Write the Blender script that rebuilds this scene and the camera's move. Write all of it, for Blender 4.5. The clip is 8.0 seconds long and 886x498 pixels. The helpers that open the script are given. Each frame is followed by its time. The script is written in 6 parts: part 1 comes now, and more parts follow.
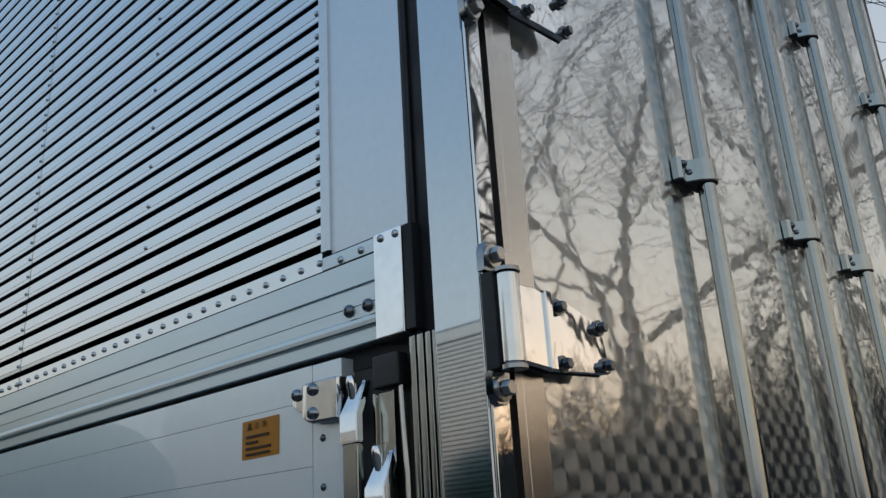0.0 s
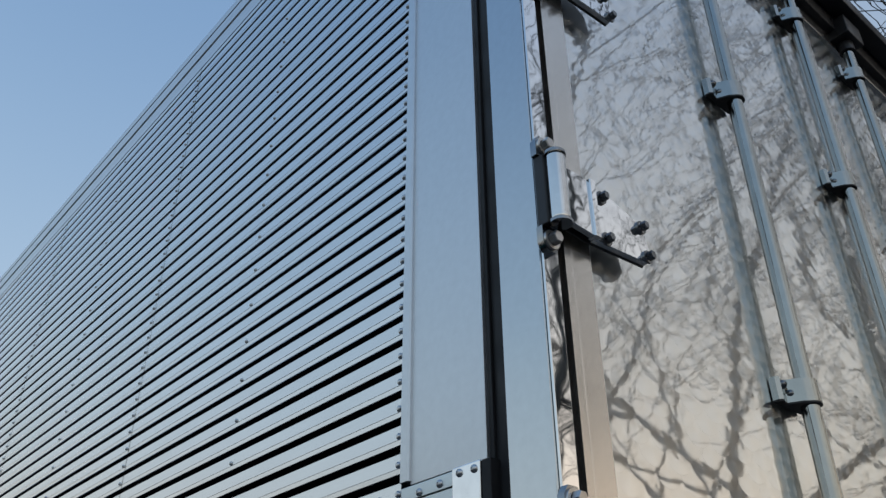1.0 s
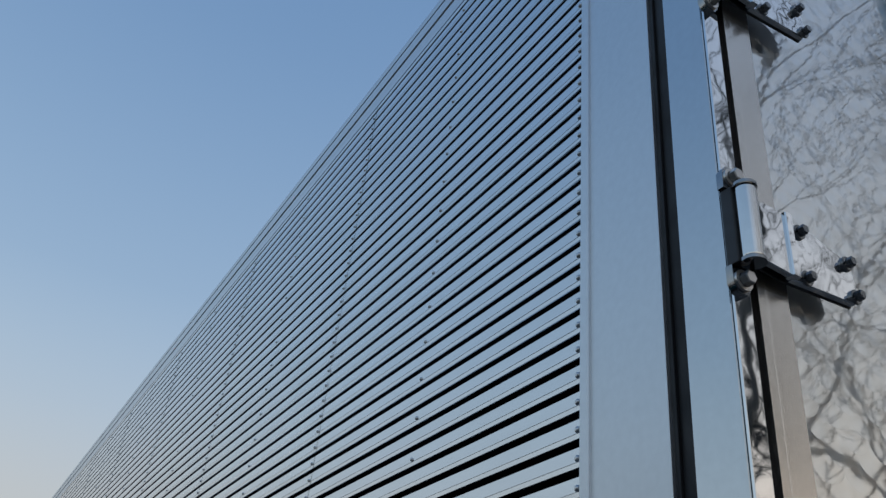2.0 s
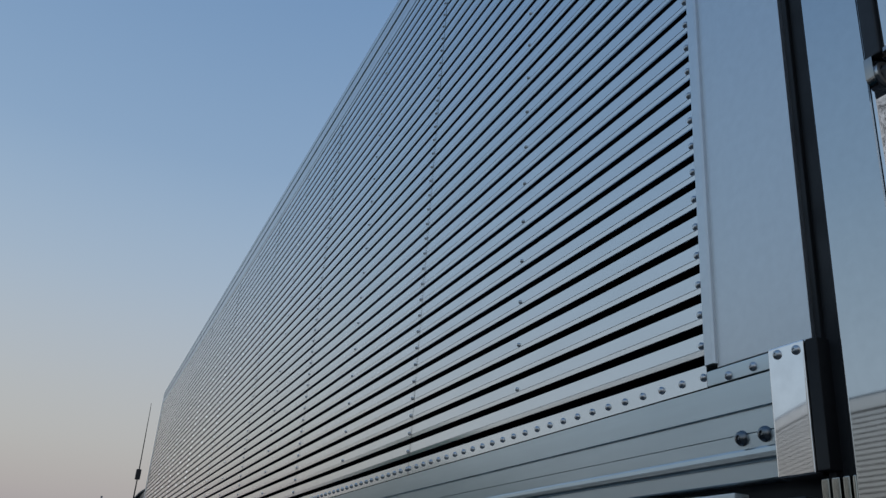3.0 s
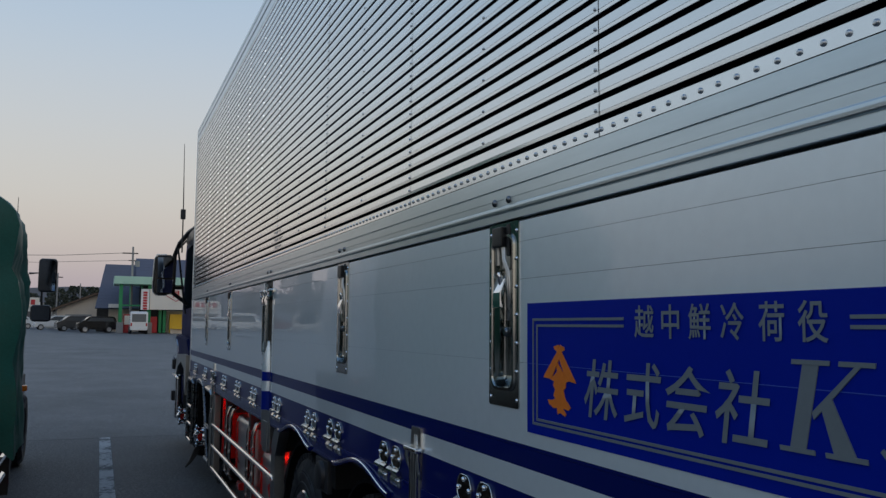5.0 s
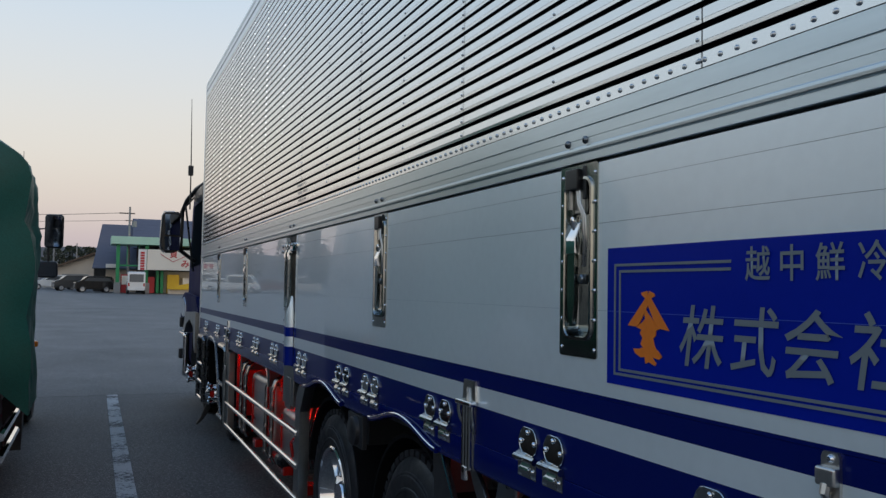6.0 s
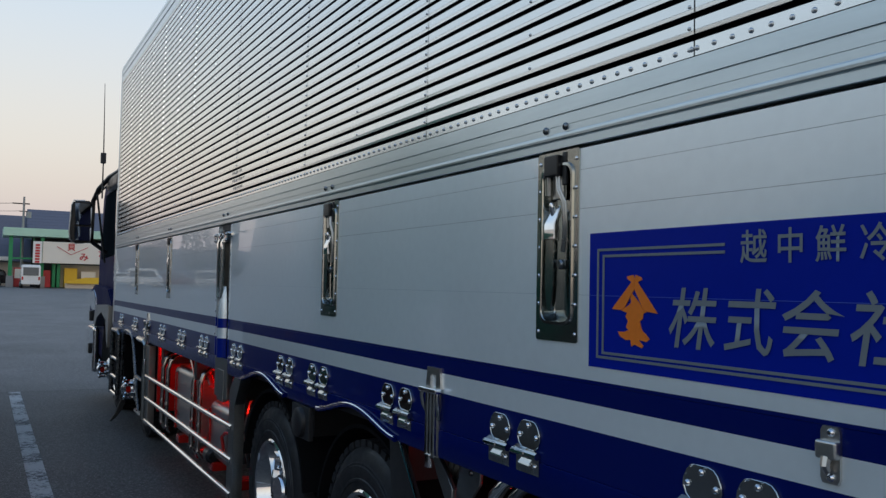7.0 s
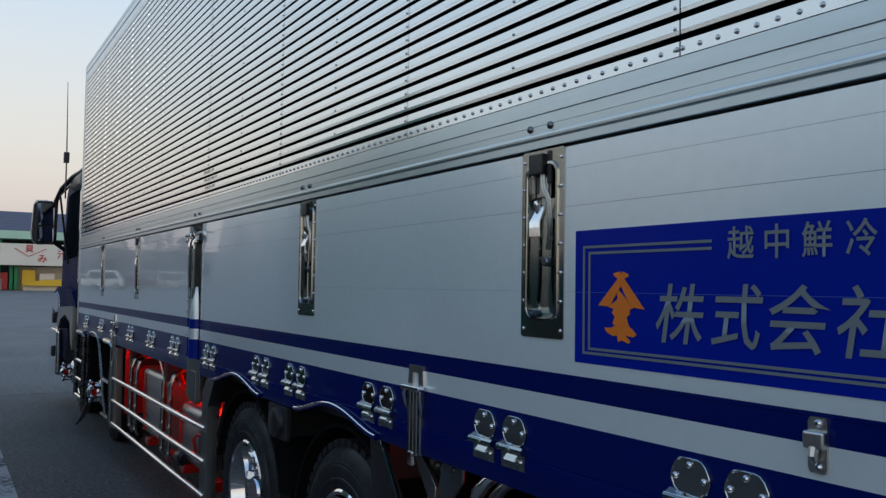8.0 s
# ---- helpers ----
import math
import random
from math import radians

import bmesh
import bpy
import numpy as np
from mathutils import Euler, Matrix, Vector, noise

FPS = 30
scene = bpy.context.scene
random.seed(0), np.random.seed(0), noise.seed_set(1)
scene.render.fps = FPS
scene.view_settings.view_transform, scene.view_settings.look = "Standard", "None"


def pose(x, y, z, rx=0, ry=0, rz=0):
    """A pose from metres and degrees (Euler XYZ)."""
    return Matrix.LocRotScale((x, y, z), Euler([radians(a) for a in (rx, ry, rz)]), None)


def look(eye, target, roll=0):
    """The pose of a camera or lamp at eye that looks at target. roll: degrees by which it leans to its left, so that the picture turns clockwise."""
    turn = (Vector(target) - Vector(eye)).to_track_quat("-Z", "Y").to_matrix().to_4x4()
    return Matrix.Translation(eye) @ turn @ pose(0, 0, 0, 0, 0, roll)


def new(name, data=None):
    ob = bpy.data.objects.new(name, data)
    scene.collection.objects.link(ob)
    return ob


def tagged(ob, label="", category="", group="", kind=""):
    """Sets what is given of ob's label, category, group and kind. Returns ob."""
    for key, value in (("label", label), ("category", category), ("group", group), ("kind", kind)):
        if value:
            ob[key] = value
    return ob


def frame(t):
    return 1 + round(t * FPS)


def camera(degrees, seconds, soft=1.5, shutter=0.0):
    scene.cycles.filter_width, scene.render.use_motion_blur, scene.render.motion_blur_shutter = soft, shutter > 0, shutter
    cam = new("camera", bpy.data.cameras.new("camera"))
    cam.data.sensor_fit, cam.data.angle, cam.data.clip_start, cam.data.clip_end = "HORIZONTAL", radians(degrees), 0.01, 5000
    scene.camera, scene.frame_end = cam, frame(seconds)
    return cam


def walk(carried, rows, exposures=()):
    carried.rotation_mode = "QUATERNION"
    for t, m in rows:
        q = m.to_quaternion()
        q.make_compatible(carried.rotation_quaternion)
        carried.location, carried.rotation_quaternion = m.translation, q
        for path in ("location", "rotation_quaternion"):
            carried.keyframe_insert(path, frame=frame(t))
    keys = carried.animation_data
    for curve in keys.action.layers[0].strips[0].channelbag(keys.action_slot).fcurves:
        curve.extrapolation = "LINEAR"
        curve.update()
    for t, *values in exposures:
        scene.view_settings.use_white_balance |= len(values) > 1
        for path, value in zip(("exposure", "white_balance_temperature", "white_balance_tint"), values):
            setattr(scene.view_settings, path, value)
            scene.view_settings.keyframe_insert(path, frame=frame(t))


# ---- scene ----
# ---- camera ----
cam = camera(55.1, 8.0, soft=1.4)
PATH = [
    (0, (-0.769, -0.603, 1.53), (0.635, 0.659, 2.191), -3.5),
    (0.5, (-0.749, -0.61, 1.565), (0.504, 0.689, 2.427), -2.0),
    (1, (-0.762, -0.635, 1.595), (0.36, 0.645, 2.646), -0.5),
    (1.2, (-0.768, -0.641, 1.603), (0.291, 0.649, 2.706), 0.7),
    (2.3, (-0.727, -0.585, 1.644), (-0.032, 0.981, 2.674), 6.9),
    (2.5, (-0.717, -0.563, 1.642), (-0.042, 1.046, 2.619), 6.7),
    (3, (-0.73, -0.544, 1.637), (-0.053, 1.171, 2.413), 4.3),
    (3.5, (-0.812, -0.483, 1.63), (-0.099, 1.277, 2.258), 2.9),
    (4, (-0.913, -0.374, 1.604), (-0.173, 1.421, 2.084), 2.3),
    (4.5, (-0.932, -0.241, 1.569), (-0.19, 1.588, 1.89), 1.3),
    (5, (-0.947, -0.066, 1.529), (-0.204, 1.782, 1.711), 0.5),
    (5.2, (-0.964, -0.013, 1.515), (-0.222, 1.836, 1.694), 0.6),
    (6.3, (-1.126, 0.133, 1.474), (-0.353, 1.976, 1.549), 1.0),
    (6.5, (-1.161, 0.152, 1.464), (-0.354, 1.98, 1.544), 1.2),
    (7, (-1.222, 0.192, 1.456), (-0.273, 1.95, 1.546), 1.2),
    (7.5, (-1.257, 0.207, 1.454), (-0.256, 1.936, 1.539), 1.0),
    (8, (-1.272, 0.209, 1.449), (-0.251, 1.926, 1.541), 0.9),
]
EXPOSURES = [(0, 2.1, 6500, 8), (1.0, 2.15, 6600, 9), (2.5, 1.71, 6080, 9), (3.0, 1.65, 6050, 9), (3.5, 1.63, 6050, 9), (4.0, 1.61, 6080, 9), (4.5, 1.78, 6200, 9), (5.0, 1.98, 6380, 10), (6.5, 2.40, 6580, 10), (8.0, 2.40, 6380, 9)]
walk(cam, [(t, look(eye, target, roll)) for t, eye, target, roll in PATH], EXPOSURES)
SUN_UP, SUN_TURN, SKY, SUN, DUSK = 2.0, 131.0, 0.10, 0.05, 0.88
AWAY = [(0.0, (0.094, 0.086, 0.106)), (0.045, (0.114, 0.099, 0.113)), (0.085, (0.142, 0.124, 0.119)), (0.14, (0.160, 0.149, 0.137)), (0.22, (0.153, 0.155, 0.156)), (0.32, (0.128, 0.152, 0.178)), (0.45, (0.090, 0.127, 0.174)), (0.70, (0.050, 0.086, 0.145)), (1.0, (0.033, 0.064, 0.122))]
GLOW = [(0.0, (0.112, 0.102, 0.086)), (0.10, (0.142, 0.134, 0.118)), (0.25, (0.172, 0.167, 0.155)), (0.50, (0.140, 0.144, 0.150)), (0.75, (0.074, 0.100, 0.142)), (1.0, (0.029, 0.06, 0.122))]
WEST = [(0.0, (0.108, 0.110, 0.122)), (0.05, (0.122, 0.127, 0.139)), (0.13, (0.147, 0.159, 0.170)), (0.22, (0.138, 0.156, 0.173)), (0.32, (0.122, 0.146, 0.168)), (0.45, (0.096, 0.129, 0.165)), (0.70, (0.052, 0.088, 0.145)), (1.0, (0.027, 0.058, 0.122))]
SWIRL, REDLIGHT = 0.00011, 5.8

# ---- sky, sun and exposure ----
world = bpy.data.worlds.new("dusk")
scene.world = world
world.use_nodes = True
wn = world.node_tree
wn.nodes.clear()
w_out = wn.nodes.new("ShaderNodeOutputWorld")
w_bg = wn.nodes.new("ShaderNodeBackground")
w_sky = wn.nodes.new("ShaderNodeTexSky")
w_sky.sky_type = "NISHITA"
w_sky.sun_disc = False
w_sky.sun_elevation = radians(SUN_UP)
w_sky.sun_rotation = radians(SUN_TURN)
w_sky.air_density, w_sky.dust_density, w_sky.ozone_density = 1.0, 1.4, 1.5
def w_math(op, a, b):
    n = wn.nodes.new("ShaderNodeMath")
    n.operation = op
    for k, v in enumerate((a, b)):
        if isinstance(v, (int, float)):
            n.inputs[k].default_value = v
        else:
            wn.links.new(v, n.inputs[k])
    return n.outputs[0]


def w_ramp(stops, fac):
    r = wn.nodes.new("ShaderNodeValToRGB")
    r.color_ramp.interpolation = "B_SPLINE"
    els = r.color_ramp.elements
    els[0].position, els[1].position = stops[0][0], stops[-1][0]
    els[0].color, els[1].color = (*stops[0][1], 1), (*stops[-1][1], 1)
    for at, c in stops[1:-1]:
        els.new(at).color = (*c, 1)
    wn.links.new(fac, r.inputs[0])
    return r.outputs[0]


def w_mix(f, a, b):
    m = wn.nodes.new("ShaderNodeMix")
    m.data_type = "RGBA"
    if isinstance(f, float):
        m.inputs["Factor"].default_value = f
    else:
        wn.links.new(f, m.inputs["Factor"])
    wn.links.new(a, m.inputs["A"])
    wn.links.new(b, m.inputs["B"])
    return m.outputs["Result"]


# dusk colours by height: rosy grey on the side away from the sunset, pale cream towards it
w_tc = wn.nodes.new("ShaderNodeTexCoord")
w_sep = wn.nodes.new("ShaderNodeSeparateXYZ")
wn.links.new(w_tc.outputs["Generated"], w_sep.inputs[0])
high = w_math("MAXIMUM", w_sep.outputs["Z"], 0.0)
away = w_ramp(AWAY, high)
glow = w_ramp(GLOW, high)
w_t = wn.nodes.new("ShaderNodeMapRange")
w_t.interpolation_type = "SMOOTHSTEP"
w_t.inputs["From Min"].default_value, w_t.inputs["From Max"].default_value = -0.15, 0.95
toward = w_math("ADD", w_math("MULTIPLY", w_sep.outputs["X"], 0.75), w_math("MULTIPLY", w_sep.outputs["Y"], -0.66))
wn.links.new(toward, w_t.inputs["Value"])
w_w = wn.nodes.new("ShaderNodeMapRange")
w_w.interpolation_type = "SMOOTHSTEP"
w_w.inputs["From Min"].default_value, w_w.inputs["From Max"].default_value = 0.12, 0.75
wn.links.new(w_math("MULTIPLY", w_sep.outputs["X"], -1.0), w_w.inputs["Value"])
away = w_mix(w_w.outputs[0], away, w_ramp(WEST, high))
dusk = w_mix(w_t.outputs[0], away, glow)
w_bg.inputs["Strength"].default_value = 1.0
w_scale = wn.nodes.new("ShaderNodeVectorMath")
w_scale.operation = "SCALE"
w_scale.inputs["Scale"].default_value = SKY
wn.links.new(w_sky.outputs[0], w_scale.inputs[0])
wn.links.new(w_mix(DUSK, w_scale.outputs[0], dusk), w_bg.inputs["Color"])
wn.links.new(w_bg.outputs[0], w_out.inputs["Surface"])
sun = new("sun", bpy.data.lights.new("sun", "SUN"))
sun.data.energy, sun.data.angle, sun.data.color = SUN, radians(160), (1.0, 0.86, 0.72)
sun.matrix_world = look((0, 0, 30), (-22.6, 19.7, 30 - 30 * math.tan(radians(7.0))))


# ---- materials ----
def mat(name, color, rough=0.5, metal=0.0, vary=0.12, scale=3.0, fine=60.0, bump=0.0, coat=0.0, emit=None, spec=0.5, stretch=(1, 1, 1), dirt=0.0):
    m = bpy.data.materials.new(name)
    m.use_nodes = True
    nt = m.node_tree
    b = nt.nodes["Principled BSDF"]
    b.inputs["Metallic"].default_value = metal
    b.inputs["Coat Weight"].default_value = coat
    b.inputs["Coat Roughness"].default_value = 0.012
    b.inputs["Specular IOR Level"].default_value = spec
    tc = nt.nodes.new("ShaderNodeTexCoord")
    mp = nt.nodes.new("ShaderNodeMapping")
    mp.inputs["Scale"].default_value = stretch
    nt.links.new(tc.outputs["Object"], mp.inputs["Vector"])
    n1 = nt.nodes.new("ShaderNodeTexNoise")
    n1.inputs["Scale"].default_value = scale
    n1.inputs["Detail"].default_value = 5
    n2 = nt.nodes.new("ShaderNodeTexNoise")
    n2.inputs["Scale"].default_value = fine
    n2.inputs["Detail"].default_value = 3
    for n in (n1, n2):
        nt.links.new(mp.outputs[0], n.inputs["Vector"])
    mix = nt.nodes.new("ShaderNodeMath")
    mix.operation = "ADD"
    nt.links.new(n1.outputs[0], mix.inputs[0])
    nt.links.new(n2.outputs[0], mix.inputs[1])
    rm = nt.nodes.new("ShaderNodeMapRange")
    rm.inputs["From Min"].default_value, rm.inputs["From Max"].default_value = 0.6, 1.4
    rm.inputs["To Min"].default_value, rm.inputs["To Max"].default_value = 1 - vary, 1 + vary
    nt.links.new(mix.outputs[0], rm.inputs["Value"])
    sc = nt.nodes.new("ShaderNodeVectorMath")
    sc.operation = "SCALE"
    sc.inputs[0].default_value = color[:3]
    nt.links.new(rm.outputs[0], sc.inputs["Scale"])
    nt.links.new(sc.outputs[0], b.inputs["Base Color"])
    rr = nt.nodes.new("ShaderNodeMapRange")
    rr.inputs["From Min"].default_value, rr.inputs["From Max"].default_value = 0.3, 0.7
    rr.inputs["To Min"].default_value, rr.inputs["To Max"].default_value = max(0.01, rough * (1 - vary * 1.5)), rough * (1 + vary * 1.5)
    nt.links.new(n1.outputs[0], rr.inputs["Value"])
    nt.links.new(rr.outputs[0], b.inputs["Roughness"])
    if bump:
        bp = nt.nodes.new("ShaderNodeBump")
        bp.inputs["Strength"].default_value = 1.0
        bp.inputs["Distance"].default_value = bump
        nt.links.new(n2.outputs[0], bp.inputs["Height"])
        nt.links.new(bp.outputs[0], b.inputs["Normal"])
    if emit:
        b.inputs["Emission Color"].default_value = (*emit[:3], 1)
        b.inputs["Emission Strength"].default_value = emit[3]
    return m


def node(nt, kind, **values):
    n = nt.nodes.new(kind)
    for k, v in values.items():
        n.inputs[int(k[1:])].default_value = v
    return n


def math_node(nt, op, a, b=None):
    n = nt.nodes.new("ShaderNodeMath")
    n.operation = op
    for i, v in enumerate((a, b)):
        if v is None:
            continue
        if isinstance(v, (int, float)):
            n.inputs[i].default_value = v
        else:
            nt.links.new(v, n.inputs[i])
    return n.outputs[0]


def scale_door():
    """Stainless sheet polished in overlapping swirls."""
    m = mat("swirled_stainless", (0.775, 0.79, 0.785), 0.030, 1.0, 0.10, 2.5, 90.0)
    nt = m.node_tree
    b = nt.nodes["Principled BSDF"]
    tc = nt.nodes.new("ShaderNodeTexCoord")
    sp = nt.nodes.new("ShaderNodeSeparateXYZ")
    nt.links.new(tc.outputs["Object"], sp.inputs[0])
    # overlapping discs in rows half a step apart, each covering the upper half of those below
    u = math_node(nt, "DIVIDE", sp.outputs["X"], 0.060)
    w = math_node(nt, "DIVIDE", sp.outputs["Z"], -0.026)
    row = math_node(nt, "FLOOR", w)
    f = math_node(nt, "MULTIPLY", math_node(nt, "FRACT", w), 0.5)
    u = math_node(nt, "ADD", u, math_node(nt, "MULTIPLY", row, 0.5))

    def local(shift, down):
        a = math_node(nt, "SUBTRACT", math_node(nt, "FRACT", math_node(nt, "ADD", u, shift)), 0.5)
        b_ = math_node(nt, "SUBTRACT", f, down)
        return a, b_, math_node(nt, "SQRT", math_node(nt, "ADD", math_node(nt, "MULTIPLY", a, a), math_node(nt, "MULTIPLY", b_, b_)))

    a1, b1, r1 = local(0.0, 0.0)
    a2, b2_, r2 = local(0.5, 0.5)
    inside = math_node(nt, "LESS_THAN", r1, 0.5)

    def pick(p, q):
        return math_node(nt, "ADD", math_node(nt, "MULTIPLY", inside, p), math_node(nt, "MULTIPLY", math_node(nt, "SUBTRACT", 1.0, inside), q))

    la, lb, r = pick(a1, a2), pick(b1, b2_), pick(r1, r2)
    # each disc is a shallow cone, leaning a little to its upper edge
    r = math_node(nt, "ADD", r, math_node(nt, "MULTIPLY", lb, 0.5))
    round_ = nt.nodes.new("ShaderNodeCombineXYZ")
    nt.links.new(lb, round_.inputs["X"])
    nt.links.new(la, round_.inputs["Z"])
    nt.links.new(round_.outputs[0], b.inputs["Tangent"])
    b.inputs["Anisotropic"].default_value = 0.35
    bp = nt.nodes.new("ShaderNodeBump")
    bp.inputs["Strength"].default_value = 1.0
    bp.inputs["Distance"].default_value = SWIRL * 0.85
    nt.links.new(r, bp.inputs["Height"])
    bp2 = nt.nodes.new("ShaderNodeBump")
    bp2.inputs["Strength"].default_value = 1.0
    bp2.inputs["Distance"].default_value = SWIRL * 5.0
    nt.links.new(r, bp2.inputs["Height"])
    big = nt.nodes.new("ShaderNodeTexNoise")
    big.inputs["Scale"].default_value = 3.5
    big.inputs["Detail"].default_value = 0.6
    nt.links.new(tc.outputs["Object"], big.inputs["Vector"])
    b2 = nt.nodes.new("ShaderNodeBump")
    b2.inputs["Strength"].default_value = 1.0
    b2.inputs["Distance"].default_value = 0.0012
    nt.links.new(big.outputs[0], b2.inputs["Height"])
    nt.links.new(b2.outputs[0], bp.inputs["Normal"])
    nt.links.new(b2.outputs[0], bp2.inputs["Normal"])
    nt.links.new(bp.outputs[0], b.inputs["Normal"])
    # fine scratches scatter half of the light
    haze = nt.nodes.new("ShaderNodeBsdfPrincipled")
    haze.inputs["Metallic"].default_value = 1.0
    haze.inputs["Base Color"].default_value = (0.71, 0.725, 0.725, 1)
    haze.inputs["Roughness"].default_value = 0.30
    haze.inputs["Anisotropic"].default_value = 0.95
    nt.links.new(round_.outputs[0], haze.inputs["Tangent"])
    nt.links.new(bp2.outputs[0], haze.inputs["Normal"])
    mixer = nt.nodes.new("ShaderNodeMixShader")
    mixer.inputs[0].default_value = 0.40
    nt.links.new(b.outputs[0], mixer.inputs[1])
    nt.links.new(haze.outputs[0], mixer.inputs[2])
    nt.links.new(mixer.outputs[0], nt.nodes["Material Output"].inputs["Surface"])
    return m


def wavy_mirror(name="wavy_mirror_steel", waves=6.0, depth=0.004):
    m = mat(name, (0.84, 0.84, 0.84), 0.03, 1.0, 0.05, 8.0, 50.0)
    nt = m.node_tree
    n = nt.nodes.new("ShaderNodeTexNoise")
    n.inputs["Scale"].default_value = waves
    nt.links.new(nt.nodes["Texture Coordinate"].outputs["Object"], n.inputs["Vector"])
    bp = nt.nodes.new("ShaderNodeBump")
    bp.inputs["Strength"].default_value = 1.0
    bp.inputs["Distance"].default_value = depth
    nt.links.new(n.outputs[0], bp.inputs["Height"])
    nt.links.new(bp.outputs[0], nt.nodes["Principled BSDF"].inputs["Normal"])
    return m


def striped_paint(name, band):
    """Silver gate paint with two dark blue bands."""
    m = mat(name, (1, 1, 1), 0.30, 0.0, 0.03, 1.2, 30.0, coat=1.0, spec=0.08)
    nt = m.node_tree
    b = nt.nodes["Principled BSDF"]
    tc = nt.nodes.new("ShaderNodeTexCoord")
    sp = nt.nodes.new("ShaderNodeSeparateXYZ")
    nt.links.new(tc.outputs["Object"], sp.inputs[0])
    z = sp.outputs["Z"]

    top, mid, low = BANDS
    in1 = math_node(nt, "MULTIPLY", math_node(nt, "LESS_THAN", z, top), math_node(nt, "GREATER_THAN", z, mid))
    blue = math_node(nt, "MAXIMUM", in1, math_node(nt, "LESS_THAN", z, low))
    mx = nt.nodes.new("ShaderNodeMix")
    mx.data_type = "RGBA"
    nt.links.new(blue, mx.inputs["Factor"])
    mx.inputs["A"].default_value = (*SILVER, 1)
    mx.inputs["B"].default_value = (*band, 1)
    old = b.inputs["Base Color"].links[0].from_node
    nt.links.new(mx.outputs["Result"], old.inputs[0])
    # the silver holds metal flake, the blue lies under less lacquer
    bare = math_node(nt, "SUBTRACT", 1.0, blue)
    nt.links.new(math_node(nt, "MULTIPLY", bare, FLAKE), b.inputs["Metallic"])
    nt.links.new(math_node(nt, "ADD", math_node(nt, "MULTIPLY", bare, 0.72), 0.28), b.inputs["Coat Weight"])
    return m


FLAKE = 0.45
SILVER, NAVY = (0.935, 0.985, 0.985), (0.0005, 0.0072, 0.104)
BANDS = (1.252, 1.198, 1.139)
M_ALU = mat("brushed_aluminium_sheet", (0.74, 0.75, 0.755), 0.16, 1.0, 0.05, 0.8, 30.0, stretch=(1, 0.15, 1))
M_ALU_FLAT = mat("satin_anodised_aluminium", (0.68, 0.705, 0.725), 0.36, 1.0, 0.05, 1.5, 70.0)
M_RAIL = mat("extruded_aluminium", (0.57, 0.635, 0.665), 0.30, 1.0, 0.06, 1.2, 60.0, stretch=(1, 0.1, 1))
M_STEEL = mat("polished_stainless", (0.78, 0.77, 0.75), 0.06, 1.0, 0.08, 6.0, 40.0)
M_SATIN = mat("satin_stainless", (0.62, 0.60, 0.57), 0.30, 1.0, 0.10, 6.0, 120.0)
M_DOORFRAME = mat("satin_door_frame", (0.74, 0.71, 0.67), 0.22, 1.0, 0.05, 6.0, 120.0)
M_MIRROR = mat("mirror_glass", (0.27, 0.29, 0.32), 0.03, 1.0, 0.04)
M_PRESSED = mat("pressed_stainless", (0.41, 0.42, 0.395), 0.13, 1.0, 0.12, 8.0, 60.0)
M_CHROME = mat("chrome", (0.86, 0.86, 0.87), 0.04, 1.0, 0.10, 8.0, 50.0)
M_ROD = mat("galvanised_rod", (0.42, 0.43, 0.41), 0.10, 1.0, 0.08, 5.0, 50.0)
M_POST = mat("bright_aluminium_post", (0.58, 0.61, 0.63), 0.03, 1.0, 0.05, 1.5, 70.0)
M_GUARD = mat("dull_guard_steel", (0.30, 0.305, 0.30), 0.34, 1.0, 0.12, 5.0, 90.0)
M_STRIKE = mat("polished_striker_steel", (0.74, 0.74, 0.72), 0.08, 1.0, 0.08, 9.0, 60.0)
M_DARKCHROME = mat("dark_chromed_steel", (0.34, 0.35, 0.36), 0.10, 1.0, 0.12, 20.0, 120.0)
M_BOLT = mat("dull_bolt_steel", (0.20, 0.21, 0.22), 0.28, 1.0, 0.15, 20.0, 200.0)
M_RIVET = mat("rivet_aluminium", (0.58, 0.59, 0.60), 0.32, 1.0, 0.08, 20.0, 90.0)
M_RUBBER = mat("black_rubber", (0.012, 0.012, 0.013), 0.55, 0.0, 0.2, 8.0, 80.0)
M_BLACK = mat("black_plastic", (0.014, 0.014, 0.016), 0.35, 0.0, 0.2, 8.0, 120.0)
M_FRAME = mat("black_chassis_paint", (0.02, 0.02, 0.022), 0.5, 0.0, 0.3, 5.0, 60.0)
# near-black that stands in for the shade inside the panel grooves
M_GROOVE = mat("groove_shade_black", (0.013, 0.015, 0.020), 0.9, 0.0, 0.2, 6.0, 60.0, spec=0.0)
M_DULLBLACK = mat("dull_arch_black", (0.008, 0.008, 0.009), 0.92, 0.0, 0.3, 6.0, 60.0, spec=0.05)
M_TYRE = mat("tyre_rubber", (0.013, 0.013, 0.015), 0.66, 0.0, 0.3, 9.0, 70.0, bump=0.0008)
M_GATE = striped_paint("striped_gate_paint", NAVY)
# gate stripes again, the blue lightened to stand in for reflected sky
M_STRIPE = striped_paint("lit_pillar_stripes", (0.004, 0.018, 0.23))
M_BLUE = mat("dark_blue_paint", NAVY, 0.16, 0.0, 0.08, 2.0, 40.0, coat=0.25, spec=0.05)
M_FILM = mat("blue_sign_film", (0.001, 0.015, 0.30), 0.32, 0.0, 0.05, 2.0, 40.0, spec=0.12)
M_LETTER = mat("silver_sign_film", (0.205, 0.23, 0.24), 0.40, 0.1, 0.06, 6.0, 80.0)
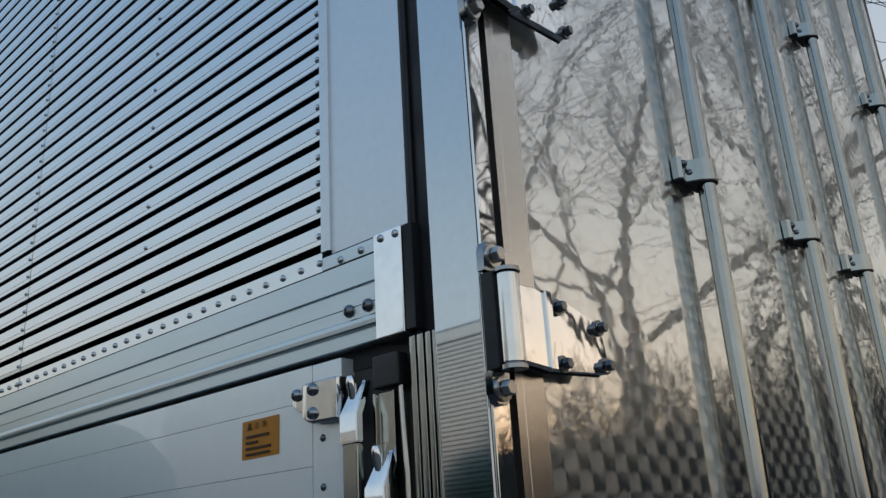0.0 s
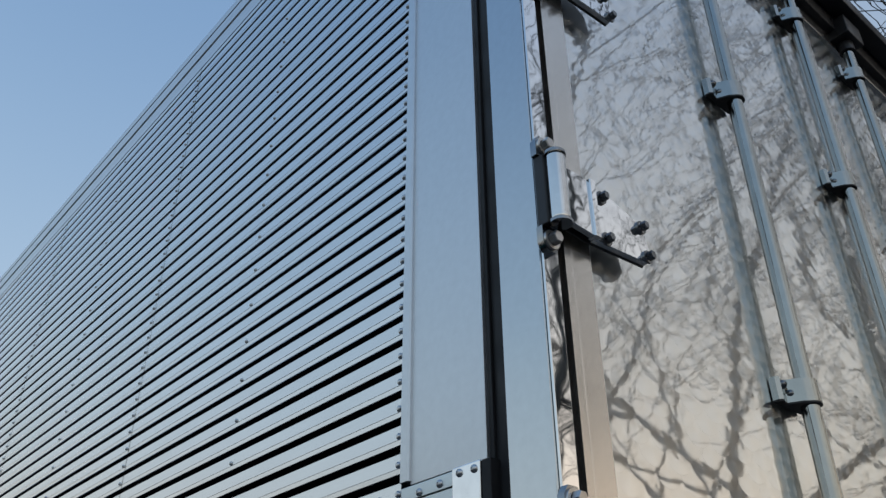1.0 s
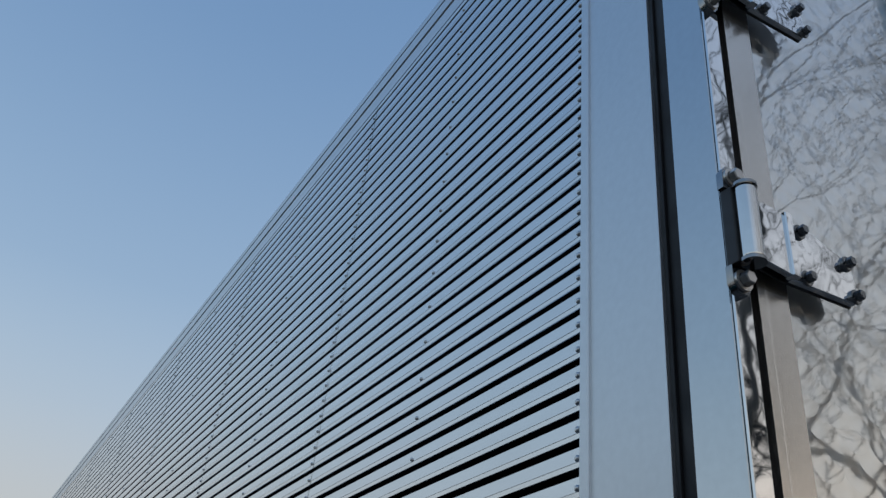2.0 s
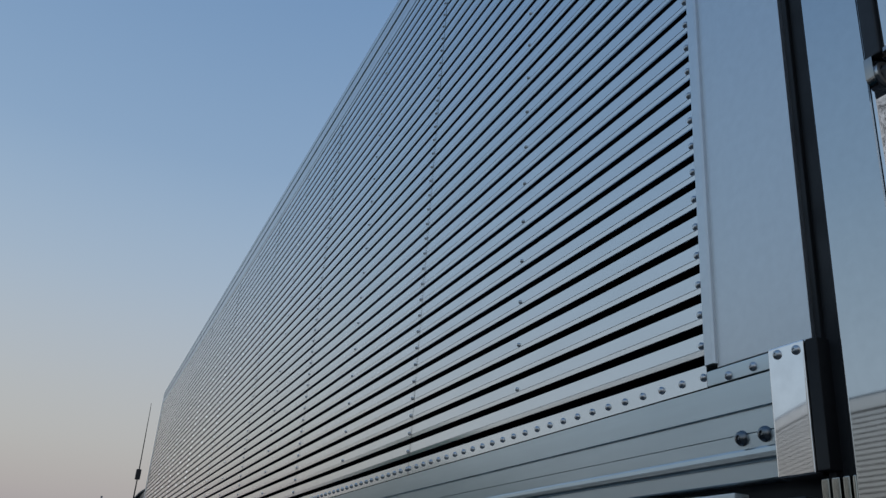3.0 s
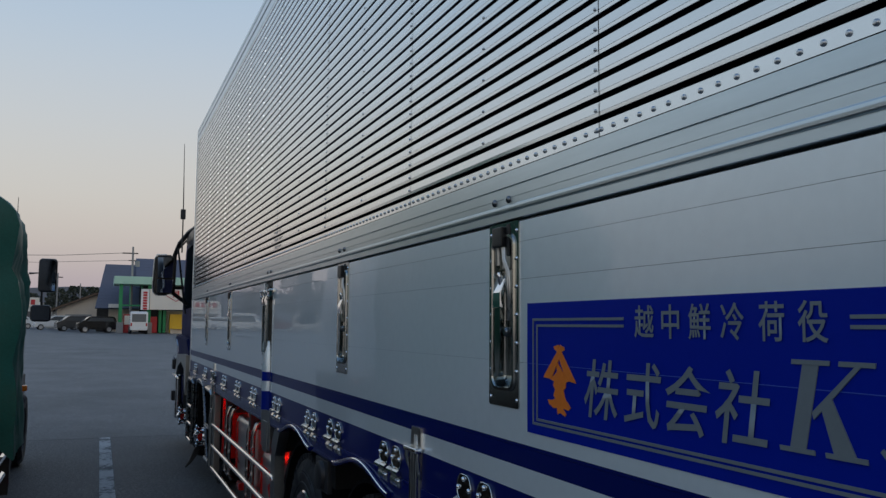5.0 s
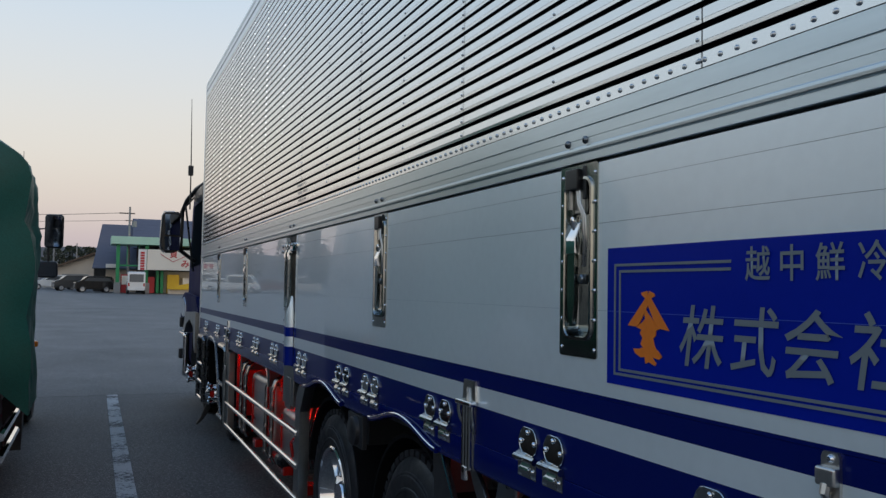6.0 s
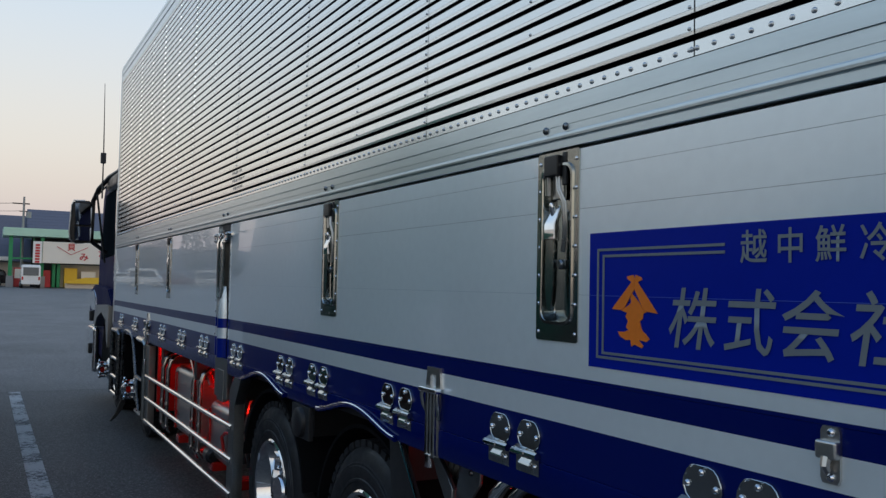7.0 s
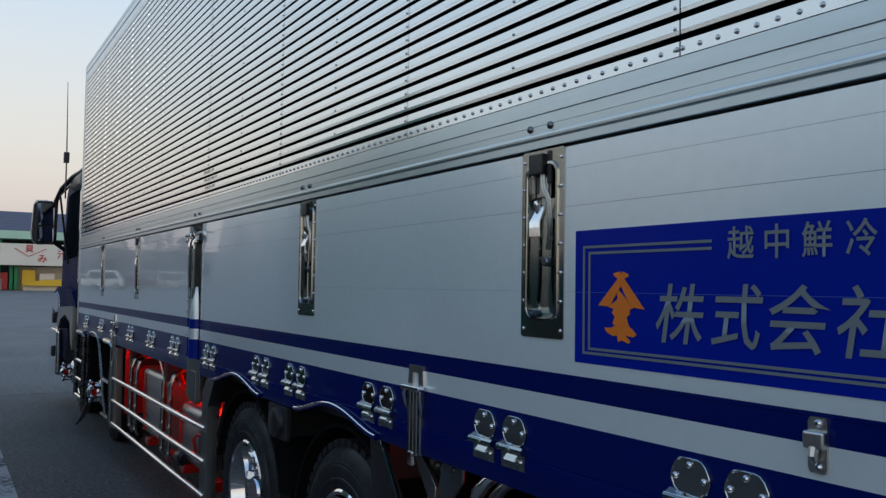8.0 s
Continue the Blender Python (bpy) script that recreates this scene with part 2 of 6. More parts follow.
M_FILMEDGE = mat("pale_blue_film_edge", (0.05, 0.10, 0.46), 0.4, 0.0, 0.05, 6.0, 80.0)
M_ORANGE = mat("orange_sign_film", (0.84, 0.20, 0.012), 0.45, 0.0, 0.06, 6.0, 80.0)
M_CAUTION = mat("amber_sticker", (0.60, 0.215, 0.006), 0.45, 0.0, 0.06, 8.0, 80.0)
M_INK = mat("black_ink", (0.07, 0.035, 0.012), 0.6, 0.0, 0.1)
M_SCALE = scale_door()
M_WAVY = wavy_mirror(depth=0.0016)
M_LEAFMIRROR = wavy_mirror("hinge_mirror_steel", 14.0, 0.0005)
M_REDGLOW = mat("red_light_tube", (0.8, 0.02, 0.01), 0.4, emit=(1.0, 0.012, 0.006, REDLIGHT))
M_REDDIM = mat("dim_red_light_tube", (0.8, 0.02, 0.01), 0.4, emit=(1.0, 0.012, 0.006, 2.2))
M_RED = mat("red_lens", (0.52, 0.014, 0.01), 0.18, 0.0, 0.1, coat=0.4)
M_AMBER = mat("amber_lens", (0.75, 0.20, 0.01), 0.2, 0.0, 0.1)
M_HINGE = mat("hinge_stainless", (0.56, 0.57, 0.56), 0.10, 1.0, 0.10, 9.0, 60.0)
M_TANK = mat("aluminium_tank", (0.66, 0.66, 0.66), 0.22, 1.0, 0.12, 4.0, 40.0)
M_PIPE = mat("dull_steel_pipe", (0.40, 0.37, 0.35), 0.16, 1.0, 0.12, 8.0, 60.0)
M_TANKSATIN = mat("satin_tank_aluminium", (0.52, 0.50, 0.48), 0.32, 1.0, 0.14, 5.0, 50.0, stretch=(1, 0.2, 1))
M_ASPHALT = mat("asphalt", (0.064, 0.063, 0.062), 0.72, 0.0, 0.26, 70.0, 420.0, bump=0.0010)
nt = M_ASPHALT.node_tree
# old patches and pale stones in the tar
coords = nt.nodes["Texture Coordinate"].outputs["Object"]
patch = node(nt, "ShaderNodeTexNoise")
patch.inputs["Scale"].default_value, patch.inputs["Detail"].default_value, patch.inputs["Roughness"].default_value = 0.45, 7.0, 0.62
stone = node(nt, "ShaderNodeTexVoronoi")
stone.inputs["Scale"].default_value = 110.0
for n in (patch, stone):
    nt.links.new(coords, n.inputs["Vector"])
tone = nt.nodes.new("ShaderNodeMapRange")
tone.inputs["From Min"].default_value, tone.inputs["From Max"].default_value = 0.32, 0.68
tone.inputs["To Min"].default_value, tone.inputs["To Max"].default_value = 0.74, 1.22
nt.links.new(patch.outputs[0], tone.inputs["Value"])
grey = nt.nodes.new("ShaderNodeSeparateColor")
nt.links.new(stone.outputs["Color"], grey.inputs[0])
pale = math_node(nt, "MULTIPLY", math_node(nt, "GREATER_THAN", grey.outputs[0], 0.90), 1.5)
gain = nt.nodes.new("ShaderNodeVectorMath")
gain.operation = "SCALE"
socket = nt.nodes["Principled BSDF"].inputs["Base Color"]
nt.links.new(socket.links[0].from_socket, gain.inputs[0])
# beyond a ragged joint across the lot the older surface is paler, and grows paler with distance
joint = nt.nodes.new("ShaderNodeSeparateXYZ")
nt.links.new(coords, joint.inputs[0])
old = nt.nodes.new("ShaderNodeMapRange")
old.inputs["From Min"].default_value, old.inputs["From Max"].default_value = 12.52, 12.62
old.inputs["To Min"].default_value, old.inputs["To Max"].default_value = 1.0, 1.35
edge_y = math_node(nt, "ADD", joint.outputs["Y"], math_node(nt, "MULTIPLY", patch.outputs[0], 0.30))
nt.links.new(edge_y, old.inputs["Value"])
far_tone = nt.nodes.new("ShaderNodeMapRange")
far_tone.inputs["From Min"].default_value, far_tone.inputs["From Max"].default_value = 12.6, 24.0
far_tone.inputs["To Min"].default_value, far_tone.inputs["To Max"].default_value = 1.0, 1.50
nt.links.new(edge_y, far_tone.inputs["Value"])
crack = math_node(nt, "SUBTRACT", 1.0, math_node(nt, "MULTIPLY", math_node(nt, "LESS_THAN", math_node(nt, "ABSOLUTE", math_node(nt, "SUBTRACT", edge_y, 12.52)), 0.03), 0.45))
# coarse grit: dark pits and worn pale spots
grit = nt.nodes.new("ShaderNodeTexNoise")
grit.inputs["Scale"].default_value, grit.inputs["Detail"].default_value, grit.inputs["Roughness"].default_value = 26.0, 5.0, 0.75
nt.links.new(coords, grit.inputs["Vector"])
pit = nt.nodes.new("ShaderNodeMapRange")
pit.inputs["From Min"].default_value, pit.inputs["From Max"].default_value = 0.36, 0.66
pit.inputs["To Min"].default_value, pit.inputs["To Max"].default_value = 0.58, 1.50
nt.links.new(grit.outputs[0], pit.inputs["Value"])
tones = math_node(nt, "MULTIPLY", math_node(nt, "ADD", tone.outputs[0], pale), pit.outputs[0])
lot_tones = math_node(nt, "MULTIPLY", math_node(nt, "MULTIPLY", old.outputs[0], far_tone.outputs[0]), crack)
nt.links.new(math_node(nt, "MULTIPLY", lot_tones, tones), gain.inputs["Scale"])
nt.links.new(gain.outputs[0], socket)
M_LINE = mat("worn_white_line", (0.40, 0.40, 0.40), 0.8, 0.0, 0.15, 20.0, 200.0, bump=0.003)
nt = M_LINE.node_tree
wear = nt.nodes.new("ShaderNodeTexNoise")
wear.inputs["Scale"].default_value = 22.0
wear.inputs["Detail"].default_value = 8.0
wear.inputs["Roughness"].default_value = 0.7
nt.links.new(nt.nodes["Texture Coordinate"].outputs["Object"], wear.inputs["Vector"])
cut = nt.nodes.new("ShaderNodeMapRange")
cut.inputs["From Min"].default_value, cut.inputs["From Max"].default_value = 0.38, 0.52
bald = nt.nodes.new("ShaderNodeTexNoise")
bald.inputs["Scale"].default_value, bald.inputs["Detail"].default_value = 2.6, 4.0
nt.links.new(nt.nodes["Texture Coordinate"].outputs["Object"], bald.inputs["Vector"])
nt.links.new(math_node(nt, "ADD", wear.outputs[0], math_node(nt, "MULTIPLY", math_node(nt, "SUBTRACT", bald.outputs[0], 0.52), 0.75)), cut.inputs["Value"])
mx = nt.nodes.new("ShaderNodeMix")
mx.data_type = "RGBA"
mx.inputs["A"].default_value, mx.inputs["B"].default_value = (0.068, 0.073, 0.076, 1), (0.44, 0.45, 0.45, 1)
nt.links.new(cut.outputs[0], mx.inputs["Factor"])
nt.links.new(mx.outputs["Result"], nt.nodes["Principled BSDF"].inputs["Base Color"].links[0].from_node.inputs[0])
M_TEAL = mat("dark_teal_paint", (0.012, 0.075, 0.095), 0.2, 0.0, 0.08, 2.0, 40.0, coat=0.6)
M_TARP = mat("dark_green_tarpaulin", (0.015, 0.108, 0.080), 0.42, 0.0, 0.25, 2.5, 90.0, bump=0.0006, spec=0.35)
M_BARK = mat("bare_bark", (0.046, 0.046, 0.043), 0.85, 0.0, 0.3, 8.0, 60.0, bump=0.003)
M_NAVYCAB = mat("navy_cab_paint", (0.008, 0.012, 0.070), 0.45, 0.0, 0.08, 2.0, 40.0, spec=0.02)
M_GLASS_DARK = mat("dark_car_glass", (0.012, 0.016, 0.020), 0.35, 0.0, 0.05, spec=0.0)
M_CARGLASS = mat("tinted_car_glass", (0.11, 0.115, 0.12), 0.06, 0.0, 0.05, spec=0.5)
M_WHITE = mat("white_car_paint", (0.82, 0.82, 0.80), 0.2, 0.0, 0.05, coat=0.5)
M_SILVERCAR = mat("silver_car_paint", (0.50, 0.50, 0.50), 0.22, 0.4, 0.05, coat=0.5)
M_BLACKCAR = mat("black_car_paint", (0.022, 0.021, 0.021), 0.15, 0.0, 0.05, coat=0.6)
M_GREYCAR = mat("dark_grey_car_paint", (0.09, 0.09, 0.09), 0.25, 0.2, 0.05, coat=0.5)
M_REDCAR = mat("dark_red_car_paint", (0.16, 0.012, 0.014), 0.2, 0.0, 0.05, coat=0.6)
M_SLATE = mat("slate_blue_roofing", (0.125, 0.138, 0.190), 0.7, 0.0, 0.08, 0.5, 6.0)
M_BEIGE = mat("beige_render", (0.68, 0.58, 0.47), 0.8, 0.0, 0.10, 1.0, 20.0)
M_CREAM = mat("cream_sign_board", (0.86, 0.80, 0.70), 0.55, 0.0, 0.05, 1.0, 20.0)
M_MINT = mat("mint_green_fascia", (0.48, 0.74, 0.58), 0.5, 0.0, 0.06, 1.0, 20.0)
M_GREEN = mat("green_steel_paint", (0.02, 0.28, 0.10), 0.4, 0.0, 0.08, 2.0, 20.0)
M_YELLOW = mat("yellow_paint", (0.85, 0.52, 0.03), 0.5, 0.0, 0.08, 2.0, 20.0)
M_REDP = mat("red_paint", (0.55, 0.035, 0.04), 0.5, 0.0, 0.08, 2.0, 20.0)
M_CONC = mat("grey_concrete", (0.32, 0.31, 0.30), 0.85, 0.0, 0.12, 0.7, 20.0)
M_SHED = mat("pale_grey_sheet_metal", (0.55, 0.55, 0.54), 0.5, 0.1, 0.08, 1.0, 20.0)
M_DARKIN = mat("shaded_interior", (0.035, 0.033, 0.032), 0.8, 0.0, 0.2)
M_WOOD = mat("brown_wood_wall", (0.13, 0.085, 0.055), 0.75, 0.0, 0.15, 1.5, 25.0)
M_LEAF = mat("dark_evergreen", (0.045, 0.055, 0.035), 0.8, 0.0, 0.3, 0.4, 6.0)
M_HILL = mat("far_wooded_hill", (0.125, 0.120, 0.122), 0.9, 0.0, 0.15, 0.02, 0.3)


# ---- mesh helpers ----
def box(bm, x0, x1, y0, y1, z0, z1, bev=0.0, seg=2):
    r = bmesh.ops.create_cube(bm, size=1.0)
    vs = r["verts"]
    for v in vs:
        v.co = Vector(((x0 + x1) / 2 + v.co.x * (x1 - x0), (y0 + y1) / 2 + v.co.y * (y1 - y0), (z0 + z1) / 2 + v.co.z * (z1 - z0)))
    if bev:
        es = list({e for v in vs for e in v.link_edges})
        bmesh.ops.bevel(bm, geom=es, offset=bev, segments=seg, profile=0.5, affect="EDGES")
    return bm


def extrude(bm, pts, a0, a1, axis="y", closed=True, caps=True):
    """A profile drawn in the two other axes, drawn out along one axis: (x, z) for y, (y, z) for x, (x, y) for z."""
    def at(p, a):
        return {"y": (p[0], a, p[1]), "x": (a, p[0], p[1]), "z": (p[0], p[1], a)}[axis]
    lo = [bm.verts.new(at(p, a0)) for p in pts]
    hi = [bm.verts.new(at(p, a1)) for p in pts]
    n = len(pts)
    for i in range(n if closed else n - 1):
        j = (i + 1) % n
        bm.faces.new((lo[i], lo[j], hi[j], hi[i]))
    if caps and closed:
        bm.faces.new(lo)
        bm.faces.new(list(reversed(hi)))
    return bm


def tube(bm, pts, r, seg=10, caps=True):
    """A pipe along points; r is one radius or one per point."""
    pts = [Vector(p) for p in pts]
    rs = r if isinstance(r, (list, tuple)) else [r] * len(pts)
    rings = []
    side = None
    for i, p in enumerate(pts):
        d = (pts[min(i + 1, len(pts) - 1)] - pts[max(i - 1, 0)]).normalized()
        if side is None:
            side = d.orthogonal().normalized()
        side = (side - d * side.dot(d)).normalized()
        up = d.cross(side)
        rings.append([bm.verts.new(p + rs[i] * (math.cos(a) * side + math.sin(a) * up)) for a in (2 * math.pi * k / seg for k in range(seg))])
    for a, b in zip(rings, rings[1:]):
        for k in range(seg):
            bm.faces.new((a[k], a[(k + 1) % seg], b[(k + 1) % seg], b[k]))
    if caps:
        bm.faces.new(list(reversed(rings[0])))
        bm.faces.new(rings[-1])
    return bm


def lathe(bm, prof, m=Matrix(), seg=24):
    """A profile of (radius, height) turned about the z axis of m."""
    rings = []
    for r, h in prof:
        if r < 1e-6:
            rings.append([bm.verts.new(m @ Vector((0, 0, h)))])
        else:
            rings.append([bm.verts.new(m @ Vector((r * math.cos(2 * math.pi * k / seg), r * math.sin(2 * math.pi * k / seg), h))) for k in range(seg)])
    for a, b in zip(rings, rings[1:]):
        for k in range(seg):
            j = (k + 1) % seg
            if len(a) == 1 and len(b) == 1:
                continue
            if len(a) == 1:
                bm.faces.new((a[0], b[k], b[j]))
            elif len(b) == 1:
                bm.faces.new((a[k], a[j], b[0]))
            else:
                bm.faces.new((a[k], a[j], b[j], b[k]))
    return bm


def finish(bm, name, smooth=False):
    bmesh.ops.recalc_face_normals(bm, faces=bm.faces)
    me = bpy.data.meshes.new(name)
    bm.to_mesh(me)
    bm.free()
    if smooth:
        me.polygons.foreach_set("use_smooth", [True] * len(me.polygons))
        me.set_sharp_from_angle(angle=radians(35))
    return me


def flat_faces(ob):
    """Keep large faces flat beside their rounded edges."""
    wn_ = ob.modifiers.new("flat_faces", "WEIGHTED_NORMAL")
    wn_.keep_sharp = True
    wn_.weight = 80


def part(name, bm, material, parent, label="", smooth=True):
    me = finish(bm, name, smooth)
    me.materials.append(material)
    ob = new(name, me)
    ob.parent = parent
    if label:
        ob["label"] = label
    if smooth and len(me.vertices) < 2500:
        flat_faces(ob)
    return ob


def place(name, me, m, parent, label=""):
    ob = new(name, me)
    ob.parent = parent
    ob.matrix_basis = m
    if label:
        ob["label"] = label
    return ob


def empty(name, m, label, category, group="", kind=""):
    ob = new(name)
    ob.matrix_basis = m
    return tagged(ob, label, category, group, kind)


def solo(name, bm, material, label, category, group="", kind="", smooth=True):
    me = finish(bm, name, smooth)
    me.materials.append(material)
    return tagged(new(name, me), label, category, group, kind)


def B():
    return bmesh.new()


FACE_LEFT = Matrix.Rotation(radians(-90), 4, "Y")   # local z -> -x
FACE_BACK = Matrix.Rotation(radians(90), 4, "X")    # local z -> -y


def rivet_mesh(r, h, material, name="rivet", seg=8):
    bm = lathe(B(), [(r, 0), (r * 0.92, h * 0.45), (r * 0.55, h * 0.9), (0, h)], Matrix(), seg)
    me = finish(bm, name, True)
    me.materials.append(material)
    return me


def bolt_mesh(r, h, material, name="bolt"):
    bm = lathe(B(), [(r * 1.5, 0), (r * 1.5, h * 0.25), (r * 1.02, h * 0.27)], Matrix(), 14)
    lathe(bm, [(r, h * 0.25), (r, h * 0.9), (r * 0.85, h), (0, h)], Matrix(), 6)
    me = finish(bm, name, True)
    me.materials.append(material)
    return me


def dome_bolt_mesh(r, h, material, name="bolt"):
    bm = lathe(B(), [(r * 1.05, 0), (r, h * 0.35), (r * 0.85, h * 0.7), (r * 0.5, h * 0.95), (r * 0.35, h), (r * 0.3, h * 0.75), (0, h * 0.75)], Matrix(), 14)
    me = finish(bm, name, True)
    me.materials.append(material)
    return me


# ---- ground ----
def ground_z(y):
    return 0.0 if y < 13 else (y - 13) * 0.0105 if y < 110 else 97 * 0.0105


bm = B()
ys = [-400, -60, -20, 0, 13, 30, 50, 80, 110, 300, 900]
xs = [-600, -120, -40, -10, 0, 10, 40, 120, 600]
grid = [[bm.verts.new((x, y, ground_z(y))) for x in xs] for y in ys]
for j in range(len(ys) - 1):
    for i in range(len(xs) - 1):
        bm.faces.new((grid[j][i], grid[j][i + 1], grid[j + 1][i + 1], grid[j + 1][i]))
ground = solo("ground", bm, M_ASPHALT, "worn dark grey asphalt of a large parking lot", "ground", kind="structure")
bm = B()
box(bm, -0.885, -0.750, -4.0, 12.4, -0.02, 0.004)
parking_line = solo("parking_line", bm, M_LINE, "worn white painted line on the asphalt", "road marking", kind="structure", smooth=False)

# ---- the truck ----
LEN, WIDE, TOP = 9.777, 2.49, 3.746
truck = empty("truck", pose(0, 0, 0), "silver wing-body cargo truck with dark blue bands and polished trim", "truck")

# body core, roof and front wall
bm = B()
box(bm, 0.035, WIDE - 0.035, 0.12, LEN - 0.02, 1.0, 3.72, 0.01)
part("cargo_box", bm, M_RAIL, truck)
bm = B()
box(bm, -0.004, WIDE + 0.004, LEN - 0.045, LEN, 1.0, 3.70, 0.006)
part("front_wall", bm, M_ALU_FLAT, truck, "satin aluminium front bulkhead edge")

# top rail of the wing
bm = B()
prof = [(0.012, 3.560), (-0.001, 3.566), (-0.001, 3.622), (0.002, 3.626), (0.006, 3.630), (0.006, 3.640), (0.001, 3.644), (0.001, 3.690), (0.0035, 3.692), (0.0035, 3.696),
        (0.0005, 3.698), (0.0, 3.722), (0.003, 3.735), (0.012, 3.743), (0.030, 3.746), (0.20, 3.752), (0.20, 3.70), (0.04, 3.560)]
extrude(bm, prof, 0.155, LEN)
part("top_rail", bm, M_ALU_FLAT, truck, "folded aluminium top edge of the wing", smooth=False)
bm = B()
extrude(bm, [(0.20, 3.752), (1.245, 3.775), (WIDE - 0.2, 3.752), (WIDE, 3.74), (WIDE, 1.0), (WIDE - 0.05, 1.0), (WIDE - 0.05, 3.70), (0.20, 3.70)], 0.12, LEN)
part("roof_and_far_side", bm, M_ALU_FLAT, truck)

# corrugated wing panels
PITCH, Z0, Z1 = 0.0439, 1.925, 3.562
SEAMS = [0.329] + [1.424 + 1.16 * k for k in range(8)] + [LEN - 0.05]


def corrugation():
    """(x, z) from the bottom up: lower lip turned a little inwards, flat plate, rolled top edge, deep recess."""
    pts = [(0.0, Z0)]
    z = Z0
    for k in range(int((Z1 - Z0) / PITCH)):
        pts += [(0.0, z + 0.0004)] if k == 0 else [(0.0007, z + 0.0003), (0.0002, z + 0.0076), (0.0009, z + 0.0080), (0.0, z + 0.0087)]
        pts += [(0.0, z + 0.0298), (0.0010, z + 0.0310), (0.0035, z + 0.0316), (0.0280, z + 0.0320), (0.0300, z + 0.0328),
                (0.0310, z + PITCH + 0.0040), (0.0300, z + PITCH + 0.0046), (0.0064, z + PITCH + 0.0008), (0.0026, z + PITCH - 0.0004)]
        z += PITCH
    pts += [(0.0012, z + 0.0004), (0.0, z + 0.0088), (0.0, Z1), (0.034, Z1), (0.034, Z0)]
    return pts


CORR = corrugation()
RIV_S = rivet_mesh(0.0042, 0.0040, M_RIVET, seg=10)
RIV_M = rivet_mesh(0.0054, 0.0046, M_RIVET, seg=10)
POP = dome_bolt_mesh(0.0056, 0.0040, M_RIVET, "rivet")
RIV_B = rivet_mesh(0.0056, 0.0048, M_RIVET, seg=10)
near, far = 0, []


def add_rivet(me, y, z, parent, x=0.0):
    """Nearest rivets are pieces of their own; the rest are joined."""
    global near
    m = Matrix.Translation((x, y, z)) @ FACE_LEFT
    if y < 1.5 and near < 300:
        place("rivet", me, m, parent)
        near += 1
    else:
        far.append((me, m))


panels = []
ROWS_Z = [Z0 + 0.0135 + PITCH * k for k in range(int((Z1 - Z0) / PITCH))]
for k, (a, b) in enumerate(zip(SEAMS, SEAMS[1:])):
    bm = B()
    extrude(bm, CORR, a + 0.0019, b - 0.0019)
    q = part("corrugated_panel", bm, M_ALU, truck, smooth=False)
    # recess faces of the bare sheet are coloured near-black as groove shade
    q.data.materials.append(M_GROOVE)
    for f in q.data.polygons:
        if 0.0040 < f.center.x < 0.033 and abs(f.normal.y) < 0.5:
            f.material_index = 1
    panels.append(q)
for k, p in enumerate(panels):
    a, b = SEAMS[k], SEAMS[k + 1]
    for i, z in enumerate(ROWS_Z):
        if k == 0 and i > 0:
            add_rivet(RIV_M, a + 0.009, z, p)
        if b < LEN - 0.1:
            add_rivet(RIV_S, b + 0.014, z, panels[k + 1])
        if i >= 2 and i % 2 == 0 and b - a > 0.6:
            add_rivet(RIV_S, a + (0.54 if k == 0 else 0.58), z, p)
    y = a + 0.008
    while y < b - 0.005:
        add_rivet(RIV_B, y, Z0 + 0.014, p)
        y += 0.045


def joined(items, name, parent, label="", kind="stuff"):
    vs, fs, base = [], [], 0
    for me, m in items:
        vs += [tuple(m @ v.co) for v in me.vertices]
        fs += [tuple(base + i for i in p.vertices) for p in me.polygons]
        base += len(me.vertices)
    out = bpy.data.meshes.new(name)
    out.from_pydata(vs, [], fs)
    out.polygons.foreach_set("use_smooth", [True] * len(out.polygons))
    out.materials.append(items[0][0].materials[0])
    ob = new(name, out)
    ob.parent = parent
    return tagged(ob, label, kind=kind)


# three short rows of small dark print on the wing
for k, cuts in ((1, ((4.78, 4.83), (4.85, 4.88), (4.90, 4.97))), (2, ((4.74, 4.77), (4.79, 4.86), (4.88, 4.91), (4.93, 4.99))), (3, ((4.80, 4.84), (4.87, 4.92), (4.94, 5.00)))):
    z = Z0 + PITCH * k
    for a, b in cuts:
        part("print_bar", box(B(), -0.0012, -0.0002, a, b, z + 0.0125, z + 0.0255), M_BOLT, panels[3], "small dark print", smooth=False)
joined(far, "rivet_field", truck, "rows of small aluminium rivets")
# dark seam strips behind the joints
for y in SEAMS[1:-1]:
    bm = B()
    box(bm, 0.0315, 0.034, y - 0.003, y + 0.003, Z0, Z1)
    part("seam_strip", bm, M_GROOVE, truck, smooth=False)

# corner panel and trims at the rear end of the wing
bm = B()
box(bm, 0.0, 0.035, 0.1500, 0.310, 1.946, 3.70, 0.0015)
part("corner_panel", bm, M_ALU_FLAT, truck, "flat satin aluminium corner sheet")
bm = B()
extrude(bm, [(-0.0035, 0.3085), (-0.0060, 0.311), (-0.0060, 0.3265), (-0.0035, 0.329), (0.02, 0.329), (0.02, 0.3085)], 1.952, 3.60, axis="z")
part("edge_trim", bm, M_ALU_FLAT, truck)
bm = B()
box(bm, -0.0022, 0.03, 0.2145, 0.3283, 1.9242, 1.9445, 0.001)
plate = part("joint_plate", bm, M_RAIL, truck)
for y in (0.287, 0.243):
    place("rivet", POP, Matrix.Translation((-0.0022, y, 1.931 + (0.287 - y) * 0.05)) @ FACE_LEFT, plate)

